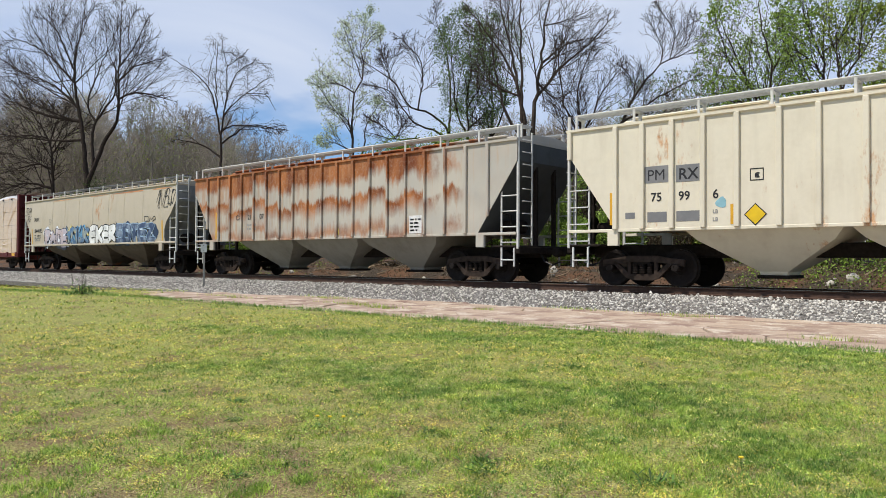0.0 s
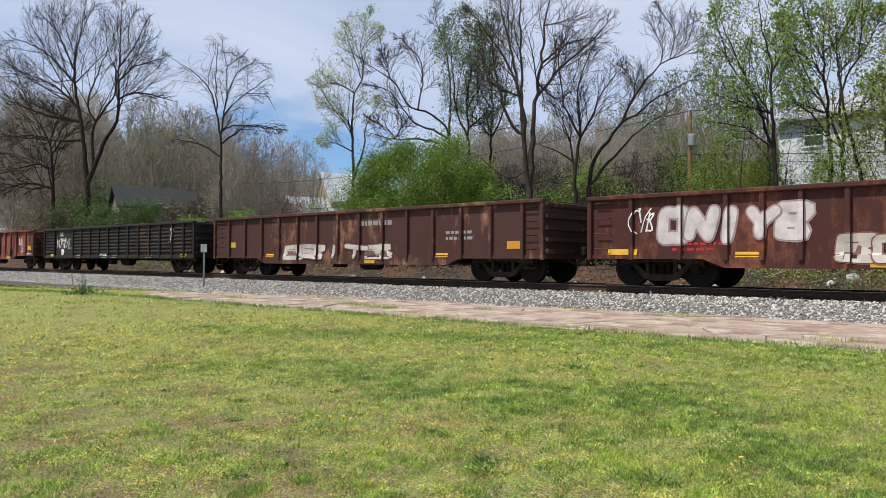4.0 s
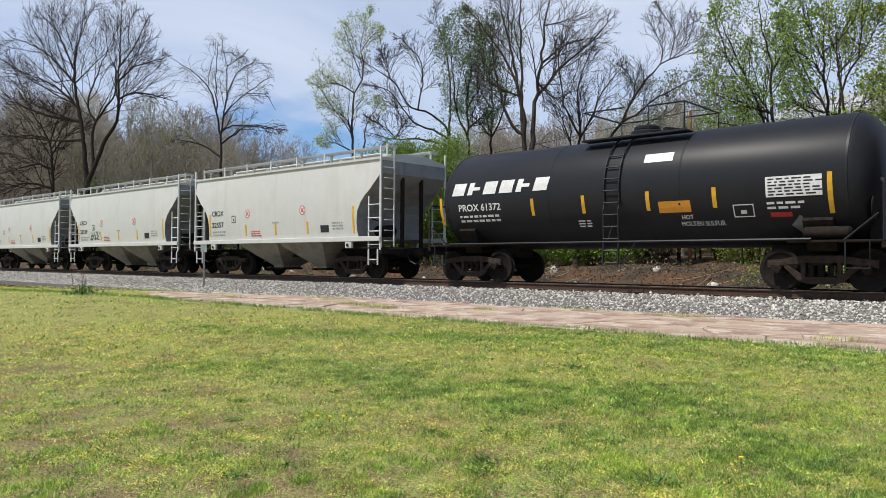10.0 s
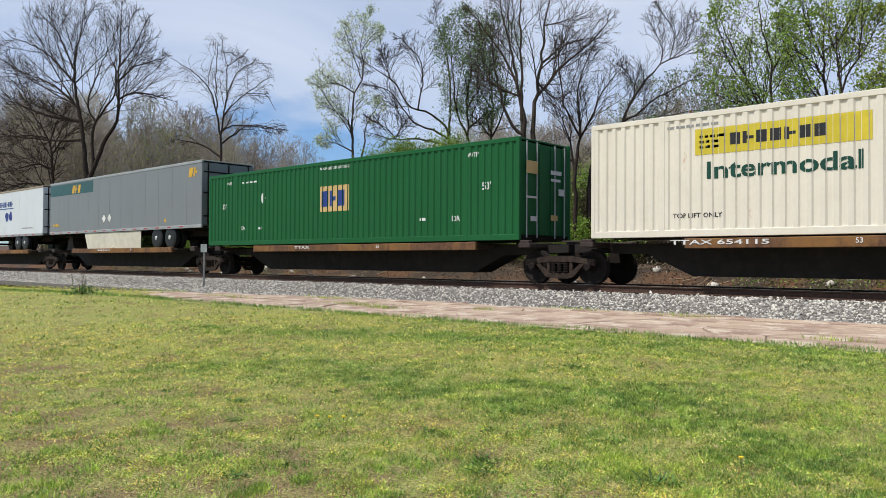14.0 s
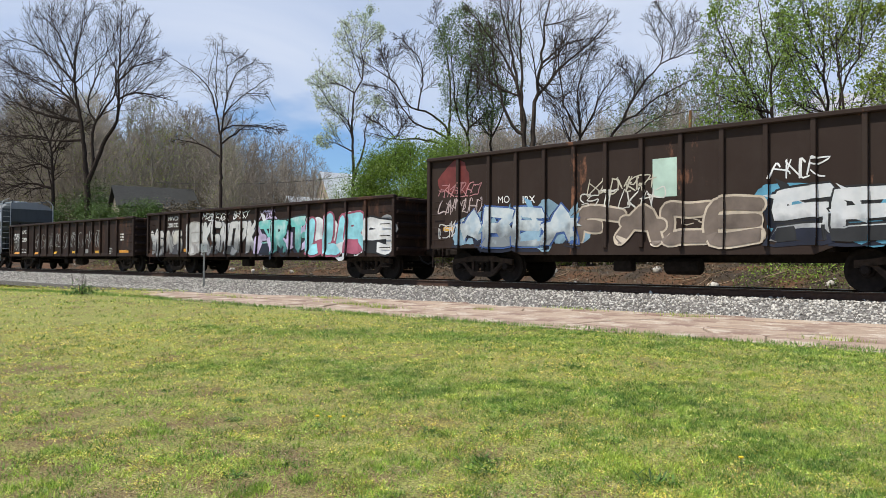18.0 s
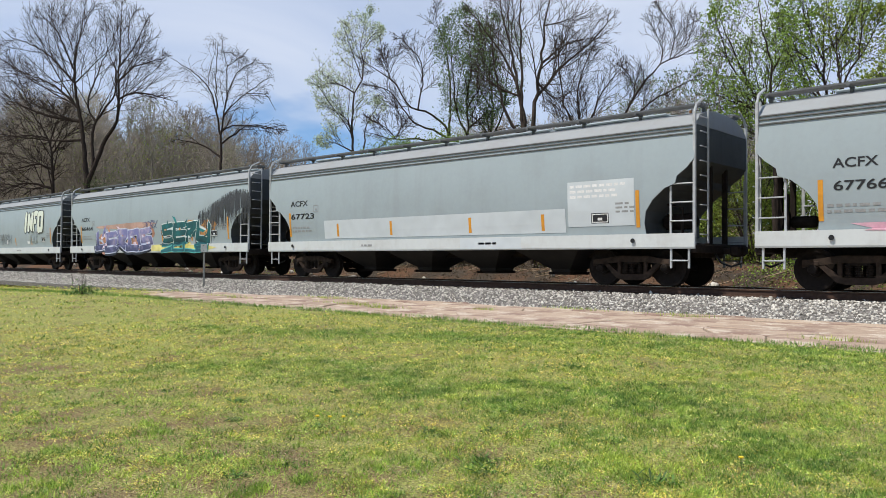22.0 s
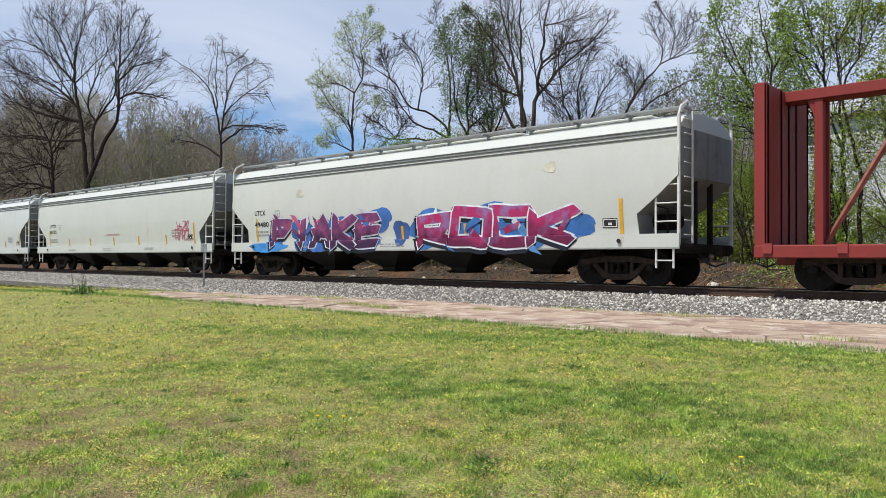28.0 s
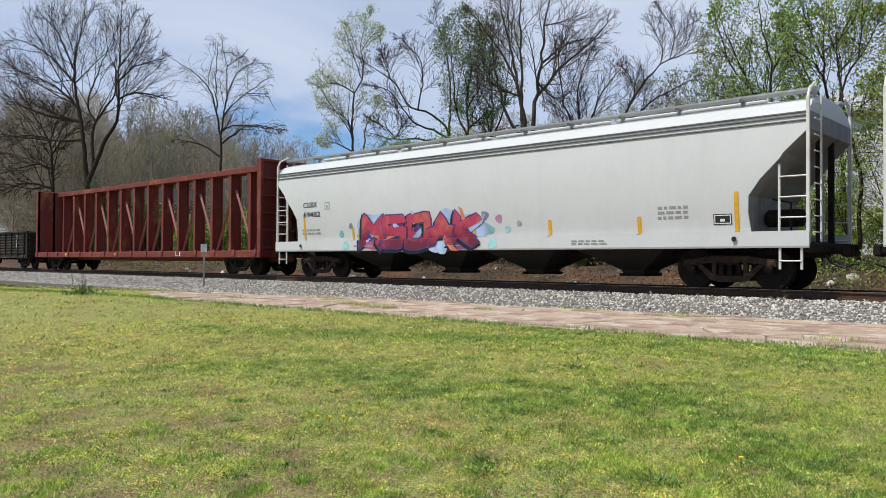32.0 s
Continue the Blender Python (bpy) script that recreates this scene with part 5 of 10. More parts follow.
def decals(car, L, items, side, ribs=(), rib_w=0.1, rib_d=0.0, cuts=(), follow=False):
    """Lettering, reflectors and signs on a car's near side; u runs from its left end."""
    o = -L / 2
    kw = dict(cuts=cuts)
    if follow:      # paint that follows the corrugations
        kw = dict(cuts=cuts, ribs=ribs, rib_w=rib_w, rib_d=rib_d)
    for it in items:
        k = it[0]
        if k == "t":        # a word: text, u, z, height, material, width
            _, s, u, z, h, m, *w = it
            v, f = text_flat(s, 0.0 if "M" in s else 0.022 if h > 0.35 else 0.016)
            if len(v):
                sx = w[0] / (v[:, 0].max() - v[:, 0].min()) if w else h
                v = [((a - 0.0) * sx + u + o, b * h + z) for a, b in v]
                lay(car, "lettering", v, f, M[m] if isinstance(m, str) else m, side, 0.007, **kw)
        elif k == "r":      # a plain patch: u, z, width, height, material, name
            _, u, z, w, h, m, *nm = it
            lay(car, nm[0] if nm else "patch", *rect(u + o, z, w, h), M[m] if isinstance(m, str) else m, side, 0.006, **kw)
        elif k == "s":      # an upright reflector: u, z, height
            _, u, z, h, *m = it
            lay(car, "reflector", *rect(u + o - 0.05, z, 0.10, h), M[m[0] if m else "stripe"], side, 0.007, **kw)
        elif k == "y":      # a lying reflector: u, z, width, height
            _, u, z, w, h, *m = it
            lay(car, "reflector", *rect(u + o, z, w, h), M[m[0] if m else "stripe"], side, 0.007, **kw)
        elif k == "l":      # small print as bars: u, z, width, height, rows, material
            _, u, z, w, h, n, m = it
            rng = random.Random(int(u * 100) + n)
            pc = []
            for i in range(n):
                x = u + o
                while x < u + o + w * rng.uniform(0.75, 1.0):
                    q = rng.uniform(0.06, 0.22)
                    pc.append(rect(x, z + h * (i + 0.2) / n, q, h / n * 0.5))
                    x += q + 0.05
            lay(car, "small_print", *join_flat(pc), M[m] if isinstance(m, str) else m, side, 0.006, **kw)
        elif k == "q":      # a thin square frame: u, z, width, height, material
            _, u, z, w, h, m = it
            e = 0.022
            u += o
            lay(car, "stencil_frame", *join_flat([rect(u, z, w, e), rect(u, z + h - e, w, e), rect(u, z + e, e, h - 2 * e), rect(u + w - e, z + e, e, h - 2 * e), rect(u + w * 0.36, z + h * 0.25, w * 0.28, h * 0.3)]), M[m], side, 0.006, **kw)
        elif k == "x":      # a round sign with crossed bars: u, z, radius
            _, u, z, r = it
            u += o
            ring = [[(u + q * math.cos(a * math.tau / 24), z + q * math.sin(a * math.tau / 24)) for a in range(24)] for q in (r, r * 0.84)]
            lay(car, "round_sign", ring[1], [tuple(range(24))], M["white_ink"], side, 0.006)
            lay(car, "round_sign", ring[0] + ring[1], [(i, (i + 1) % 24, 24 + (i + 1) % 24, 24 + i) for i in range(24)], M["red"], side, 0.007, label="red ring of the sign")
            c = r * 0.5
            e = r * 0.1
            lay(car, "round_sign", [(u - c - e, z - c + e), (u - c + e, z - c - e), (u + c + e, z + c - e), (u + c - e, z + c + e), (u - c - e, z + c - e), (u - c + e, z + c + e), (u + c + e, z - c + e), (u + c - e, z - c - e)],
                [(0, 1, 2, 3), (4, 5, 6, 7)], M["red"], side, 0.008, label="crossed bars of the sign")
        elif k == "d":      # a diamond placard: u, z, half size, material
            _, u, z, r, m = it
            u += o
            lay(car, "placard", [(u - r, z), (u, z - r), (u + r, z), (u, z + r)], [(0, 1, 2, 3)], M["ink"], side, 0.006)
            r *= 0.88
            lay(car, "placard", [(u - r, z), (u, z - r), (u + r, z), (u, z + r)], [(0, 1, 2, 3)], M[m] if isinstance(m, str) else m, side, 0.009)
        elif k == "b":      # an uneven patch: u, z, rx, rz, colour
            _, u, z, rx, rz, c, *more = it
            lay(car, "graffiti" if not more else more[0], *blob(u + o, z, rx, rz, random.Random(int(u * 37)), 20), spray(c), side, 0.005, **kw)
        elif k == "w":      # a brand word as plain slanted blocks: u, z, width, height, number, material, lean
            _, u, z, w, h, n, m, lean = it
            st = w / n
            pc = []
            for i in range(n):
                a = u + o + i * st
                q = st * 0.78
                if i % 3 == 1:
                    pc.append(([(a, z), (a + q * 0.4, z), (a + q * 0.4 + lean * h, z + h), (a + lean * h, z + h)], [(0, 1, 2, 3)]))
                    pc.append(([(a + q * 0.4, z + h * 0.36), (a + q, z + h * 0.36), (a + q + lean * h * 0.3, z + h * 0.62), (a + q * 0.4 + lean * h * 0.3, z + h * 0.62)], [(0, 1, 2, 3)]))
                else:
                    pc.append(([(a, z), (a + q, z), (a + q + lean * h, z + h), (a + lean * h, z + h)], [(0, 1, 2, 3)]))
            for v, f in pc:
                lay(car, "brand_mark", v, f, M[m] if isinstance(m, str) else m, side, 0.008, **kw)
        elif k == "v":      # upright soot streaks: u, z, width, height, number, colour
            _, u, z, w, h, n, c = it
            rng = random.Random(int(u * 50))
            pc = []
            for i in range(n):
                a = rng.random()
                top = z + h * (0.55 + 0.45 * math.sin(a * 2.2)) * rng.uniform(0.75, 1.0)
                q = rng.uniform(0.008, 0.035)
                x = u + o + w * a
                low = top - h * rng.uniform(0.12, 0.6)
                pc.append(([(x, low), (x + q, low + 0.02), (x + q * 0.8, top), (x + q * 0.1, top - 0.03)], [(0, 1, 2, 3)]))
            lay(car, "soot_streak", *join_flat(pc), spray(c), side, 0.006, label="black soot brushed down the side", **kw)
        elif k == "g":      # graffiti: word, u, z, w, h, fill, edge, cloud, shine
            _, s, u, z, w, h, fill, edge, cloud, shine = it
            graffiti(car, s, u + o, z, w, h, fill, edge, side, cloud, ribs, rib_w, rib_d, int(u * 10) + len(s), shine, cuts=cuts)
        elif k == "c":      # tag: u, z, w, h, colour, strokes
            _, u, z, w, h, c, n = it
            scrawl(car, u + o, z, w, h, c, side, n, int(u * 10 + z * 7), ribs=ribs, rib_w=rib_w, rib_d=rib_d)


# ---------------------------------------------------------------- covered hoppers
def ladder(g, x0, x1, y, z0, z1, n, r=0.018):
    for x in (x0, x1):
        g.box(x - 0.025, x + 0.025, y - 0.02, y + 0.02, z0, z1, 0.006)
    for k in range(n):
        z = z0 + (z1 - z0) * (k + 0.35) / n
        g.tube([(x0, y - 0.03, z), (x1, y - 0.03, z)], r, 5)
    return g


def hopper(left, right, label, mat, kind, bays, items=(), rail="white_rail", lower=None, ribs=None, deep=None, cut=1.4, board="galv", notch=None):
    """A covered hopper car. kind A: flat ribbed sides; B: smooth sides, thin sill; C: deep-cut ends and a sill; D: full-length side sill."""
    L = right - left
    ribs = [u + NUDGE.get(left, 0.0) for u in ribs] if kind == "A" else ribs
    car = car_thing("covered_hopper", label, "hopper car", left, L, 1.9)
    e = L / 2
    lower = lower or mat
    W, zs, zt, zc, bow, pw = {"A": (1.50, 1.42, 3.93, 3.40, 0.0, 1.0), "B": (1.58, 1.32, 3.90, 3.15, 0.05, 0.95),
                              "C": (1.60, 1.36, 3.88, 3.35, 0.09, 0.62), "D": (1.60, 1.26, 3.80, 3.15, 0.10, 0.72)}[kind]
    zr = {"A": 4.22, "B": 4.16, "C": 4.18, "D": 4.22}[kind]

    def side(z):
        return W - bow * ((min(z, zt) - 2.55) / 1.3) ** 2

    rings = []
    zl = [zs + (zc - zs) * k / 8 for k in range(9)] + [zc + (zt - zc) * k / 3 for k in (1, 2, 3)]
    for z in zl:
        q = max(0.0, (zc - z) / (zc - zs))
        if kind == "A" or kind == "B":
            inn = cut * q
        else:
            inn = cut * (q ** pw) * (1 - 0.14 * q ** 6)
        rings.append((z, inn + 0.02, side(z)))
    if notch:       # cut-out of the ends: heights and depths
        rings = [(z, i, side(z)) for z, i in notch] + [(z, 0.02, side(z)) for z in (0.6 * notch[-1][0] + 0.4 * zt, 0.25 * notch[-1][0] + 0.75 * zt, zt)]
    roof = [(zt + 0.03, 0.0, W - bow + 0.05), (zt + 0.09, 0.0, W - bow + 0.05), (zt + 0.10, 0.02, W - bow - 0.02), (zr - 0.04, 0.02, 0.75), (zr, 0.03, 0.35)] if kind in "ABC" else [(zt + 0.02, 0.0, W - bow), (zt + 0.25, 0.02, W - bow - 0.22), (zr - 0.02, 0.03, 0.8), (zr + 0.03, 0.04, 0.35)]
    g = G()
    g.loft([[(-e + i, -w, z), (e - i, -w, z), (e - i, w, z), (-e + i, w, z)] for z, i, w in rings])
    part("body", g, mat, car, smooth=True, angle=28)
    # a separate skin on each end, toned down as the shaded ends
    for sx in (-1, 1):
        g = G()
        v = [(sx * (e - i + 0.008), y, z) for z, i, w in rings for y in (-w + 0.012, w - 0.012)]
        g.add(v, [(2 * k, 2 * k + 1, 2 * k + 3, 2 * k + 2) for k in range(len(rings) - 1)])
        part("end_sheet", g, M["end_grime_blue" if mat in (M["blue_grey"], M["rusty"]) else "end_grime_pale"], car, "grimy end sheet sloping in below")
    g = G()
    g.loft([[(-e + i, -w, z), (e - i, -w, z), (e - i, w, z), (-e + i, w, z)] for z, i, w in [(zt - 0.001, 0.0, rings[-1][2] + 0.001)] + roof])
    part("roof", g, M["roof_dust"] if mat is M["blue_grey"] else mat, car)
    if kind == "D":
        for k, z in enumerate((3.60, 3.70, 3.78)):
            g = G()
            for s in (-1, 1):
                y = s * (side(z) + 0.012)
                g.box(-e + 0.05, e - 0.05, min(y - 0.018, y + 0.018), max(y - 0.018, y + 0.018), z - 0.018, z + 0.018, 0.008)
            part("eave_bead", g, M["eave"], car, "dark ridge along the eave")
    # hopper bays
    span = 2 * (e - 3.1)
    step = span / bays
    for k in range(bays):
        c = -span / 2 + step * (k + 0.5)
        g = G()
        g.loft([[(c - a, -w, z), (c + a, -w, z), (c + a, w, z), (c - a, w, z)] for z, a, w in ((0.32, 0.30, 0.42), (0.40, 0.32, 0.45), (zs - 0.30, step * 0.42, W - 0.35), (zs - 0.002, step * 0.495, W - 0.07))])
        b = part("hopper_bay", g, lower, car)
        g = G()
        g.box(c - 0.36, c + 0.36, -0.5, 0.5, 0.24, 0.32, 0.015)
        g.tube([(c - 0.2, -0.7, 0.28), (c - 0.2, 0.7, 0.28)], 0.03, 6)
        part("outlet_gate", g, M["steel_dark"], b)
    # end slope sheets under the cut ends and the centre sill
    g = G()
    g.box(-e + 0.1, e - 0.1, -0.32, 0.32, 0.72, 1.05, 0.03)
    part("centre_sill", g, M["steel_dark"], car)
    # side sills
    for s in (-1, 1):
        g = G()
        y = s * (W - 0.03)
        if kind == "D":
            zz0, zz1 = 0.92, 1.28
            g.prism([(y - s * 0.05, zz0), (y + s * 0.02, zz0), (y + s * 0.035, zz0 + 0.04), (y + s * 0.035, zz1), (y - s * 0.05, zz1)], -e, e, "x")
        elif kind == "C":
            g.box(-e, e, min(y - 0.05, y + 0.05), max(y - 0.05, y + 0.05), 1.24, 1.40, 0.012)
            for sx in (-1, 1):
                g.box(sx * (e - 1.55) - 0.16, sx * (e - 1.55) + 0.16, min(y - 0.04, y + 0.06), max(y - 0.04, y + 0.06), 1.02, 1.25, 0.012)
        else:
            g.box(-e + 0.05, e - 0.05, min(y - 0.04, y + 0.05), max(y - 0.04, y + 0.05), 1.34, 1.42, 0.012)
            for sx in (-1, 1):
                g.box(sx * (e - 1.35) - 0.15, sx * (e - 1.35) + 0.15, min(y - 0.04, y + 0.06), max(y - 0.04, y + 0.06), 1.0, 1.36, 0.012)
        part("side_sill", g, mat if kind != "D" or not deep else deep, car)
        if kind in "CD":
            for sx in (-1, 1):
                # a flat disc whose black stands for the dark inside a hole
                g = G()
                g.disc((sx * (e - 1.55), s * (W + 0.042), 1.12), 0.055, 0.02, "y", 12)
                part("jacking_hole", g, M["black"], car)
    # ribs
    if kind == "A":
        for s in (-1, 1):
            for u in ribs:
                x = -e + u
                q = min(x + e, e - x)
                lo = zs if q > cut else zs + (1 - q / cut) * (zc - zs)
                g = G()
                y0, y1 = sorted((s * W, s * (W + 0.075)))
                g.box(x - 0.06, x + 0.06, y0, y1, lo - 0.02, zt + 0.02, 0.012)
                part("rib", g, mat, car)
    elif ribs:
        for u in ribs:
            g = G()
            g.loft([[(-e + u - 0.02, -side(z) - 0.008, z), (-e + u + 0.02, -side(z) - 0.008, z), (-e + u + 0.02, -side(z) + 0.05, z), (-e + u - 0.02, -side(z) + 0.05, z)] for z in (1.45, 1.9, 2.4, 2.9, 3.4, 3.86)])
            part("seam", g, mat, car)
    # end frames: corner posts, ladders, platforms, brake gear
    for sx in (-1, 1):
        for s in (-1, 1):
            g = G()
            y = s * (W - 0.06)
            g.box(sx * (e - 0.03) - 0.035, sx * (e - 0.03) + 0.035, y - 0.035, y + 0.035, 0.95, zt + (0.45 if kind != "D" else 0.3), 0.01)
            if kind == "D":
                g.tube([(sx * (e - 0.03), y, zt + 0.28), (sx * (e - 0.03), y - s * 0.1, zt + 0.48), (sx * (e - 0.03), y - s * 0.45, zt + 0.66)], 0.03, 6)
            part("corner_post", g, M[rail], car)
            g = G()
            ladder(g, sx * (e - 0.62), sx * (e - 0.05), y - 0.02 * s, 0.98, 2.72, 4)
            ladder(g, sx * (e - 0.60), sx * (e - 0.16), y, 0.46, 0.98, 1)
            part("side_ladder", g, M[rail], car)
        g = G()
        for k in range(9):
            z = 1.25 + 0.34 * k
            g.tube([(sx * (e + 0.08), -W + 0.12, z), (sx * (e + 0.08), -W + 0.55, z)], 0.016, 5)
        g.box(sx * (e + 0.08) - 0.02, sx * (e + 0.08) + 0.02, -W + 0.53, -W + 0.58, 1.05, 4.2, 0.006)
        part("end_ladder", g, M[rail], car)
        g = G()
        x0, x1 = sorted((sx * (e - 0.95), sx * e))
        g.box(x0, x1, -W + 0.04, W - 0.04, 1.0, 1.05, 0.01)
        g.box(*sorted((sx * (e - 0.12), sx * (e + 0.03))), -W + 0.05, W - 0.05, 0.82, 1.02, 0.02)
        part("end_platform", g, M["steel_dark"], car)
        g = G()
        for yy in (-0.45, 0.45):
            g.box(*sorted((sx * (e - 0.2), sx * (e - 0.08))), yy - 0.05, yy + 0.05, 1.05, zc + 0.2, 0.01)
        part("end_post", g, M["steel_dark"], car)
    g = G()
    g.disc((-e + 0.42, -0.85, 1.55), 0.27, 0.03, "x", 16, 0.01)
    g.disc((-e + 0.75, -0.7, 1.5), 0.13, 0.55, "x", 12, 0.03)
    g.tube([(-e + 0.5, -1.0, 1.05), (-e + 0.5, -1.0, 2.1)], 0.03, 6)
    part("brake_gear", g, M["steel_dark"], car)
    g = G()
    g.disc((e - 0.8, -0.6, 1.6), 0.2, 0.8, "x", 14, 0.05)
    g.tube([(e - 0.5, -1.15, 1.05), (e - 0.5, -1.15, 1.9), (e - 0.9, -1.1, 2.0)], 0.025, 6)
    part("air_reservoir", g, M["steel_dark"], car)
    # roof: hatches and running boards
    g = G()
    g.box(-e + 1.0, e - 1.0, -0.36, 0.36, zr - 0.03, zr + 0.09, 0.03)
    hc = part("hatch_coaming", g, mat, car)
    for k in range(4):
        x = -e + 1.2 + (L - 2.4) * (k + 0.5) / 4
        g = G()
        g.box(x - (L - 2.4) / 8.4, x + (L - 2.4) / 8.4, -0.42, 0.42, zr + 0.09, zr + 0.15, 0.025)
        part("hatch_cover", g, mat, hc)
    for s in (-1, 1):
        g = G()
        y = s * 0.98
        zb = {"A": 4.38, "B": 4.32, "C": 4.36, "D": 4.31}[kind]
        for q in (-0.16, -0.08, 0.0, 0.08, 0.16):
            g.box(-e + 0.02, e - 0.02, y + q - 0.022, y + q + 0.022, zb, zb + 0.04)
        rb = part("running_board", g, M[board], car)
        n = int(L / 1.55)
        for k in range(n + 1):
            x = -e + 0.1 + (L - 0.2) * k / n
            g = G()
            g.box(x - 0.03, x + 0.03, y - 0.2, y + 0.2, zb - 0.05, zb - 0.001, 0.006)
            g.box(x - 0.04, x + 0.04, y - 0.03 - s * 0.1, y + 0.03 - s * 0.1, zr - 0.12, zb - 0.04, 0.008)
            if s < 0 and kind != "D":
                g.box(x - 0.03, x + 0.03, y - 0.24, y - 0.2, zr - 0.24, zb + 0.06, 0.008)
            part("board_bracket", g, M[board] if kind == "D" else M["white_rail"], rb)
        if kind == "A" and s < 0:
            g = G()
            g.tube([(-e + 0.05, y - 0.23, zb + 0.05), (e - 0.05, y - 0.23, zb + 0.05)], 0.022, 5)
            part("roof_rail", g, M["white_rail"], rb)
    items = moved(items, NUDGE.get(left, 0.0))
    def face(z):
        return W + 0.008 if kind == "D" and z < 1.285 else side(z)

    decals(car, L, items, face, [-e + u for u in ribs] if kind == "A" else (), 0.12, 0.075 if kind == "A" else 0.0, cuts=() if kind == "A" else (1.28, 1.29, 1.6, 1.9, 2.2, 2.5, 2.8, 3.1, 3.4))
    return car, side


# ---------------------------------------------------------------- gondolas
def gondola(left, right, label, mat, z0, z1, ribs, items=(), louver=False, belly=True, rib_w=0.11):
    L = right - left
    ribs = [u + NUDGE.get(left, 0.0) for u in ribs]
    car = car_thing("gondola", label, "gondola car", left, L, 1.75)
    e, W, rd = L / 2, 1.45, 0.09

    def side(z):
        return W + (0.035 if belly else 0.06) if z < z0 + 0.1 else W

    for s in (-1, 1):
        g = G()
        y0, y1 = sorted((s * (W - 0.05), s * W))
        g.box(-e, e, y0, y1, z0, z1 - 0.1, 0.004)
        sd = part("side_wall", g, mat, car)
        g = G()
        y0, y1 = sorted((s * (W - 0.06), s * (W + rd + 0.03)))
        g.box(-e - 0.02, e + 0.02, y0, y1, z1 - 0.11, z1, 0.02)
        part("top_chord", g, mat, car)
        g = G()
        if belly:
            q = 3.0
            g.prism([(-e, z0), (-e, z0 + 0.1), (e, z0 + 0.1), (e, z0), (e - q, z0), (e - q - 0.5, z0 - 0.2), (-e + q + 0.5, z0 - 0.2), (-e + q, z0)], *sorted((s * (W - 0.04), s * (W + 0.035))), "y")
        else:
            y0, y1 = sorted((s * (W - 0.04), s * (W + 0.06)))
            g.box(-e, e, y0, y1, z0 - 0.05, z0 + 0.1, 0.01)
        part("bottom_sill", g, mat, car)
        y0, y1 = sorted((s * W, s * (W + rd)))
        for u in ribs:
            g = G()
            g.box(-e + u - rib_w / 2, -e + u + rib_w / 2, y0, y1, z0 - 0.03, z1 - 0.10, 0.014)
            part("rib", g, mat, car)
        for x in (-e + 0.04, e - 0.04):
            g = G()
            g.box(x - 0.06, x + 0.06, y0, y1 - 0.01 * (s > 0), z0 - 0.03, z1 - 0.10, 0.014)
            part("corner_post", g, mat, car)
        if louver and s < 0:
            rr = sorted([0.1] + list(ribs) + [L - 0.1])
            for a, b in zip(rr, rr[1:]):
                if b - a < 0.5 or 1.3 < a < 3.5 and a < 3.0:
                    continue
                for k in range(7):
                    z = z0 + 0.22 + k * (z1 - z0 - 0.42) / 7
                    g = G()
                    g.prism([(-W + 0.002, z), (-W - 0.055, z + 0.03), (-W - 0.062, z + 0.07), (-W + 0.002, z + 0.15)], -e + a + 0.12, -e + b - 0.12, "x")
                    part("side_corrugation", g, mat, sd)
    for sx in (-1, 1):
        g = G()
        x0, x1 = sorted((sx * (e - 0.06), sx * e))
        g.box(x0, x1, -W + 0.05, W - 0.05, z0, z1 - 0.05, 0.004)
        ew = part("end_wall", g, mat, car)
        for k in range(5):
            z = z0 + 0.2 + k * (z1 - z0 - 0.35) / 4
            xa, xb = sorted((sx * e, sx * (e + 0.09)))
            g = G()
            g.box(xa, xb, -W, W, z - 0.07, z + 0.07, 0.03)
            part("end_rib", g, mat, ew)
        x = sx * (e - 0.42)
        gm_ = mat if sx < 0 else M["steel_dark"]
        for k in range(4):
            z = z0 + 0.25 + k * 0.38
            g = G()
            g.tube([(x - 0.2, -W - 0.03, z), (x - 0.2, -W - 0.10, z), (x + 0.2, -W - 0.10, z), (x + 0.2, -W - 0.03, z)], 0.014, 5)
            part("grab_iron", g, gm_, car)
        g = G()
        g.tube([(x - 0.2, -W - 0.04, z0), (x - 0.2, -W - 0.06, 0.42), (x + 0.2, -W - 0.06, 0.42), (x + 0.2, -W - 0.04, z0)], 0.018, 5)
        part("stirrup", g, gm_, car)
    g = G()
    g.box(-e + 0.06, e - 0.06, -W + 0.05, W - 0.05, z0 + 0.02, z0 + 0.1)
    part("floor", g, M["steel_dark"], car)
    g = G()
    g.box(-e + 0.1, e - 0.1, -0.3, 0.3, 0.6, z0 + 0.02, 0.03)
    part("centre_sill", g, M["steel_dark"], car)
    for k in range(7):
        x = -e + 3.2 + (L - 6.4) * k / 6
        g = G()
        g.box(x - 0.06, x + 0.06, -W + 0.06, W - 0.06, z0 - 0.14, z0 + 0.02)
        part("cross_bearer", g, M["steel_dark"], car)
    g = G()
    g.disc((0.6, -0.75, 0.5), 0.2, 0.9, "x", 12, 0.04)
    part("brake_reservoir", g, M["steel_dark"], car)
    g = G()
    g.box(-1.2, -0.7, -1.0, -0.7, 0.36, 0.66, 0.03)
    part("brake_valve", g, M["steel_dark"], car)
    decals(car, L, moved(items, NUDGE.get(left, 0.0)), side, [-e + u for u in ribs], rib_w, rd)
    return car


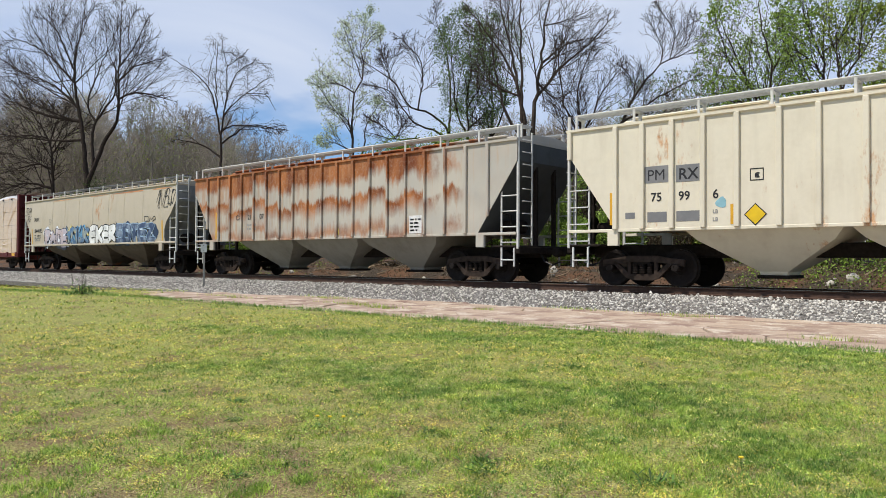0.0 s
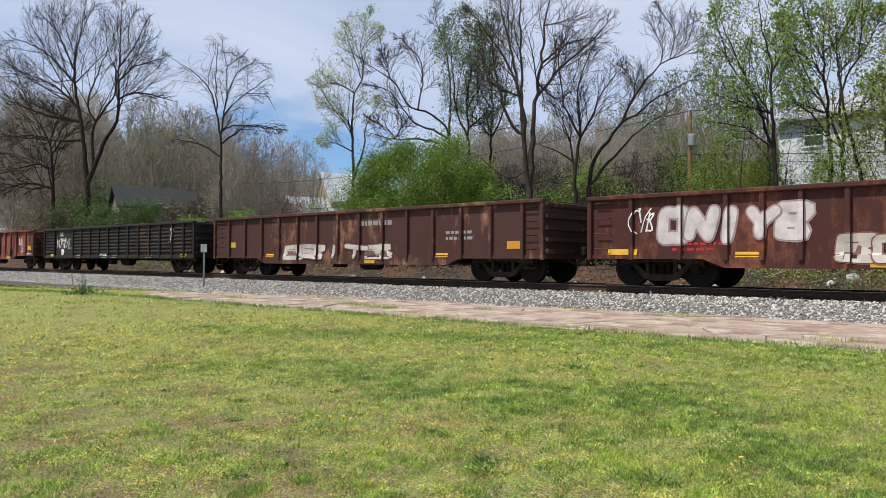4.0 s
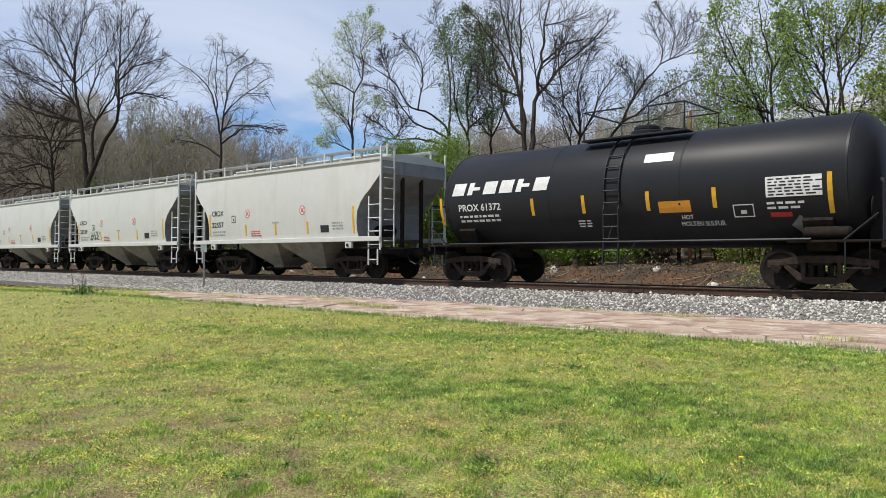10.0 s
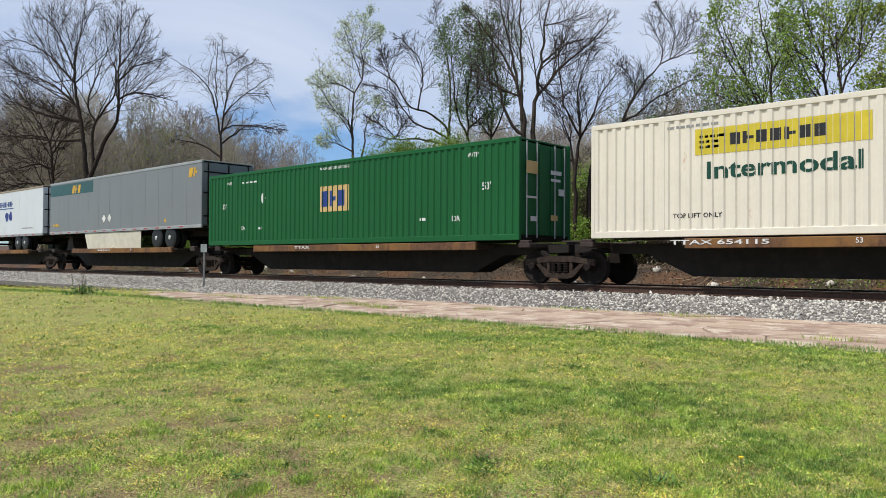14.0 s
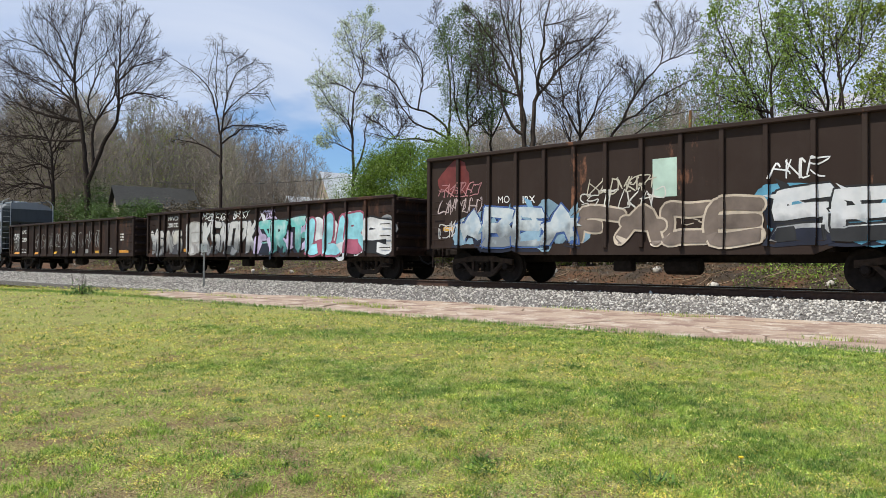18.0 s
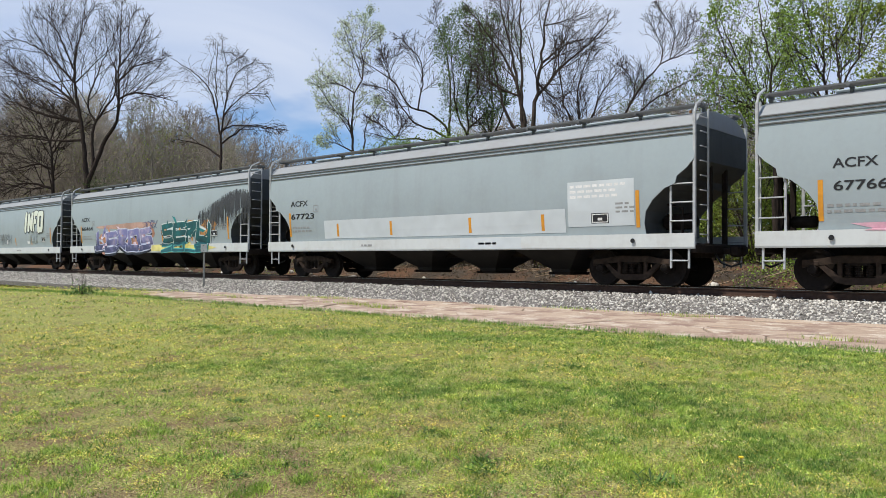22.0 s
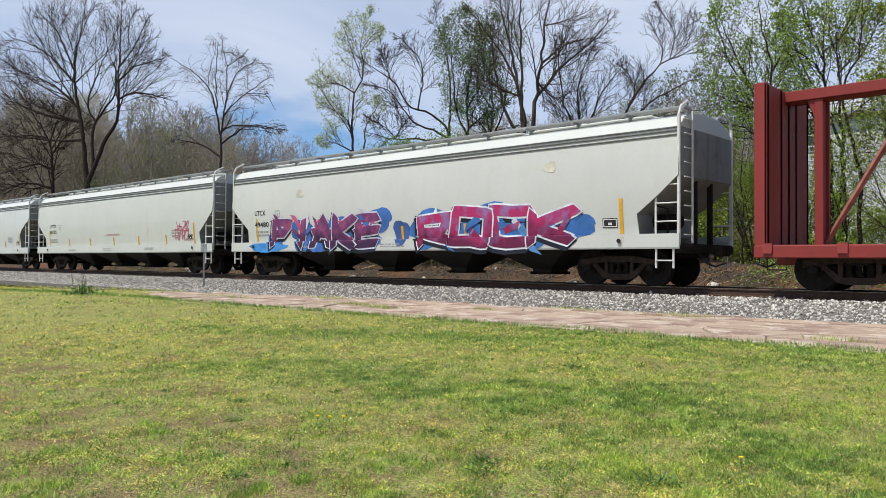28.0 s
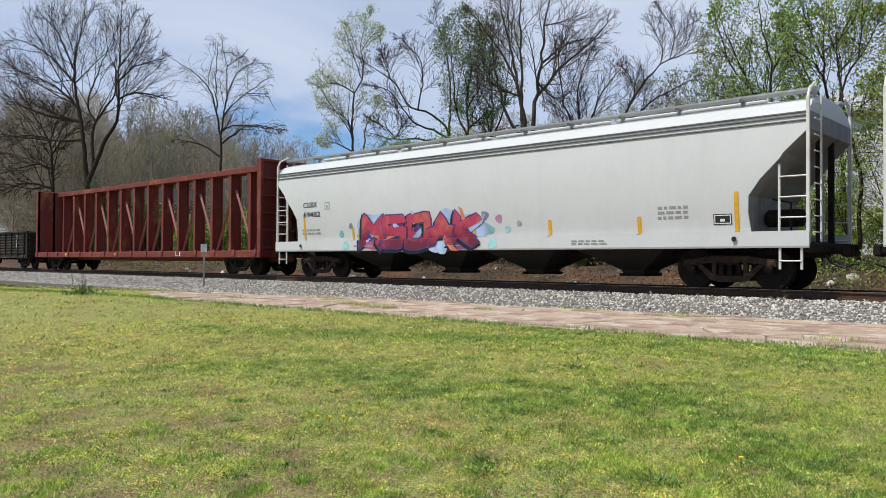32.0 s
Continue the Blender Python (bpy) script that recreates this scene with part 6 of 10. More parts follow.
# ---------------------------------------------------------------- tank cars
def tank_car(left, right, label, mat, R, zc, items=(), rail="white_rail", ladder_u=7.6, dome="bell", inset=1.55):
    L = right - left
    car = car_thing("tank_car", label, "tank car", left, L, inset)
    e = L / 2
    a = e - 0.75
    rings = []
    for x, k in ((-a - 0.55, 0.12), (-a - 0.52, 0.45), (-a - 0.42, 0.72), (-a - 0.25, 0.9), (-a - 0.1, 0.975), (-a, 1.0)):
        rings.append((x, k))
    rings += [(-x, k) for x, k in reversed(rings)]
    g = G()
    n = 40
    g.loft([[(x, R * k * math.cos(i * math.tau / n), zc + R * k * math.sin(i * math.tau / n)) for i in range(n)] for x, k in rings])
    tk = part("tank", g, mat, car, smooth=True, angle=50)
    for x in (-a, -a * 0.34, a * 0.34, a):
        g = G()
        g.loft([[(x + dx, (R + 0.006) * math.cos(i * math.tau / n), zc + (R + 0.006) * math.sin(i * math.tau / n)) for i in range(n)] for dx in (-0.025, 0.025)])
        part("weld_band", g, mat, tk, smooth=True, angle=40)

    def side(z):
        return math.sqrt(max(0.04, R * R - (z - zc) ** 2))

    # saddle, sills and end platforms
    for sx in (-1, 1):
        g = G()
        x = sx * (e - inset)
        g.prism([(-0.9, 0.85), (0.9, 0.85), (1.25, 1.5), (1.1, 1.7), (0.6, zc - R + 0.12), (-0.6, zc - R + 0.12), (-1.1, 1.7), (-1.25, 1.5)], x - 0.3, x + 0.3, "x")
        part("saddle", g, M["steel_dark"], car)
        g = G()
        x0, x1 = sorted((sx * (e - 2.6), sx * e))
        g.box(x0, x1, -0.35, 0.35, 0.72, 1.05, 0.03)
        g.box(*sorted((sx * (e - 1.9), sx * e)), -1.5, 1.5, 1.03, 1.08, 0.01)
        g.box(*sorted((sx * (e - 0.1), sx * e)), -1.5, 1.5, 0.9, 1.08, 0.02)
        part("end_platform", g, M["steel_dark"] if rail == "black" else M["grey_rail"], car)
        g = G()
        x0 = sx * (e - 0.05)
        g.tube([(x0, -1.48, 1.05), (x0, -1.48, 2.2), (x0 - sx * 0.06, -1.4, 2.28), (x0, 1.4, 2.28), (x0, 1.48, 2.2), (x0, 1.48, 1.05)], 0.028, 6)
        g.tube([(x0 - sx * 0.75, -1.48, 1.05), (x0 - sx * 0.1, -1.48, 1.6)], 0.022, 5)
        part("end_handrail", g, M[rail], car)
        g = G()
        g.tube([(x0 - sx * 0.7, -1.5, 1.05), (x0 - sx * 0.7, -1.5, 0.5), (x0 - sx * 0.25, -1.5, 0.5), (x0 - sx * 0.25, -1.5, 1.05)], 0.02, 5)
        part("stirrup", g, M[rail], car)
    for s in (-1, 1):
        g = G()
        g.tube([(-e + 0.9, s * 1.5, 1.1), (e - 1.4, s * 1.5, 1.1)], 0.03, 6)
        g.tube([(0, s * 1.5, 1.1), (0, s * (side(1.6)), 1.6)], 0.02, 5)
        part("side_rail", g, M[rail], car)
    # ladder over the shell, and the top platform
    x = -e + ladder_u
    g = G()
    arc = [(side(zc + R * math.sin(t)) + 0.05, zc + (R + 0.05) * math.sin(t)) for t in (-0.25, 0.1, 0.4, 0.7, 1.0, 1.25)]
    for dx in (-0.21, 0.21):
        g.tube([(x + dx, -1.55, 0.5), (x + dx, -1.5, 1.1), (x + dx, -R - 0.06, 1.9)] + [(x + dx, -w, z) for w, z in arc], 0.024, 5)
    for z in np.arange(0.58, zc + R - 0.35, 0.3):
        w = (side(z) + 0.06) if z > zc else (1.52 if z < 1.15 else R + 0.06)
        g.tube([(x - 0.21, -w, z), (x + 0.21, -w, z)], 0.018, 5)
    g.tube([(x + 0.25, -1.5, 0.55), (x + 0.7, -1.5, 1.1)], 0.016, 5)
    part("ladder", g, M[rail], car)
    top = zc + R
    g = G()
    for yy in (-0.85, 0.85):
        g.box(x - 1.15, x + 1.75, yy - 0.2, yy + 0.2, top - 0.12, top - 0.07, 0.008)
    part("top_platform", g, M[rail], car)
    g = G()
    for yy in (-1.0, 1.0):
        g.tube([(x - 1.1, yy, top - 0.1), (x - 1.1, yy, top + 0.65), (x + 0.1, yy, top + 0.65)], 0.024, 5)
        g.tube([(x + 0.75, yy, top - 0.1), (x + 0.75, yy, top + 0.6), (x + 1.7, yy, top + 0.6), (x + 1.7, yy, top - 0.1)], 0.024, 5)
    g.tube([(x - 1.1, -1.0, top + 0.65), (x - 1.1, 1.0, top + 0.65)], 0.024, 5)
    g.tube([(x + 1.7, -1.0, top + 0.6), (x + 1.7, 1.0, top + 0.6)], 0.024, 5)
    part("safety_railing", g, M[rail], car)
    g = G()
    g.disc((x + 0.2, 0, top + 0.05), 0.42, 0.22, "z", 18, 0.03)
    g.disc((x + 0.2, 0, top + 0.22), 0.34, 0.14, "z", 18, 0.04)
    if dome == "bell":
        g.disc((x - 0.2, -0.35, top + 0.25), 0.18, 0.42, "z", 14, 0.08)
    else:
        for q in range(5):
            g.disc((x + 0.9 + 0.06 * q, -0.3 + 0.15 * q, top + 0.05), 0.1, 0.2, "z", 10, 0.02)
    part("manway", g, mat, car, smooth=True, angle=40)
    # gear at the right end
    xr = e - 1.9
    g = G()
    g.disc((e - 1.15, -1.25, 1.24), 0.13, 0.95, "x", 14, 0.05)
    part("air_reservoir", g, M["white_rail"] if rail != "black" else M["steel_dark"], car, smooth=True, angle=40)
    g = G()
    g.disc((e - 0.35, -0.9, 1.75), 0.26, 0.03, "x", 16, 0.008)
    g.box(e - 0.5, e - 0.3, -0.7, -0.4, 1.08, 1.9, 0.03)
    part("hand_brake", g, M["steel_dark"], car)
    if rail != "black":
        for xx in (xr, -e + 0.95):
            g = G()
            g.tube([(xx, -1.5, 1.08), (xx, -1.5, 1.6)], 0.06, 8, 0.03)
            part("flag_post", g, M["white_rail"], car)
            g = G()
            g.box(xx - 0.09, xx + 0.09, -1.56, -1.44, 1.6, 1.72, 0.015)
            part("flag_base", g, M["white_rail"], car)
            g = G()
            g.box(xx - 0.1, xx + 0.1, -1.56, -1.46, 1.72, 1.92, 0.015)
            part("flag", g, M["red_flag"], car, "faded orange-red marker block")
    decals(car, L, items, side, cuts=(1.5, 1.7, 1.9, 2.1, 2.3, 2.5, 2.7, 2.9, 3.1, 3.3))
    return car


# ---------------------------------------------------------------- centre-beam flat cars and their loads
def centerbeam(left, right, label, mat, items=(), light=None, end_items=None):
    L = right - left
    car = car_thing("centre_beam_flat_car", label, "flat car", left, L, 2.0)
    e, W = L / 2, 1.40
    for s in (-1, 1):
        g = G()
        y0, y1 = sorted((s * (W - 0.12), s * (W + 0.03)))
        g.box(-e, e, y0, y1, 0.70, 0.98, 0.02)
        part("side_sill", g, mat, car)
    g = G()
    g.box(-e + 0.02, e - 0.02, -W + 0.12, W - 0.12, 0.92, 0.99)
    g.box(-e + 0.1, e - 0.1, -0.3, 0.3, 0.55, 0.92, 0.03)
    n = int(L / 1.5)
    for k in range(n + 1):
        x = -e + 0.3 + (L - 0.6) * k / n
        g.box(x - 0.06, x + 0.06, -W + 0.1, W - 0.1, 0.72, 0.92)
    part("deck", g, mat, car)
    for k in range(n + 1):
        x = -e + 0.3 + (L - 0.6) * k / n
        g = G()
        g.prism([(-W - 0.08, 0.80), (-W + 0.02, 0.80), (-W + 0.02, 1.02), (-W - 0.05, 1.02)], x - 0.10, x + 0.10, "x")
        part("winch_bracket", g, mat, car)
    for sx in (-1, 1):
        g = G()
        x0, x1 = sorted((sx * (e - 0.28), sx * e))
        g.box(*sorted((sx * (e - 0.28), sx * (e - 0.22))), -W, W, 0.98, 4.52, 0.01)
        bh = part("bulkhead", g, mat, car)
        for yy in (-W + 0.07, -0.5, 0.0, 0.5, W - 0.07):
            g = G()
            g.box(x0, x1, yy - 0.07, yy + 0.07, 0.98, 4.55, 0.015)
            part("stiffener", g, mat, bh)
        for k in range(6):
            z = 1.1 + 0.68 * k
            g = G()
            g.box(*sorted((sx * (e - 0.2), sx * (e - 0.03))), -W + 0.1, W - 0.1, z - 0.05, z + 0.05, 0.01)
            part("cross_rib", g, mat, bh)
    zt = 4.50
    g = G()
    g.box(-e + 0.2, e - 0.2, -0.28, 0.28, zt - 0.24, zt - 0.16, 0.01)
    g.box(-e + 0.2, e - 0.2, -0.30, -0.20, zt - 0.24, zt, 0.015)
    g.box(-e + 0.2, e - 0.2, 0.20, 0.30, zt - 0.24, zt, 0.015)
    part("top_chord", g, mat, car)
    n = 14
    bay = (L - 2.0) / n
    for k in range(n + 1):
        x = -e + 1.0 + bay * k
        g = G()
        g.box(x - 0.09, x + 0.09, -0.26, -0.20, 0.98, zt - 0.2, 0.01)
        g.box(x - 0.09, x + 0.09, 0.20, 0.26, 0.98, zt - 0.2, 0.01)
        g.box(x - 0.03, x + 0.03, -0.22, 0.22, 0.98, zt - 0.2, 0.005)
        g.prism([(x - 0.09, zt - 0.2), (x - 0.26, zt - 0.2), (x - 0.09, zt - 0.62)], -0.24, 0.24, "y")
        part("post", g, mat, car)
        if k < n:
            g = G()
            up = k % 2 == (0 if k < n / 2 else 1)
            za, zb = (1.05, zt - 0.9) if up else (zt - 0.9, 1.05)
            g.tube([(x + 0.08, 0, za), (x + bay - 0.08, 0, zb)], 0.065, 4)
            part("diagonal", g, light or mat, car)
    for sx in (-1, 1):
        g = G()
        x = sx * (e - 0.5)
        g.tube([(x - 0.2, -W - 0.03, 0.72), (x - 0.2, -W - 0.04, 0.45), (x + 0.2, -W - 0.04, 0.45), (x + 0.2, -W - 0.03, 0.72)], 0.018, 5)
        part("stirrup", g, M["steel_dark"], car)
    decals(car, L, moved(items, NUDGE.get(left, 0.0)), lambda z: W + 0.03)
    if end_items:
        # the inner face of the left bulkhead, seen past the open beam
        for u, z, w, h, m in end_items:
            g = G()
            g.box(-e + 0.001, -e + 0.004, -W + u, -W + u + w, z, z + h)
            part("warning_print", g, M[m], car)
    return car


def lumber_load(left, right, label, mat, cols, rows, W=1.36, z0=1.0, z1=4.42, strap=None, seed=1, items=(), bulge=0.03, film=False):
    """Wrapped bundles of lumber on both sides of the beam, strapped down; it rides on its car."""
    L = right - left
    ld = new("wrapped_lumber_load")
    tagged(ld, label, "lumber load", "loads of the train")
    ld.location = (left + L / 2, YC, 0)
    CARS.append((ld, left + L / 2, 0.0))
    e = L / 2
    rng = random.Random(seed)
    st = L / cols
    hh = (z1 - z0) / rows
    folds = []
    for k in range(int(L * (2.6 if rows == 1 else 2.6))):
        # slanting folds that hang from the top straps, and level ones along the foot
        if rng.random() < 0.62:
            ang = rng.uniform(1.9, 2.35)
            ln = rng.choice((0.5, 0.8, 1.2, 1.2, 2.2))
            folds.append((rng.uniform(-e, e), z1 - rng.uniform(0.1, 0.9), math.cos(ang), -math.sin(ang), rng.uniform(-0.15, 0.25), ln, rng.uniform(0.012, 0.03) * (1.0 if rows == 1 else 1.6), rng.uniform(0.025, 0.05)))
        else:
            ang = rng.uniform(-0.35, 0.25)
            folds.append((rng.uniform(-e, e), z0 + rng.uniform(0.1, 0.6), math.cos(ang), math.sin(ang), rng.uniform(-0.2, 0.2), rng.uniform(0.6, 1.8), rng.uniform(0.015, 0.035) * (1.0 if rows == 1 else 1.5), rng.uniform(0.03, 0.055)))
    for s in (-1, 1):
        for c in range(cols):
            for r in range(rows):
                x0, x1 = -e + c * st + (0.004 if rows > 1 else 0.0), -e + (c + 1) * st - (0.004 if rows > 1 else 0.0)
                gap = 0.007 if rows > 1 else 0.004
                za, zb = z0 + r * hh + gap, z0 + (r + 1) * hh - gap
                if r == rows - 1:
                    zb += rng.uniform(-0.05, 0.05) * (rows > 1)
                near = s < 0
                nx, nz = ((24, 12) if rows > 1 else (24, 44)) if near else (4, 4)
                # outer face as a slack sheet with folds that run on over its neighbours
                g = G()
                yv = s * W
                A, B = np.meshgrid(np.linspace(0, 1, nx + 1), np.linspace(0, 1, nz + 1))
                XX, ZZ = x0 + (x1 - x0) * A, za + (zb - za) * B
                wob = np.sin(XX * 1.3 + seed) * 0.05 + np.sin(XX * 3.1 + seed * 2) * 0.03
                if r == 0:
                    ZZ = ZZ + (wob if rows == 1 else -0.02 - 0.5 * np.abs(wob)) * np.clip(1 - B * (3 if rows > 1 else 10), 0, 1)
                if r == rows - 1:
                    ZZ = ZZ + 1.2 * np.roll(wob, 3, 1).mean() * np.clip((B - 0.85) / 0.15, 0, 1)
                edge = np.clip(np.minimum(A, 1 - A) * 14, 0, 1) if rows > 1 else 1.0
                bul = bulge * edge + 0.018 * np.sin(XX * 0.9 + ZZ * 0.7 + seed) * np.sin(ZZ * 1.1)
                for cu, cz, dx, dz, bend, ln, am, wd in folds:
                    # distance along and across a fold
                    p, q = XX - cu, ZZ - cz
                    al = (p * dx + q * dz) / ln
                    ac = -p * dz + q * dx + bend * al * (1 - al)
                    live = smooth(-0.05, 0.15, al) * smooth(1.1, 0.6, al)
                    bul = bul + am * live * (np.exp(-(ac / wd) ** 2) - 0.6 * np.exp(-((ac - 1.9 * wd) / wd) ** 2))
                if rows == 1 or r == rows - 1:
                    bul = bul - 0.16 * np.clip((B - 0.95) / 0.05, 0, 1) ** 2
                fs = []
                vs = [(float(XX[j, i]), yv + s * float(bul[j, i]), float(ZZ[j, i])) for j in range(nz + 1) for i in range(nx + 1)]
                n0 = len(vs)
                for j in range(nz + 1):
                    for i in (0, nx):
                        vs.append((x0 + (x1 - x0) * i / nx, s * 0.32, vs[j * (nx + 1)][2]))
                for j in range(nz):
                    for i in range(nx):
                        q = j * (nx + 1) + i
                        fs.append((q, q + 1, q + nx + 2, q + nx + 1))
                    for i, off in ((0, 0), (nx, 1)):
                        fs.append((j * (nx + 1) + i, (j + 1) * (nx + 1) + i, n0 + (j + 1) * 2 + off, n0 + j * 2 + off))
                top = nz * (nx + 1)
                fs.append(tuple(top + i for i in range(nx + 1)) + (n0 + nz * 2 + 1, n0 + nz * 2))
                g.add(vs, fs)
                part("wrapped_bundle", g, mat, ld, smooth=True, angle=50)
        if strap:
            for c in range(cols):
                x = -e + (c + 0.5) * st
                g = G()
                y = s * (W + bulge + (0.05 if rows == 1 else 0.03))
                g.box(x - 0.008, x + 0.008, min(y, y + 0.004), max(y, y + 0.004), z0 - 0.05, z1 - 0.12)
                g.box(x - 0.05, x + 0.05, min(y - 0.05, y + 0.01), max(y - 0.05, y + 0.01), z1 - 0.14, z1 - 0.02, 0.01)
                part("strap", g, M[strap], ld)
    if film:
        # slack clear film blown up over the top in humps
        n, m = 150, 10
        vs = []
        for i in range(n + 1):
            x = -e + L * i / n
            hump = 0.12 + 0.40 * abs(math.sin(math.pi * (x + 0.4) / 3.3)) ** 0.6 * (0.7 + 0.5 * noise.noise((x * 0.35, 2.0, seed)))
            for j in range(m + 1):
                c = 2 * j / m - 1
                vs.append((x, c * (W + 0.03), z1 - 0.16 + (hump + 0.12) * (1 - abs(c) ** 2.6) + 0.02 * noise.noise((x * 2.2, c * 3, seed))))
        g = G()
        g.add(vs, [(i * (m + 1) + j, i * (m + 1) + j + 1, (i + 1) * (m + 1) + j + 1, (i + 1) * (m + 1) + j) for i in range(n) for j in range(m)])
        part("film_cover", g, M["film"], ld, "slack whitish film over the top", smooth=True)
    if items:
        decals(ld, L, items, lambda z: W + bulge + 0.045)
    return ld


# ---------------------------------------------------------------- containers, trailers and their spine car
def corrugated(g, x0, x1, y, s, z0, z1, pitch, depth):
    """A wall of upright corrugations from x0 to x1; s is the side that it faces."""
    n = max(1, int(round((x1 - x0) / pitch)))
    p = (x1 - x0) / n
    line = []
    for k in range(n):
        a = x0 + k * p
        line += [(a, 0), (a + 0.36 * p, 0), (a + 0.5 * p, depth), (a + 0.86 * p, depth)]
    line.append((x1, 0))
    vs = [(x, y - s * d, z) for z in (z0, z1) for x, d in line]
    m = len(line)
    g.add(vs, [(i, i + 1, m + i + 1, m + i) for i in range(m - 1)])


def container(left, right, label, mat, z=1.20, items=(), door=None, end_items=(), H=2.90):
    L = right - left
    c = new("shipping_container")
    tagged(c, label, "container", "loads of the train")
    c.location = (left + L / 2, YC, z)
    CARS.append((c, left + L / 2, z))
    e, W = L / 2, 1.30
    posts = (-e + 1.95, e - 1.95)
    for s in (-1, 1):
        edges = [-e + 0.1, posts[0] - 0.07, posts[0] + 0.07, posts[1] - 0.07, posts[1] + 0.07, e - 0.1]
        for a, b in ((0, 1), (2, 3), (4, 5)):
            g = G()
            corrugated(g, edges[a], edges[b], s * (W - 0.01), s, 0.16, H - 0.12, 0.27, 0.032)
            part("side_panel", g, mat, c)
        for x in posts:
            g = G()
            g.box(x - 0.08, x + 0.08, *sorted((s * (W - 0.07), s * W)), 0.0, H, 0.012)
            part("side_post", g, mat, c)
            g = G()
            g.box(x - 0.085, x + 0.085, *sorted((s * (W - 0.12), s * (W + 0.003))), H - 0.13, H + 0.006, 0.02)
            part("corner_casting", g, mat, c)
        for z0, z1, nm in ((0.0, 0.17, "bottom_rail"), (H - 0.13, H, "top_rail")):
            g = G()
            g.box(-e + 0.05, e - 0.05, *sorted((s * (W - 0.06), s * (W - 0.003))), z0, z1, 0.012)
            part(nm, g, mat, c)
        for x in (-e + 0.06, e - 0.06):
            g = G()
            g.box(x - 0.06, x + 0.06, *sorted((s * (W - 0.12), s * W)), 0, H, 0.015)
            part("corner_post", g, mat, c)
    g = G()
    g.box(-e + 0.08, e - 0.08, -W + 0.06, W - 0.06, H - 0.05, H - 0.015)
    for k in range(40):
        x = -e + 0.2 + (L - 0.4) * k / 39
        g.box(x - 0.09, x + 0.09, -W + 0.08, W - 0.08, H - 0.02, H + 0.004, 0.008)
    part("roof", g, mat, c)
    g = G()
    g.box(-e + 0.05, e - 0.05, -W + 0.06, W - 0.06, 0.02, 0.14)
    part("floor", g, M["steel_dark"], c)
    for sx in (-1, 1):
        for k in range(8):
            g = G()
            y = -W + 0.12 + (2 * W - 0.24) * k / 8
            g.box(*sorted((sx * (e - 0.10), sx * (e - 0.05 + 0.03 * (k % 2)))), y, y + (2 * W - 0.24) / 8 + 0.002, 0.16, H - 0.12, 0.006)
            part("end_panel" if sx < 0 else "door_panel", g, door or mat, c)
        if sx > 0:
            for y in (-0.95, -0.45, 0.45, 0.95):
                g = G()
                g.tube([(e + 0.005, y, 0.08), (e + 0.005, y, H - 0.08)], 0.022, 6)
                part("lock_rod", g, M["galv"], c)
    crests = []
    for a, b in ((edges[0], edges[1]), (edges[2], edges[3]), (edges[4], edges[5])):
        n = max(1, int(round((b - a) / 0.27)))
        crests += [a + (b - a) / n * (k + 0.18) for k in range(n)] + [b + 0.07]
    decals(c, L, items, lambda q: W - 0.042, crests, 0.125, 0.032, follow=True)
    for u, zz, w, h, m in end_items:
        g = G()
        g.box(e + 0.03, e + 0.034, -W + u, -W + u + w, zz, zz + h)
        part("end_sign", g, M[m] if isinstance(m, str) else m, c)
    return c


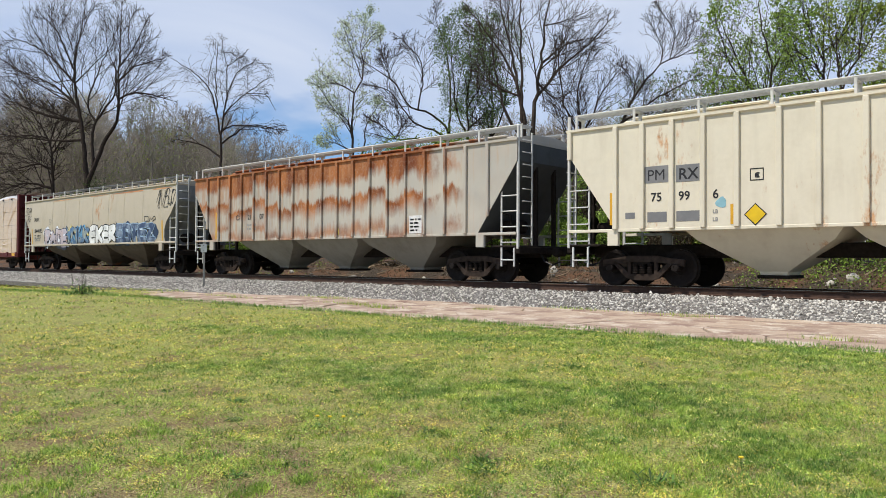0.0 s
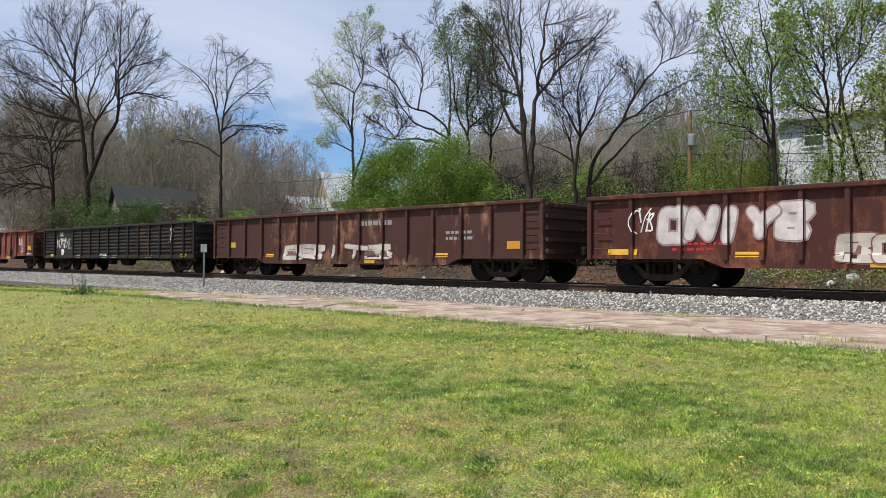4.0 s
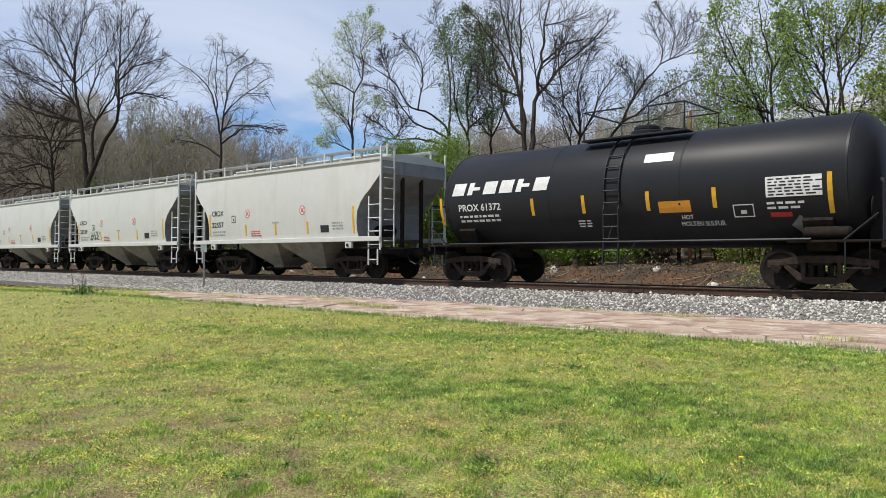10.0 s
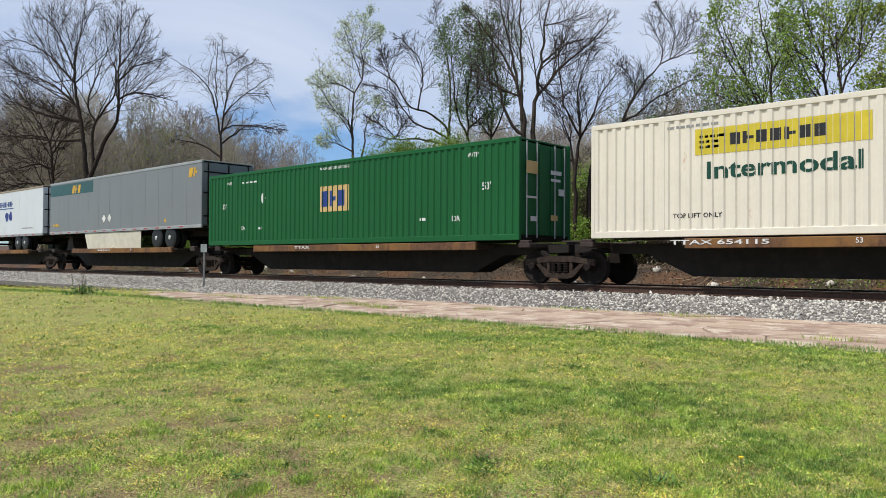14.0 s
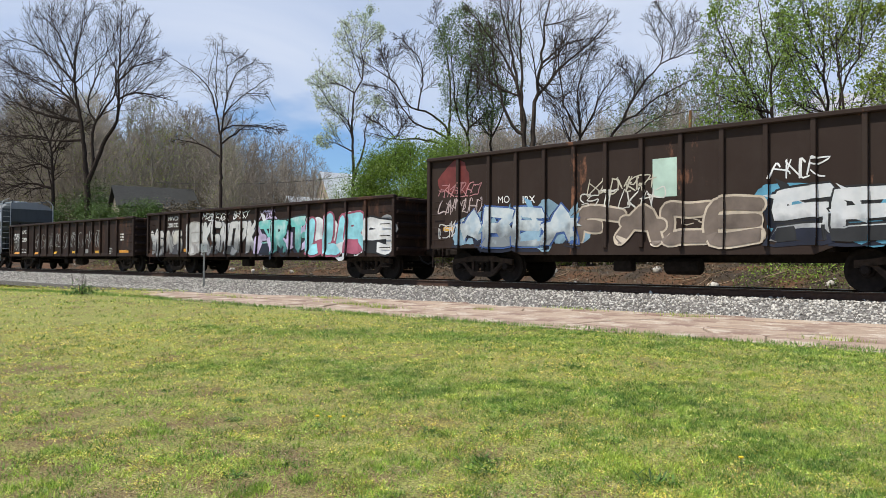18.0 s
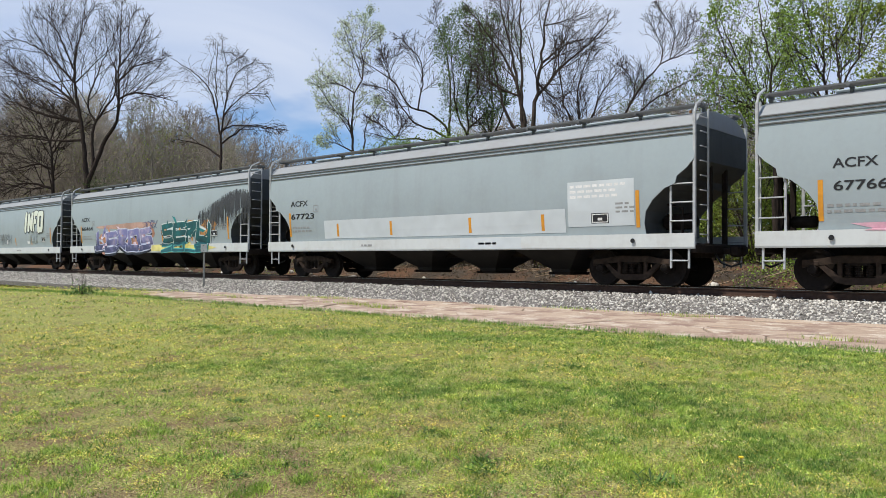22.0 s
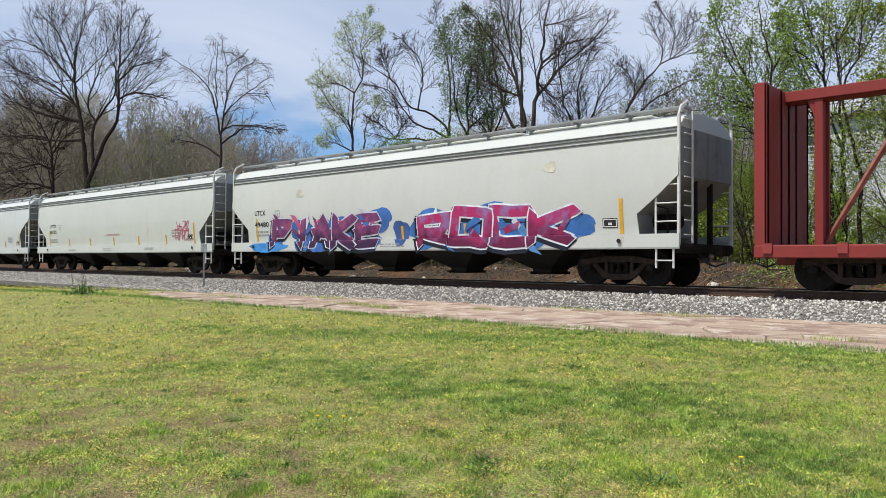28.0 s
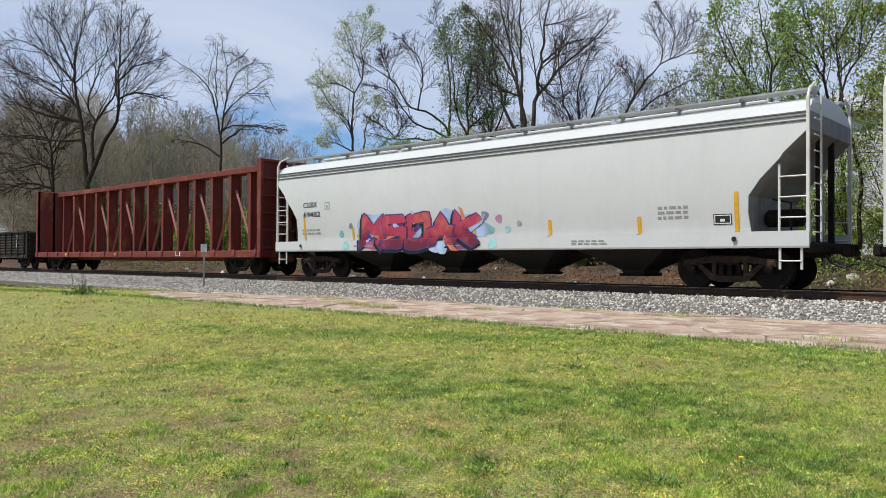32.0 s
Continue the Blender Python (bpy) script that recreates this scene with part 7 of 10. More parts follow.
def trailer(left, right, label, mat, z=0.0, items=(), axles=(12.4, 13.65), skirt=None, roof_mat=None, zb=1.98, zt=4.88, stripes=True, legs=3.2):
    """A road trailer riding on the spine car."""
    L = right - left
    c = new("semi_trailer")
    tagged(c, label, "trailer", "loads of the train")
    c.location = (left + L / 2, YC, z)
    CARS.append((c, left + L / 2, z))
    e, W = L / 2, 1.29
    g = G()
    g.box(-e, e, -W, W, zb + 0.12, zt - 0.1, 0.02)
    part("body", g, mat, c)
    for s in (-1, 1):
        for z0, z1, nm, mm in ((zb, zb + 0.14, "bottom_rail", M["galv"]), (zt - 0.12, zt, "top_rail", roof_mat or M["galv"])):
            g = G()
            g.box(-e - 0.01, e + 0.01, *sorted((s * (W - 0.08), s * (W + 0.014))), z0, z1, 0.012)
            part(nm, g, mm, c)
        if stripes:
            for k in range(int(L / 1.1)):
                x = -e + 0.3 + 1.1 * k
                g = G()
                g.box(x, x + 0.3, *sorted((s * (W + 0.0145), s * (W + 0.018))), zb + 0.05, zb + 0.10)
                part("reflective_tape", g, M["red"], c)
        # seams between wall sheets
        for k in range(1, 13):
            x = -e + L * k / 13
            g = G()
            g.box(x - 0.02, x + 0.02, *sorted((s * W, s * (W + 0.004))), zb + 0.15, zt - 0.13)
            part("wall_seam", g, mat, c)
    g = G()
    g.box(-e, e, -W + 0.02, W - 0.02, zt - 0.04, zt + 0.005, 0.01)
    part("roof", g, roof_mat or M["galv"], c)
    g = G()
    for k in range(30):
        x = -e + 0.2 + (L - 0.4) * k / 29
        g.box(x - 0.04, x + 0.04, -W + 0.1, W - 0.1, zb - 0.1, zb + 0.02)
    for yy in (-0.45, 0.45):
        g.box(e - 5.6, e - 0.6, yy - 0.05, yy + 0.05, zb - 0.32, zb - 0.08, 0.01)
    part("underframe", g, M["steel_dark"], c)
    for s in (-1, 1):
        g = G()
        x = -e + legs
        g.box(x - 0.06, x + 0.06, s * 0.85 - 0.06, s * 0.85 + 0.06, zb - 0.62, zb, 0.01)
        g.tube([(x, s * 0.85, zb - 0.5), (x + 0.7, s * 0.5, zb - 0.05)], 0.03, 5)
        part("landing_leg", g, M["steel_dark"], c)
    for u in axles:
        x = -e + u
        for s in (-1, 1):
            for yy in (s * 1.12, s * 0.78):
                g = G()
                rings = []
                for dy, r in ((-0.13, 0.30), (-0.13, 0.44), (-0.09, 0.50), (0.09, 0.50), (0.13, 0.44), (0.13, 0.30)):
                    rings.append([(x + r * math.cos(k * math.tau / 24), yy + dy, 1.60 + r * math.sin(k * math.tau / 24)) for k in range(24)])
                g.loft(rings)
                w = part("tyre", g, M["black"], c, smooth=True, angle=40)
                g = G()
                g.disc((x, yy, 1.60), 0.30, 0.2, "y", 20, 0.03)
                g.disc((x, yy + s * 0.11, 1.60), 0.1, 0.12, "y", 12, 0.02)
                part("rim", g, M["rim"], w)
        g = G()
        g.tube([(x, -1.2, 1.60), (x, 1.2, 1.60)], 0.07, 8)
        part("axle", g, M["steel_dark"], c)
    if skirt:
        g = G()
        g.prism([(-e + 5.0, 1.14), (-e + 10.9, 1.14), (-e + 10.9, zb - 0.02), (-e + 4.6, zb - 0.02)], -W + 0.03, -W + 0.05, "y")
        part("side_skirt", g, skirt, c)
    g = G()
    for y in (-W + 0.3, 0, W - 0.3):
        g.box(e, e + 0.03, y - 0.03, y + 0.03, zb + 0.1, zt - 0.1, 0.006)
    for z0 in (zb + 0.5, zb + 1.5, zb + 2.4):
        g.box(e, e + 0.035, -W + 0.08, W - 0.08, z0 - 0.03, z0 + 0.03, 0.006)
    part("rear_doors", g, M["steel_dark"], c)
    decals(c, L, items, lambda q: W + 0.0)
    return c


def spine_car(joints, ends, label, items):
    """An articulated spine car: units that share the trucks at their joints."""
    left, right = ends
    L = right - left
    car = new("articulated_spine_car")
    tagged(car, label, "spine car", "freight cars of the train")
    xc = (left + right) / 2
    car.location = (xc, YC, 0)
    CARS.append((car, xc, 0.0))
    xs = [left] + list(joints) + [right]
    tr = [left + 1.1] + list(joints) + [right - 1.1]
    for x in tr:
        truck(car, x - xc)
    for k, (a, b) in enumerate(zip(xs, xs[1:])):
        a, b = a - xc + 0.1, b - xc - 0.1
        g = G()
        g.prism([(a, 0.86), (a, 1.08), (b, 1.08), (b, 0.86), (b - 2.2, 0.80), (b - 3.4, 0.26), (a + 3.4, 0.26), (a + 2.2, 0.80)], -0.42, 0.42, "y")
        u = part("unit", g, M["spine_belly"], car)
        for s in (-1, 1):
            g = G()
            g.box(a + 3.6, b - 2.6, *sorted((s * 1.22, s * 1.34)), 0.93, 1.16, 0.012)
            part("side_sill", g, M["spine_side"], u)
        for x in (a + 0.9, a + 3.7, (a + b) / 2, b - 2.8, b - 0.9):
            g = G()
            g.box(x - 0.2, x + 0.2, -1.28, 1.28, 0.98, 1.12, 0.02)
            for s in (-1, 1):
                g.box(x - 0.16, x + 0.16, s * 1.18 - 0.1, s * 1.18 + 0.1, 1.10, 1.19, 0.02)
            part("cross_bearer", g, M["spine"], u)
        for s in (-1, 1):
            g = G()
            g.box(a + 0.1, a + 1.0, s * 1.1 - 0.12, s * 1.1 + 0.12, 1.12, 1.16, 0.01)
            part("container_guide", g, M["spine"], u)
        if k in (1, 2):
            g = G()
            x = a + 1.1
            g.prism([(x - 0.5, 1.1), (x + 0.5, 1.1), (x + 0.25, 1.85), (x - 0.25, 1.85)], -0.4, 0.4, "y")
            g.box(x - 0.45, x + 0.45, -0.5, 0.5, 1.85, 1.93, 0.02)
            g.tube([(x + 0.3, 0.3, 1.8), (x + 1.4, 0.3, 1.12)], 0.05, 6)
            part("trailer_hitch", g, M["spine"], u)
            g = G()
            for s in (-1, 1):
                g.box(a + 4.0, b - 2.2, s * 0.95 - 0.3, s * 0.95 + 0.3, 1.06, 1.10)
            part("wheel_runway", g, M["spine"], u)
    for s in (-1, 1):
        c = part("coupler", TM["coupler"], None, car, at=(s * (L / 2 - 0.15), 0, 0.88))
        if s < 0:
            c.rotation_euler = (0, 0, math.pi)
    decals(car, L, items, lambda q: 1.345)
    return car
# ---------------------------------------------------------------- the train: paint
M["eave"] = plain("eave_grime", (0.12, 0.12, 0.12), 0.6, 0, 0.3, 5)
M["rim"] = plain("white_wheel_rim", (0.55, 0.55, 0.53), 0.45, 0.2, 0.2, 8)
M["red_flag"] = plain("faded_orange_red", (0.62, 0.12, 0.06), 0.5, 0, 0.15, 10, 0)
M["cream"] = paint("cream_hopper_paint", (0.70, 0.64, 0.50), 0.5, 0.12, (0.30, 0.14, 0.05), 0.22, 0.16, (0.30, 0.22, 0.13), 1.0)
def m_rusty():
    m, t, b = mat_base("grey_paint_with_rust_bands", 0.6, 0.0, 0.2)
    co = t.nodes.new("ShaderNodeTexCoord")
    sp = t.nodes.new("ShaderNodeSeparateXYZ")
    t.links.new(co.outputs["Object"], sp.inputs[0])
    x, z = sp.outputs[0], sp.outputs[2]
    cell = t.nodes.new("ShaderNodeTexWhiteNoise")       # each panel between two ribs rusts on its own
    cell.noise_dimensions = "1D"
    t.links.new(n_mul(t, n_mul(t, n_mul(t, x, 7.465, "ADD"), 0.83, "DIVIDE"), 0.0, "FLOOR"), cell.inputs["W"])
    wave = n_mul(t, n_mul(t, n_noise(t, 1.1, 5, stretch=(1.0, 1.0, 0.6), offset=4.3, rough=0.7), 0.6), n_mul(t, cell.outputs["Value"], 0.4), "ADD")
    drip = n_noise(t, 6.5, 4, stretch=(1.0, 1.0, 0.10), offset=9.1, rough=0.6)
    fine = n_noise(t, 11.0, 6, offset=2.0, rough=0.7)
    c = n_mix(t, n_ramp(t, n_noise(t, 0.7, 5, offset=1.0), 0.3, 0.7), (0.50, 0.46, 0.38), (0.42, 0.40, 0.35))
    # height shifted by the noise, so that the bands have ragged, dripping edges
    zz = n_mul(t, z, n_mul(t, n_mul(t, wave, 1.3), n_mul(t, drip, 0.55), "ADD"), "ADD")
    top = n_ramp(t, zz, 4.05, 4.35)
    mid = n_mul(t, n_ramp(t, zz, 3.05, 3.5), n_ramp(t, zz, 3.75, 3.60))
    low = n_mul(t, n_ramp(t, zz, 2.25, 2.45, 0, 0.75), n_ramp(t, zz, 2.85, 2.55))
    most = n_mul(t, n_mul(t, top, mid, "MAXIMUM"), low, "MAXIMUM")
    far = n_ramp(t, n_mul(t, x, n_mul(t, wave, 5.0), "ADD"), 8.2, 8.9, 1.0, 0.06)      # little rust at the clean end
    left = n_ramp(t, x, 1.0, -6.0, 0.0, 0.55)
    k = n_mul(t, n_mul(t, n_mul(t, most, n_ramp(t, fine, 0.25, 0.5, 0.6, 1.0)), n_mul(t, left, n_ramp(t, drip, 0.4, 0.62)), "MAXIMUM"), far)
    rc = n_mix(t, n_ramp(t, n_noise(t, 2.0, 5, stretch=(1, 1, 0.3), offset=6.0), 0.35, 0.65), (0.17, 0.050, 0.018), (0.42, 0.16, 0.055))
    c = n_mix(t, k, c, rc)
    c = n_mix(t, n_ramp(t, drip, 0.55, 0.8, 0, 0.45), c, (0.50, 0.30, 0.16))
    t.links.new(c, b.inputs["Base Color"])
    n_bump(t, b, fine, 0.15, 0.004)
    return m


M["rusty"] = m_rusty()
M["beige"] = paint("beige_hopper_paint", (0.49, 0.425, 0.325), 0.5, 0.12, (0.26, 0.12, 0.05), 0.2, 0.18, (0.22, 0.18, 0.12), 6.0)
M["light_grey"] = paint("light_grey_hopper_paint", (0.54, 0.53, 0.485), 0.45, 0.0, streak=0.2, dirt=0.14, dirt_col=(0.26, 0.24, 0.20), seed=8.0)
M["white_hopper"] = paint("white_hopper_paint", (0.56, 0.57, 0.55), 0.42, 0.0, streak=0.10, dirt=0.10, dirt_col=(0.32, 0.30, 0.26), seed=9.0)
M["utility"] = paint("off_white_hopper_paint", (0.55, 0.56, 0.515), 0.45, 0.05, (0.36, 0.22, 0.10), 0.12, 0.12, (0.36, 0.32, 0.24), 12.0)
M["blue_grey"] = paint("blue_grey_hopper_paint", (0.315, 0.362, 0.372), 0.45, 0.0, streak=0.18, dirt=0.16, dirt_col=(0.20, 0.20, 0.19), seed=14.0)
M["roof_dust"] = paint("dusty_hopper_roof_paint", (0.27, 0.28, 0.28), 0.6, 0.0, streak=0.2, dirt=0.3, dirt_col=(0.2, 0.17, 0.14), seed=31.0)
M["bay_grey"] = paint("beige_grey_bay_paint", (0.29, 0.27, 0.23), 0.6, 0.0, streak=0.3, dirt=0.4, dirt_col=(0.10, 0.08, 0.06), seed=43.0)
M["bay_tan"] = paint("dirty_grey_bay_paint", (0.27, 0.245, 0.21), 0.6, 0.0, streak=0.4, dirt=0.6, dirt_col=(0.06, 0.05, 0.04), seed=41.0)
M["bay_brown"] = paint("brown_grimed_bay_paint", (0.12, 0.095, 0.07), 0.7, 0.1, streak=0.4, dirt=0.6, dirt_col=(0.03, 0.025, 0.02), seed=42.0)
M["sill_grey"] = paint("pale_sill_paint", (0.55, 0.57, 0.55), 0.5, 0.0, streak=0.25, dirt=0.3, dirt_col=(0.3, 0.26, 0.22), seed=15.0)
M["brown1"] = paint("red_brown_gondola_paint", (0.075, 0.028, 0.022), 0.65, 0.35, (0.12, 0.045, 0.026), 0.4, 0.4, (0.05, 0.035, 0.03), 16.0)
M["brown2"] = paint("faded_brown_gondola_paint", (0.075, 0.034, 0.027), 0.65, 0.3, (0.16, 0.08, 0.05), 0.4, 0.4, (0.06, 0.04, 0.03), 18.0)
M["brown3"] = paint("patchy_red_gondola_paint", (0.088, 0.023, 0.020), 0.6, 0.50, (0.15, 0.052, 0.036), 0.6, 0.6, (0.030, 0.022, 0.020), 20.0, patch=(0.042, 0.024, 0.022))
M["black_gon"] = paint("black_gondola_paint", (0.025, 0.021, 0.019), 0.6, 0.2, (0.055, 0.030, 0.02), 0.5, 0.6, (0.060, 0.048, 0.040), 22.0)
M["dark_gon"] = paint("dark_brown_black_gondola_paint", (0.026, 0.015, 0.012), 0.65, 0.3, (0.055, 0.028, 0.018), 0.5, 0.6, (0.055, 0.038, 0.029), 24.0)
M["moir"] = paint("dark_brown_gondola_paint", (0.034, 0.022, 0.017), 0.65, 0.12, (0.13, 0.06, 0.035), 0.4, 0.4, (0.05, 0.038, 0.03), 26.0)
M["tank_white"] = paint("grey_white_tank_paint", (0.423, 0.432, 0.400), 0.42, 0.0, streak=0.16, dirt=0.2, dirt_col=(0.30, 0.28, 0.24), seed=28.0)
M["tank_black"] = paint("black_tank_paint", (0.020, 0.020, 0.022), 0.42, 0.0, streak=0.14, dirt=0.25, dirt_col=(0.035, 0.032, 0.03), seed=30.0)
M["maroon"] = paint("maroon_flat_car_paint", (0.10, 0.019, 0.018), 0.55, 0.15, (0.13, 0.05, 0.03), 0.3, 0.35, (0.05, 0.03, 0.028), 32.0)
M["red_car"] = paint("red_flat_car_paint", (0.24, 0.035, 0.030), 0.55, 0.1, (0.15, 0.05, 0.03), 0.2, 0.25, (0.08, 0.03, 0.025), 34.0)
M["brick_car"] = paint("brick_red_flat_car_paint", (0.17, 0.035, 0.026), 0.6, 0.3, (0.17, 0.06, 0.03), 0.3, 0.3, (0.06, 0.03, 0.025), 35.0)
M["green_car"] = paint("dark_green_flat_car_paint", (0.018, 0.045, 0.035), 0.5, 0.05, (0.1, 0.06, 0.03), 0.2, 0.3, (0.045, 0.05, 0.042), 36.0)
M["diag_pale"] = plain("pale_worn_diagonal", (0.30, 0.12, 0.09), 0.6, 0, 0.3, 5)
M["diag_green"] = plain("worn_green_diagonal", (0.10, 0.13, 0.11), 0.6, 0, 0.3, 5)
M["cont_cream"] = paint("cream_container_paint", (0.72, 0.67, 0.55), 0.5, 0.06, (0.28, 0.12, 0.05), 0.12, 0.1, (0.3, 0.22, 0.14), 38.0)
M["cont_white"] = paint("ivory_container_paint", (0.72, 0.70, 0.58), 0.5, 0.0, streak=0.08, dirt=0.08, dirt_col=(0.35, 0.3, 0.22), seed=39.0)
M["cont_green"] = paint("green_container_paint", (0.013, 0.101, 0.031), 0.45, 0.0, streak=0.12, dirt=0.15, dirt_col=(0.03, 0.08, 0.04), seed=40.0)
M["door_brown"] = paint("rust_streaked_door_paint", (0.34, 0.29, 0.22), 0.6, 0.5, (0.12, 0.06, 0.035), 0.6, 0.6, (0.06, 0.045, 0.035), 41.0)
M["trail_grey"] = paint("plain_grey_trailer_skin", (0.19, 0.20, 0.205), 0.4, 0.0, streak=0.12, dirt=0.12, dirt_col=(0.12, 0.11, 0.10), seed=42.0)
M["trail_white"] = paint("white_trailer_skin", (0.62, 0.635, 0.65), 0.35, 0.0, streak=0.05, dirt=0.05, dirt_col=(0.45, 0.43, 0.4), seed=43.0)
M["trail_roof"] = plain("tan_trailer_rail", (0.30, 0.24, 0.17), 0.6, 0, 0.25, 4)
M["skirt"] = plain("cream_skirt", (0.60, 0.55, 0.44), 0.5, 0, 0.12, 3)
M["spine"] = plain("grimy_spine_steel", (0.045, 0.032, 0.026), 0.7, 0, 0.4, 5)
M["spine_belly"] = plain("sooty_sill_steel", (0.020, 0.016, 0.013), 0.85, 0, 0.4, 4)
M["spine_side"] = paint("grimy_yellow_sill_paint", (0.22, 0.105, 0.03), 0.6, 0.55, (0.075, 0.038, 0.02), 0.4, 0.4, (0.08, 0.055, 0.035), 45.0)
M["navy"] = plain("navy_lettering", (0.025, 0.05, 0.22), 0.4, 0, 0.12, 4, 0)
M["pale_blue"] = plain("faded_blue_lettering", (0.13, 0.22, 0.38), 0.5, 0, 0.2, 4, 0)
M["tank_letters"] = plain("faded_grey_blue_lettering", (0.36, 0.41, 0.45), 0.5, 0, 0.1, 6, 0)
M["sign_yellow"] = plain("yellow_panel", (0.62, 0.50, 0.04), 0.45, 0, 0.1, 4, 0)
M["sign_tan"] = plain("tan_panel", (0.58, 0.40, 0.16), 0.45, 0, 0.1, 4, 0)
M["teal_band"] = plain("dark_teal_band", (0.03, 0.09, 0.09), 0.45, 0, 0.1, 4, 0)
M["gold_ink"] = plain("gold_lettering", (0.62, 0.36, 0.03), 0.45, 0, 0.1, 4, 0)
M["patch_grey"] = plain("grey_repaint", (0.20, 0.20, 0.20), 0.5, 0, 0.15, 4, 0)
M["patch_pale"] = plain("pale_repaint", (0.52, 0.555, 0.56), 0.5, 0, 0.06, 2, 0)
M["green_board"] = plain("pale_green_board", (0.45, 0.60, 0.50), 0.5, 0, 0.15, 3, 0)
M["haz_yellow"] = plain("yellow_placard", (0.75, 0.50, 0.02), 0.4, 0, 0.1, 6, 0)


def wrap(name, col, rough, seed, line):
    """Plastic sheet over lumber: glossy, folded, with faint printed or stacked lines."""
    m, t, b = mat_base(name, rough, 0, 0.5)
    f = n_noise(t, 1.6, 6, stretch=(1, 1, 0.5), offset=seed, rough=0.6)
    g = n_noise(t, 5.0, 4, stretch=(0.7, 1, 1.4), offset=seed + 4)
    c = n_mix(t, n_ramp(t, f, 0.3, 0.7), tuple(x * 0.86 for x in col), col)
    if line:
        ly = n_noise(t, 9.0, 2, stretch=(0.06, 0.3, 2.4), offset=seed)
        c = n_mix(t, n_ramp(t, ly, 0.50, 0.62, 0, 0.35), c, line)
    t.links.new(c, b.inputs["Base Color"])
    b.inputs["Coat Weight"].default_value = 0.5 if line else 0.1
    b.inputs["Coat Roughness"].default_value = 0.25
    n_bump(t, b, n_mul(t, f, g, "ADD"), 0.5 if line else 0.2, 0.04 if line else 0.02)
    return m


M["dark_green_ink"] = plain("dark_green_lettering", (0.010, 0.062, 0.040), 0.45, 0, 0.1, 4, 0)
M["wrap_tan"] = wrap("tan_lumber_under_clear_film", (0.64, 0.475, 0.34), 0.42, 1.0, (0.48, 0.33, 0.22))
M["film"] = mat_base("whitish_clear_film", 0.3, 0, 0.5)[0]
M["film"].node_tree.nodes["Principled BSDF"].inputs["Base Color"].default_value = (0.74, 0.73, 0.70, 1)
M["film"].node_tree.nodes["Principled BSDF"].inputs["Alpha"].default_value = 0.72
M["wrap_white"] = wrap("white_lumber_wrap", (0.505, 0.52, 0.56), 0.45, 5.0, None)

NUDGE.update({-29.77: 0.17, -49.11: 0.91, -73.8: 0.6, -92.05: 0.25, -109.8: 0.2, -127.81: 0.21, -145.58: 0.28, -167.57: 0.37, -277.91: 0.11, -383.3: 0.3, -401.14: 0.09, -418.92: 0.32, -436.95: 0.25, -455.02: 0.22, -473.07: 0.37, -491.16: 0.51, -509.24: 0.39, -527.31: 0.21, -551.45: 0.15, -577.51: 0.11, -597.96: 0.16, -618.14: 0.24, -638.38: 0.48, -656.54: 0.14, -676.6: 0.3, -700.6: 0.3, -717.9: 0.4})      # lettering set in from the left end, by the car's left end

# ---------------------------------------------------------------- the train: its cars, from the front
# End shade is put into the base colour; streaks and dirt lie over it.
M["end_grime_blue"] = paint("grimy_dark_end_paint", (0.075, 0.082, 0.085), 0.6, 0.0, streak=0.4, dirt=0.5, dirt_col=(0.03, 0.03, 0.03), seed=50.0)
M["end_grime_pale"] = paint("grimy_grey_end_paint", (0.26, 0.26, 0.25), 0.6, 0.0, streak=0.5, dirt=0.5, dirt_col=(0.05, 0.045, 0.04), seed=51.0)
truck_meshes()
BK, WH = (0.02, 0.02, 0.02), (0.72, 0.72, 0.70)
hopper(-11.1, 5.8, "cream covered hopper car with upright ribs and rust streaks", M["cream"], "A", 3, [
    ("r", 2.22, 2.50, 0.62, 0.40, "patch_grey"), ("r", 3.02, 2.48, 0.62, 0.40, "patch_grey"),
    ("t", "PM", 2.28, 2.56, 0.27, "ink"), ("t", "RX", 3.08, 2.54, 0.27, "ink"), ("t", "75", 2.38, 2.06, 0.21, "ink"), ("t", "99", 3.08, 2.06, 0.21, "ink"), ("t", "6", 3.90, 2.06, 0.21, "ink"),
    ("r", 2.29, 1.56, 0.5, 0.24, "patch_grey"), ("r", 3.03, 1.56, 0.58, 0.24, "patch_grey"), ("t", "LB", 3.9, 1.72, 0.09, "faint_ink"), ("t", "LB", 3.9, 1.54, 0.09, "faint_ink"),
    ("r", 1.7, 1.66, 0.26, 0.15, "patch_grey"), ("q", 4.74, 2.40, 0.30, 0.27, "ink"), ("t", "C", 4.84, 2.46, 0.12, "ink"), ("d", 4.86, 1.66, 0.25, "haz_yellow"), ("t", "1942", 4.72, 1.62, 0.09, "ink"),
    ("s", 1.32, 1.52, 0.8), ("s", 4.36, 1.46, 0.45), ("s", 7.05, 1.42, 0.5), ("b", 4.1, 1.95, 0.12, 0.12, (0.25, 0.45, 0.5), "paint_spot")],
    ribs=[0.1, 1.43, 2.16, 2.92, 3.68, 4.46, 5.37, 6.16, 7.05] + [7.05 + 0.82 * k for k in range(1, 12)], rail="white_rail")
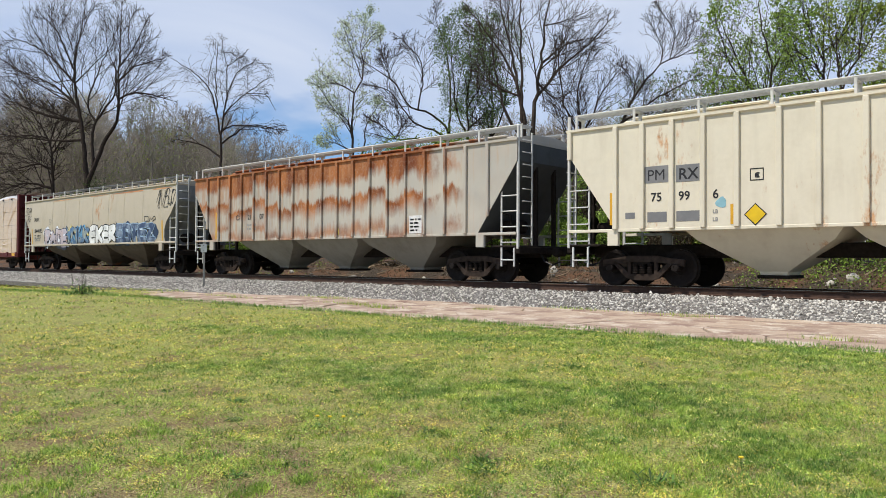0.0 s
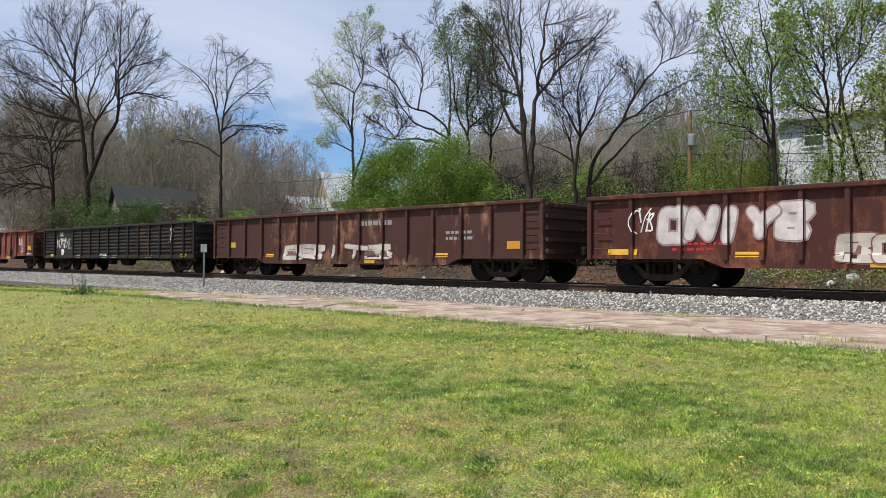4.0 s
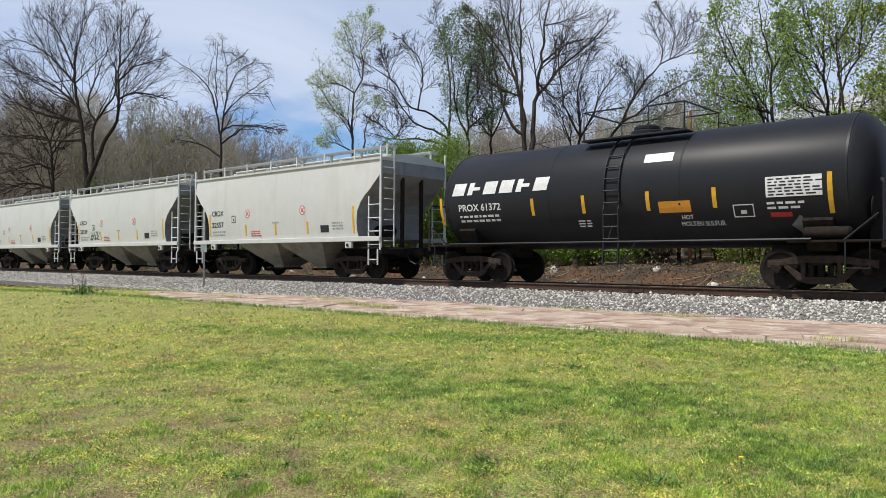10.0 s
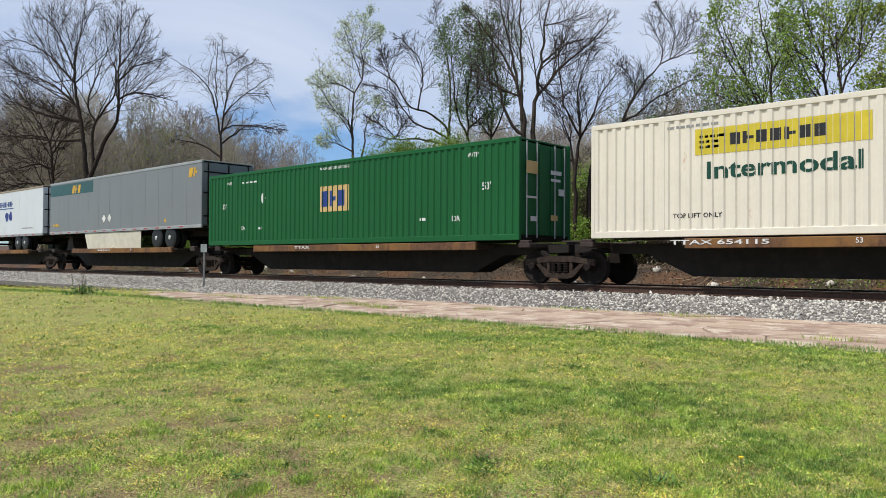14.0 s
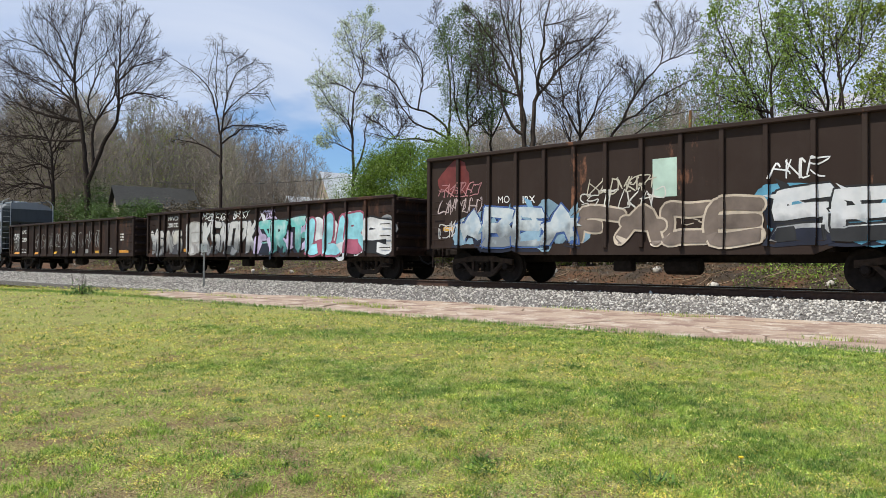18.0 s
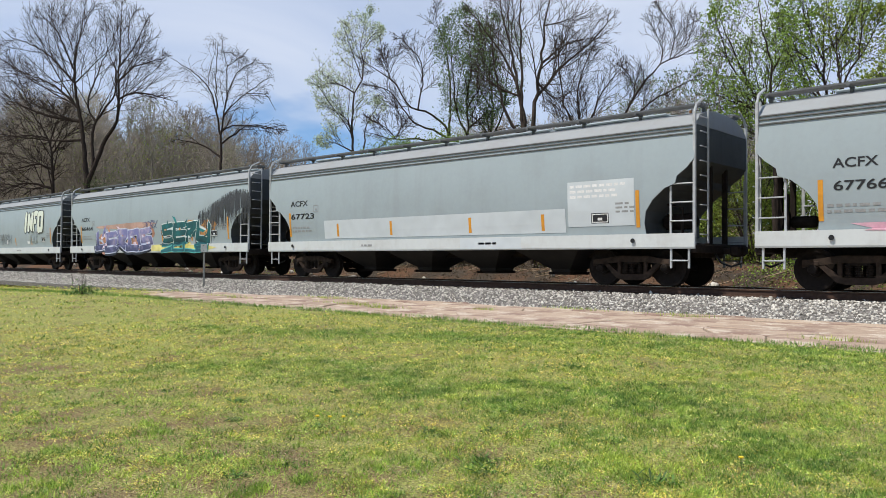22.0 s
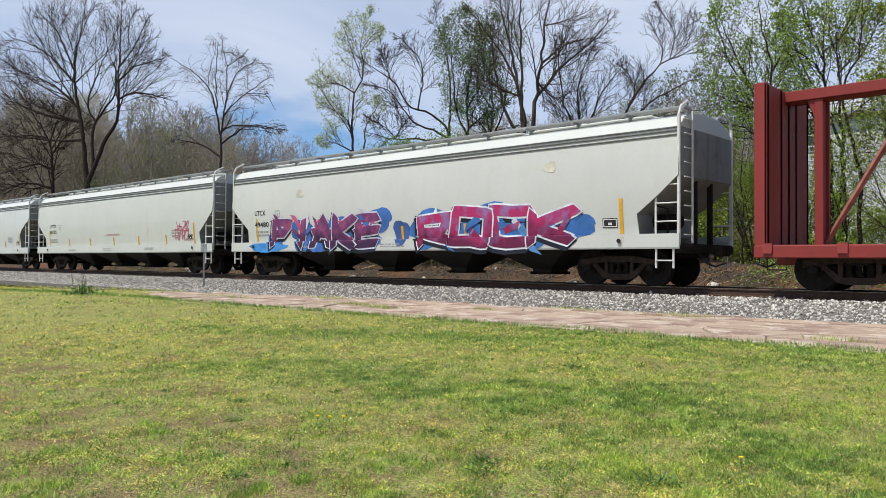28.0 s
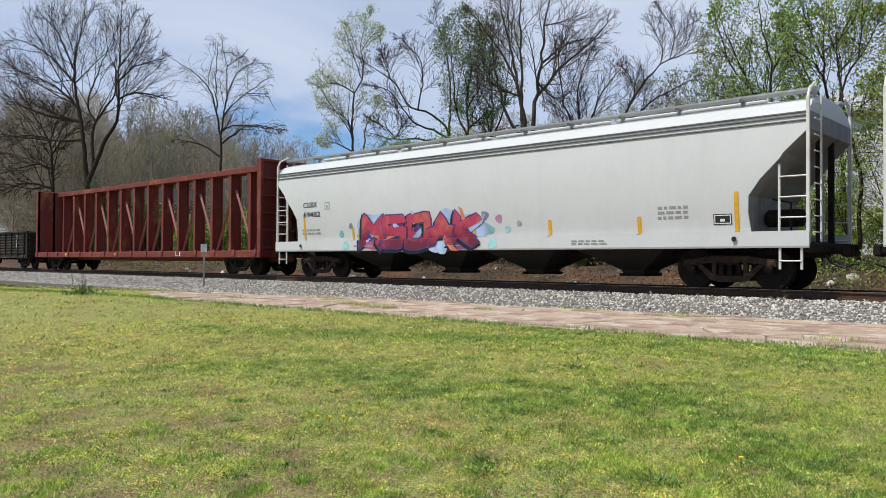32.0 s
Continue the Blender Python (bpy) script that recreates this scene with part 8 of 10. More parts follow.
hopper(-29.77, -12.7, "grey covered hopper car heavily streaked with orange rust", M["rusty"], "A", 3, [
    ("t", "CX", 2.97, 2.18, 0.20, "ink"), ("t", "215", 3.80, 2.18, 0.20, "ink"), ("t", "07", 4.60, 2.18, 0.20, "ink"), ("l", 3.75, 1.75, 0.6, 0.3, 2, "faint_ink"),
    ("r", 12.70, 1.46, 0.55, 0.55, "white_ink"), ("l", 12.74, 1.5, 0.45, 0.45, 4, "ink"), ("s", 1.53, 1.44, 1.1), ("s", 5.0, 1.5, 0.4), ("b", 9.2, 1.6, 0.12, 0.16, (0.55, 0.42, 0.1), "paint_spot")],
    ribs=[0.9 + 0.83 * k for k in range(19)], lower=M["bay_grey"])
hopper(-49.11, -31.24, "beige covered hopper car with blue and white graffiti", M["beige"], "B", 3, [
    ("t", "FURX", 0.66, 2.76, 0.22, "ink"), ("t", "844093", 0.70, 2.10, 0.24, "ink", 1.15), ("l", 0.75, 1.6, 0.7, 0.25, 2, "faint_ink"), ("s", 0.34, 1.48, 0.85),
    ("q", 2.85, 2.55, 0.3, 0.27, "faint_ink"), ("s", 15.75, 1.46, 0.9), ("c", -0.72, 3.15, 0.85, 0.42, BK, 7), ("c", -0.45, 2.72, 0.6, 0.36, BK, 5), ("c", 0.66, 1.72, 0.95, 0.25, BK, 7),
    ("g", "PADE", 2.30, 1.25, 3.0, 1.02, (0.50, 0.45, 0.50), (0.03, 0.035, 0.07), (0.66, 0.68, 0.74), (0.6, 0.40, 0.32)), ("g", "YOLK", 5.2, 1.40, 2.9, 0.95, (0.10, 0.20, 0.36), (0.02, 0.03, 0.06), (0.12, 0.30, 0.48), (0.7, 0.6, 0.2)),
    ("g", "EKER", 8.25, 1.38, 2.9, 0.95, (0.74, 0.74, 0.72), BK, None, None), ("g", "SOTEZ", 11.15, 1.38, 3.9, 0.95, (0.05, 0.08, 0.16), (0.30, 0.42, 0.55), (0.03, 0.05, 0.10), (0.5, 0.6, 0.7)),
    ("c", 15.3, 2.95, 1.5, 0.8, BK, 9), ("c", 14.1, 2.3, 1.0, 0.3, BK, 6), ("b", 12.5, 3.82, 1.6, 0.035, (0.50, 0.22, 0.10), "rust_stain"), ("b", 9.0, 3.83, 1.1, 0.03, (0.50, 0.28, 0.14), "rust_stain"), ("b", 4.6, 3.82, 1.4, 0.03, (0.52, 0.30, 0.16), "rust_stain"), ("b", 15.6, 3.81, 0.9, 0.035, (0.50, 0.26, 0.12), "rust_stain")], ribs=[4.2, 5.9, 7.7, 9.4, 11.2, 12.9, 14.8], rail="white_rail", lower=M["bay_brown"], board="board_grey", notch=((1.32, 1.0), (1.6, 1.05), (1.95, 1.03), (2.3, 0.85), (2.5, 0.62), (2.62, 0.48), (2.7, 0.42), (3.2, 0.02)))
centerbeam(-73.8, -50.61, "maroon centre-beam flat car loaded with tan wrapped lumber", M["maroon"], [
    ("y", 0.4, 0.78, 0.5, 0.14), ("y", 3.6, 0.78, 0.5, 0.14), ("y", 6.8, 0.78, 0.5, 0.14), ("y", 13.4, 0.78, 0.5, 0.14), ("y", 21.6, 0.78, 0.6, 0.18), ("r", 11.9, 0.72, 0.5, 0.22, "white_ink"), ("q", 11.95, 0.74, 0.4, 0.17, "ink"),
    ("t", "NS", 17.0, 0.76, 0.15, "white_ink"), ("l", 18.2, 0.76, 1.2, 0.14, 1, "white_ink")])
lumber_load(-73.45, -50.97, "tan lumber bundles under clear film, strapped on a flat car", M["wrap_tan"], 15, 4, z1=4.36, seed=3, strap="ink", bulge=0.02, film=True)
N4 = [0.95, 2.2, 3.3, 4.1, 4.9, 5.8, 6.7, 7.6, 8.5, 9.6, 10.5, 11.4, 12.3, 13.3, 14.6]
gondola(-92.05, -75.58, "red-brown gondola car with faded white graffiti", M["brown1"], 0.68, 2.25, N4, [
    ("g", "ONIYB", 1.7, 1.05, 3.4, 0.85, (0.60, 0.55, 0.52), (0.35, 0.25, 0.24), None, None), ("g", "BOHLTB", 5.6, 0.62, 4.2, 0.6, (0.55, 0.50, 0.42), (0.2, 0.1, 0.08), None, None),
    ("g", "CREMS", 9.7, 0.80, 3.1, 1.05, (0.62, 0.60, 0.58), (0.2, 0.16, 0.16), None, None), ("g", "FMY", 14.95, 1.25, 0.85, 0.6, WH, (0.12, 0.05, 0.04), None, None), ("c", 13.6, 1.5, 1.1, 0.35, WH, 7), ("c", 0.95, 1.3, 0.6, 0.6, WH, 4), ("c", 7.1, 1.3, 0.9, 0.5, WH, 5),
    ("y", 14.97, 0.70, 0.95, 0.13), ("y", 11.9, 0.52, 0.6, 0.12), ("y", 9.1, 0.52, 0.55, 0.12), ("y", 6.2, 0.52, 0.55, 0.12), ("y", 3.5, 0.72, 0.6, 0.12), ("y", 0.3, 0.78, 0.8, 0.14), ("q", 12.85, 0.75, 0.45, 0.28, "white_ink"), ("l", 2.0, 0.85, 1.2, 0.25, 2, "red")])
gondola(-109.8, -93.45, "faded brown gondola car with rust stains", M["brown2"], 0.68, 2.30, [0.9 + 1.12 * k for k in range(14)], [
    ("y", 0.9, 1.1, 0.4, 0.2), ("y", 14.9, 0.95, 0.5, 0.22, "orange"), ("y", 12.2, 0.72, 0.5, 0.12), ("y", 9.0, 0.52, 0.5, 0.12), ("y", 3.4, 0.72, 0.5, 0.12),
    ("g", "BBITB", 4.6, 0.65, 5.6, 0.5, (0.50, 0.45, 0.40), (0.15, 0.08, 0.06), None, None), ("l", 8.6, 1.7, 1.6, 0.3, 1, "faint_ink"), ("l", 12.6, 1.2, 1.0, 0.35, 2, "faint_ink")])
N6 = [1.25, 3.72, 4.80, 5.85, 6.90, 7.95, 9.04, 10.09, 11.15, 12.2, 13.2, 14.3, 15.3]
gondola(-127.81, -111.4, "black gondola car with corrugated side panels", M["black_gon"], 0.70, 2.28, N6, [
    ("t", "NS", 1.92, 1.85, 0.24, "white_ink"), ("t", "19448", 2.02, 1.54, 0.21, "white_ink"), ("y", 0.7, 0.76, 0.45, 0.12), ("y", 4.1, 0.70, 0.55, 0.13), ("y", 7.22, 0.68, 0.55, 0.13), ("y", 8.30, 0.68, 0.52, 0.13), ("y", 11.9, 0.68, 0.52, 0.13), ("y", 15.0, 0.72, 0.5, 0.13),
    ("c", 1.5, 1.2, 1.9, 0.5, WH, 9), ("b", 2.25, 1.0, 0.2, 0.18, WH), ("c", 7.0, 0.78, 0.9, 0.2, WH, 6), ("c", 13.9, 1.3, 0.5, 0.7, WH, 4), ("l", 2.2, 1.2, 0.5, 0.25, 3, "faint_ink")], louver=True, belly=False)
N7 = [1.14, 2.59, 3.56, 4.62, 5.53, 6.47, 7.40, 8.35, 9.27, 10.23, 11.18, 12.13, 13.11, 14.59]
gondola(-145.58, -129.39, "patchy red-brown gondola car with worn paint", M["brown3"], 0.78, 2.32, N7, [
    ("t", "N S", 1.57, 1.78, 0.27, "white_ink", 0.70), ("t", "194", 1.91, 1.38, 0.27, "white_ink", 0.52), ("t", "404", 2.83, 1.36, 0.25, "white_ink", 0.60), ("l", 1.40, 0.98, 1.05, 0.34, 2, "faint_ink"), ("y", 0.54, 1.29, 0.49, 0.23), ("r", 0.62, 1.1, 0.25, 0.08, "steel_dark", "plate"), ("c", 0.5, 1.6, 0.42, 0.3, (0.5, 0.4, 0.36), 4),
    ("y", 3.90, 0.74, 0.51, 0.13), ("y", 5.77, 0.66, 0.53, 0.14), ("y", 7.69, 0.65, 0.51, 0.16), ("y", 11.4, 0.62, 0.62, 0.13), ("y", 14.8, 1.14, 0.5, 0.24), ("c", 7.75, 1.3, 0.5, 0.55, (0.42, 0.33, 0.31), 5), ("c", 8.6, 1.4, 0.55, 0.55, (0.55, 0.30, 0.33), 5), ("c", 4.95, 1.2, 0.35, 0.2, (0.45, 0.36, 0.3), 3),
    ("t", "L8", 13.38, 1.45, 0.42, "white_ink"), ("q", 13.75, 1.12, 0.5, 0.28, "white_ink"), ("l", 13.7, 0.98, 0.35, 0.1, 1, "white_ink"), ("l", 14.6, 0.86, 0.8, 0.1, 1, "white_ink")])
N8 = [1.65, 2.75, 3.88, 4.85, 5.83, 6.9, 7.94, 8.9, 9.89, 10.9, 11.95, 13.0, 14.08, 15.1, 16.19, 17.2, 18.28]
gondola(-167.57, -147.27, "long dark brown gondola car with yellow reflectors", M["dark_gon"], 0.68, 2.64, N8, [
    ("t", "NW", 2.92, 1.86, 0.24, "white_ink"), ("t", "970", 4.0, 1.84, 0.24, "white_ink"), ("t", "04", 5.02, 1.84, 0.24, "white_ink"), ("l", 4.1, 1.2, 0.6, 0.25, 2, "white_ink"),
    ("y", 0.45, 0.82, 0.5, 0.2), ("y", 4.05, 0.86, 0.5, 0.13), ("y", 7.1, 0.86, 0.5, 0.13), ("y", 10.25, 0.84, 0.5, 0.13), ("y", 13.35, 0.84, 0.52, 0.13), ("y", 16.35, 1.13, 0.65, 0.26), ("y", 18.95, 0.72, 0.52, 0.24), ("q", 17.55, 1.07, 0.5, 0.32, "white_ink"), ("r", 17.75, 1.42, 0.2, 0.16, "faint_ink"), ("r", 17.65, 0.9, 0.28, 0.1, "faint_ink"),
    ("c", 12.2, 1.0, 0.85, 0.35, (0.17, 0.16, 0.155), 7), ("c", 13.2, 1.08, 0.8, 0.3, (0.17, 0.16, 0.155), 7), ("c", 14.3, 1.0, 0.75, 0.35, (0.17, 0.16, 0.155), 7), ("c", 18.35, 0.98, 0.85, 0.5, (0.42, 0.42, 0.40), 7), ("c", 16.4, 0.72, 0.8, 0.3, (0.55, 0.5, 0.42), 7), ("b", 10.6, 0.72, 0.09, 0.16, WH), ("c", 10.2, 1.0, 0.5, 0.9, (0.15, 0.14, 0.135), 5)], belly=False)
tank_car(-183.0, -168.2, "grey-white tank car with white handrails and dirt below", M["tank_white"], 1.36, 2.34, [
    ("t", "SHPX 203146", 2.1, 1.98, 0.17, "ink", 2.2), ("w", 10.5, 2.78, 2.2, 0.42, 6, "tank_letters", 0.15), ("l", 9.6, 2.62, 3.4, 0.07, 1, "tank_letters"), ("l", 11.9, 2.0, 1.1, 0.45, 7, "ink"), ("r", 12.9, 1.5, 0.25, 0.08, "red"),
    ("s", 1.1, 1.75, 0.35), ("s", 3.0, 1.95, 0.3), ("s", 5.68, 1.95, 0.3), ("s", 11.21, 2.0, 0.3), ("s", 13.4, 1.75, 0.7), ("d", 11.85, 1.2, 0.2, "white_ink"), ("c", 8.5, 2.05, 0.9, 0.45, (0.16, 0.16, 0.15), 6), ("b", 8.9, 2.12, 0.1, 0.1, (0.5, 0.45, 0.1)), ("l", 9.6, 1.55, 1.2, 0.2, 2, "faint_ink")], ladder_u=7.7)
centerbeam(-206.5, -184.0, "maroon centre-beam flat car loaded with white wrapped lumber", M["maroon"], [
    ("y", 0.5, 0.78, 0.4, 0.14), ("y", 5.2, 0.78, 0.45, 0.14), ("y", 8.4, 0.78, 0.45, 0.14), ("y", 12.2, 0.78, 0.45, 0.14), ("y", 16.2, 0.78, 0.45, 0.14), ("y", 21.5, 0.78, 0.6, 0.16), ("l", 15.3, 0.78, 0.7, 0.13, 1, "white_ink"), ("r", 17.6, 0.72, 0.5, 0.22, "white_ink"), ("q", 17.65, 0.74, 0.4, 0.17, "ink")])
IT = []
for k in range(18):
    u = 0.35 + 1.22 * k
    IT += [("w", u, 1.60, 0.85, 0.10, 8, "ink", 0.0)]
    for q in range(3):
        IT += [("w", u + 0.36, 1.80 + 0.14 * q, 0.22 - 0.03 * q, 0.115, 1, "ink", -0.25)]
lumber_load(-206.15, -184.35, "white wrapped lumber bundles with rows of dark printing, strapped", M["wrap_white"], 18, 1, seed=9, strap="faint_ink", items=IT, bulge=0.010)
tank_car(-220.1, -207.7, "black tank car with white lettering and yellow reflectors", M["tank_black"], 1.46, 2.42, [
    ("w", 0.95, 2.52, 3.5, 0.36, 6, "white_ink", 0.22), ("t", "PROX 61372", 1.18, 2.06, 0.20, "white_ink", 1.55), ("l", 1.2, 1.72, 1.5, 0.25, 2, "white_ink"), ("s", 0.5, 1.68, 0.8), ("s", 3.84, 1.85, 0.46), ("s", 5.44, 1.85, 0.46), ("s", 7.25, 1.85, 0.46), ("s", 8.9, 1.85, 0.46), ("s", 11.35, 1.64, 0.85),
    ("r", 10.05, 2.02, 1.15, 0.44, "white_ink"), ("l", 10.1, 2.04, 1.05, 0.4, 6, "ink"), ("l", 10.05, 1.75, 0.9, 0.2, 2, "white_ink"), ("r", 10.1, 1.6, 0.45, 0.1, "red"), ("r", 7.52, 1.78, 0.8, 0.27, "orange"), ("t", "HOT", 8.05, 1.62, 0.10, "white_ink"), ("t", "MOLTEN SULFUR", 8.0, 1.46, 0.11, "white_ink", 1.05), ("q", 9.3, 1.62, 0.46, 0.28, "white_ink"), ("d", 10.7, 1.42, 0.24, "patch_grey"),
    ("r", 7.1, 3.02, 0.75, 0.22, "white_ink"), ("l", 5.2, 1.5, 0.3, 0.2, 3, "white_ink")], rail="black", ladder_u=6.3, dome="low", inset=1.35)
SCR = [("s", 1.26, 1.55, 0.9), ("s", 3.85, 1.55, 0.43), ("s", 5.8, 1.55, 0.43), ("s", 7.72, 1.55, 0.43), ("s", 10.2, 1.53, 0.9), ("x", 3.98, 2.40, 0.17), ("x", 7.45, 2.40, 0.17), ("q", 2.88, 2.08, 0.28, 0.27, "ink"), ("r", 8.45, 1.58, 0.45, 0.25, "ink"), ("l", 9.1, 1.65, 0.6, 0.3, 3, "faint_ink"), ("l", 1.45, 1.55, 0.9, 0.25, 2, "faint_ink"), ("l", 4.2, 1.5, 0.5, 0.25, 3, "red"), ("l", 5.6, 1.95, 0.5, 0.12, 1, "faint_ink")]
CURVED_CUT = ((1.36, 1.10), (1.6, 1.16), (1.9, 1.17), (2.25, 1.12), (2.55, 0.95), (2.8, 0.7), (2.95, 0.5), (3.02, 0.44), (3.45, 0.02))
for a, b, num in ((-233.66, -222.14, "22557"), (-246.57, -235.04, "22539"), (-259.5, -248.01, "22544")):
    hopper(a, b, "light grey two-bay covered hopper car" + (" with small tag" if num == "22539" else ""), M["light_grey"], "C", 2,
           [("t", "CRDX", 1.42, 2.38, 0.21, "ink", 0.86), ("t", num, 1.42, 1.92, 0.21, "ink", 0.86)] + SCR + ([("c", 2.6, 1.6, 1.1, 0.4, BK, 7)] if num == "22539" else []), lower=M["bay_tan"], notch=CURVED_CUT)
hopper(-277.91, -260.91, "clean white three-bay covered hopper car", M["white_hopper"], "C", 3, [
    ("t", "AEX", 1.63, 2.38, 0.21, "ink", 0.5), ("t", "23072", 1.63, 1.96, 0.21, "ink", 0.95), ("l", 1.65, 1.55, 0.6, 0.25, 2, "faint_ink"), ("q", 4.33, 2.12, 0.28, 0.27, "ink"), ("s", 1.05, 1.52, 0.87, "orange"), ("s", 4.05, 1.5, 0.42, "orange"), ("s", 7.0, 1.5, 0.42, "orange"), ("s", 9.9, 1.5, 0.42, "orange"), ("s", 12.9, 1.5, 0.42, "orange"), ("s", 15.72, 1.54, 0.85, "orange"),
    ("t", "XX", 14.75, 1.85, 0.26, spray((0.55, 0.04, 0.14)), 0.70), ("t", "U", 14.98, 1.66, 0.18, spray((0.55, 0.04, 0.14)), 0.26), ("r", 13.4, 1.55, 0.4, 0.22, "ink"), ("l", 13.9, 1.8, 0.7, 0.3, 3, "faint_ink")], lower=M["bay_tan"], notch=CURVED_CUT)
JO = [-349.6, -332.15, -314.95, -297.25]
spine_car(JO, (-367.2, -279.2), "grimy articulated spine car with yellow side sills", [
    ("t", "TTAX 654115", 73.3, 1.02, 0.11, "white_ink", 2.3), ("t", "53", 77.3, 1.02, 0.11, "white_ink"), ("t", "TTAX", 58.6, 1.02, 0.11, "white_ink", 0.9), ("t", "53", 63.0, 1.02, 0.11, "white_ink"), ("t", "53", 45.6, 1.02, 0.11, "white_ink"), ("l", 42.0, 1.02, 1.5, 0.11, 1, "white_ink"), ("t", "TTAX 654119", 7.0, 1.02, 0.11, "white_ink", 2.3), ("t", "53", 11.6, 1.02, 0.11, "white_ink")])
container(-296.1, -279.95, "cream corrugated container with yellow panel and rust marks", M["cont_cream"], items=[
    ("r", 2.78, 1.90, 3.72, 0.60, "sign_yellow"), ("w", 3.6, 2.07, 2.1, 0.27, 7, "ink", 0.0), ("l", 2.9, 2.02, 0.5, 0.36, 3, "ink"), ("t", "Intermodal", 3.02, 1.34, 0.40, "dark_green_ink", 3.28), ("t", "TOP LIFT ONLY", 2.24, 0.45, 0.11, "ink", 1.2), ("t", "TOP LIFT ONLY", 11.2, 0.45, 0.11, "faint_ink", 1.8), ("l", 2.1, 2.55, 1.4, 0.12, 1, "faint_ink"), ("l", 13.4, 2.5, 1.6, 0.16, 1, "faint_ink"),
    ("b", 6.85, 1.9, 0.05, 0.5, (0.10, 0.04, 0.02), "rust_mark"), ("b", 8.6, 1.0, 0.06, 0.3, (0.12, 0.05, 0.02), "rust_mark"), ("b", 9.2, 0.7, 0.05, 0.2, (0.12, 0.05, 0.02), "rust_mark"), ("b", 15.7, 1.0, 0.05, 0.6, (0.06, 0.03, 0.02), "rust_mark"), ("b", 15.5, 0.6, 0.09, 0.16, (0.06, 0.03, 0.02), "rust_mark"), ("b", 11.4, 0.5, 0.06, 0.1, (0.1, 0.05, 0.02), "rust_mark")],
    door=M["door_brown"], end_items=[(0.15, 1.95, 2.25, 0.42, "sign_yellow"), (0.6, 2.05, 0.12, 0.2, "ink"), (0.85, 2.05, 0.14, 0.2, "ink"), (1.15, 2.05, 0.14, 0.2, "ink"), (1.4, 2.05, 0.14, 0.2, "ink"), (1.65, 2.05, 0.14, 0.2, "ink"), (1.9, 2.05, 0.1, 0.2, "ink")])
container(-314.6, -298.4, "bright green corrugated container with tan square panel", M["cont_green"], items=[
    ("r", 7.42, 1.12, 1.52, 0.90, "sign_tan"), ("w", 7.5, 1.30, 1.30, 0.55, 3, "navy", 0.0), ("d", 3.86, 1.80, 0.24, "white_ink"), ("t", "53'", 1.02, 1.48, 0.20, "white_ink"), ("t", "53'", 14.85, 1.48, 0.22, "white_ink"), ("t", "WARNING HIGH CUBE", 7.36, 2.60, 0.10, "white_ink", 1.6), ("t", "DA", 13.68, 0.60, 0.17, "white_ink"), ("t", "DA", 2.4, 0.60, 0.15, "white_ink"), ("t", "WTP", 14.3, 2.46, 0.14, "white_ink"), ("t", "WTP", 1.4, 2.44, 0.12, "white_ink"), ("l", 2.43, 2.42, 1.2, 0.12, 1, "white_ink"), ("r", 12.35, 0.65, 0.25, 0.09, "white_ink"), ("r", 3.6, 0.6, 0.18, 0.08, "white_ink")],
    end_items=[(0.3, 1.9, 0.55, 0.36, "sign_tan"), (1.5, 1.95, 0.55, 0.12, "white_ink"), (1.5, 1.75, 0.5, 0.08, "white_ink"), (1.9, 1.35, 0.3, 0.2, "white_ink"), (0.3, 1.2, 0.5, 0.06, "white_ink"), (1.5, 0.6, 0.35, 0.16, "sign_tan"), (0.5, 0.55, 0.3, 0.14, "white_ink")])
trailer(-331.6, -315.2, "dark grey road trailer with a cream side skirt", M["trail_grey"], items=[
    ("r", 0.05, 4.12, 5.6, 0.60, "teal_band"), ("w", 3.0, 4.17, 1.1, 0.42, 3, "gold_ink", 0.25), ("d", 6.98, 2.68, 0.26, "white_ink"), ("d", 7.6, 2.68, 0.26, "white_ink"), ("w", 0.5, 2.42, 0.9, 0.15, 5, "gold_ink", 0.1), ("w", 15.3, 4.2, 0.8, 0.4, 2, "gold_ink", 0.25), ("r", 13.2, 2.3, 0.15, 0.15, "gold_ink")], skirt=M["skirt"], legs=4.4, axles=(12.4, 13.65))
trailer(-348.9, -332.7, "white road trailer with navy lettering and dots", M["trail_white"], items=[
    ("w", 4.55, 3.84, 3.6, 0.46, 8, "navy", 0.22), ("r", 4.6, 3.72, 6.9, 0.06, "navy"), ("w", 8.3, 3.86, 3.1, 0.32, 11, "navy", 0.0), ("t", "53'", 7.97, 2.40, 0.20, "ink"), ("l", 0.4, 2.46, 1.3, 0.13, 1, "faint_ink"), ("l", 12.9, 2.4, 2.2, 0.14, 1, "faint_ink")]
    + [("b", u, 3.24, 0.29, 0.29, (0.02, 0.04, 0.22), "round_mark") for u in (5.38, 6.05, 10.35, 11.0)], roof_mat=M["trail_roof"], axles=(5.17, 12.18, 13.34), legs=1.9)
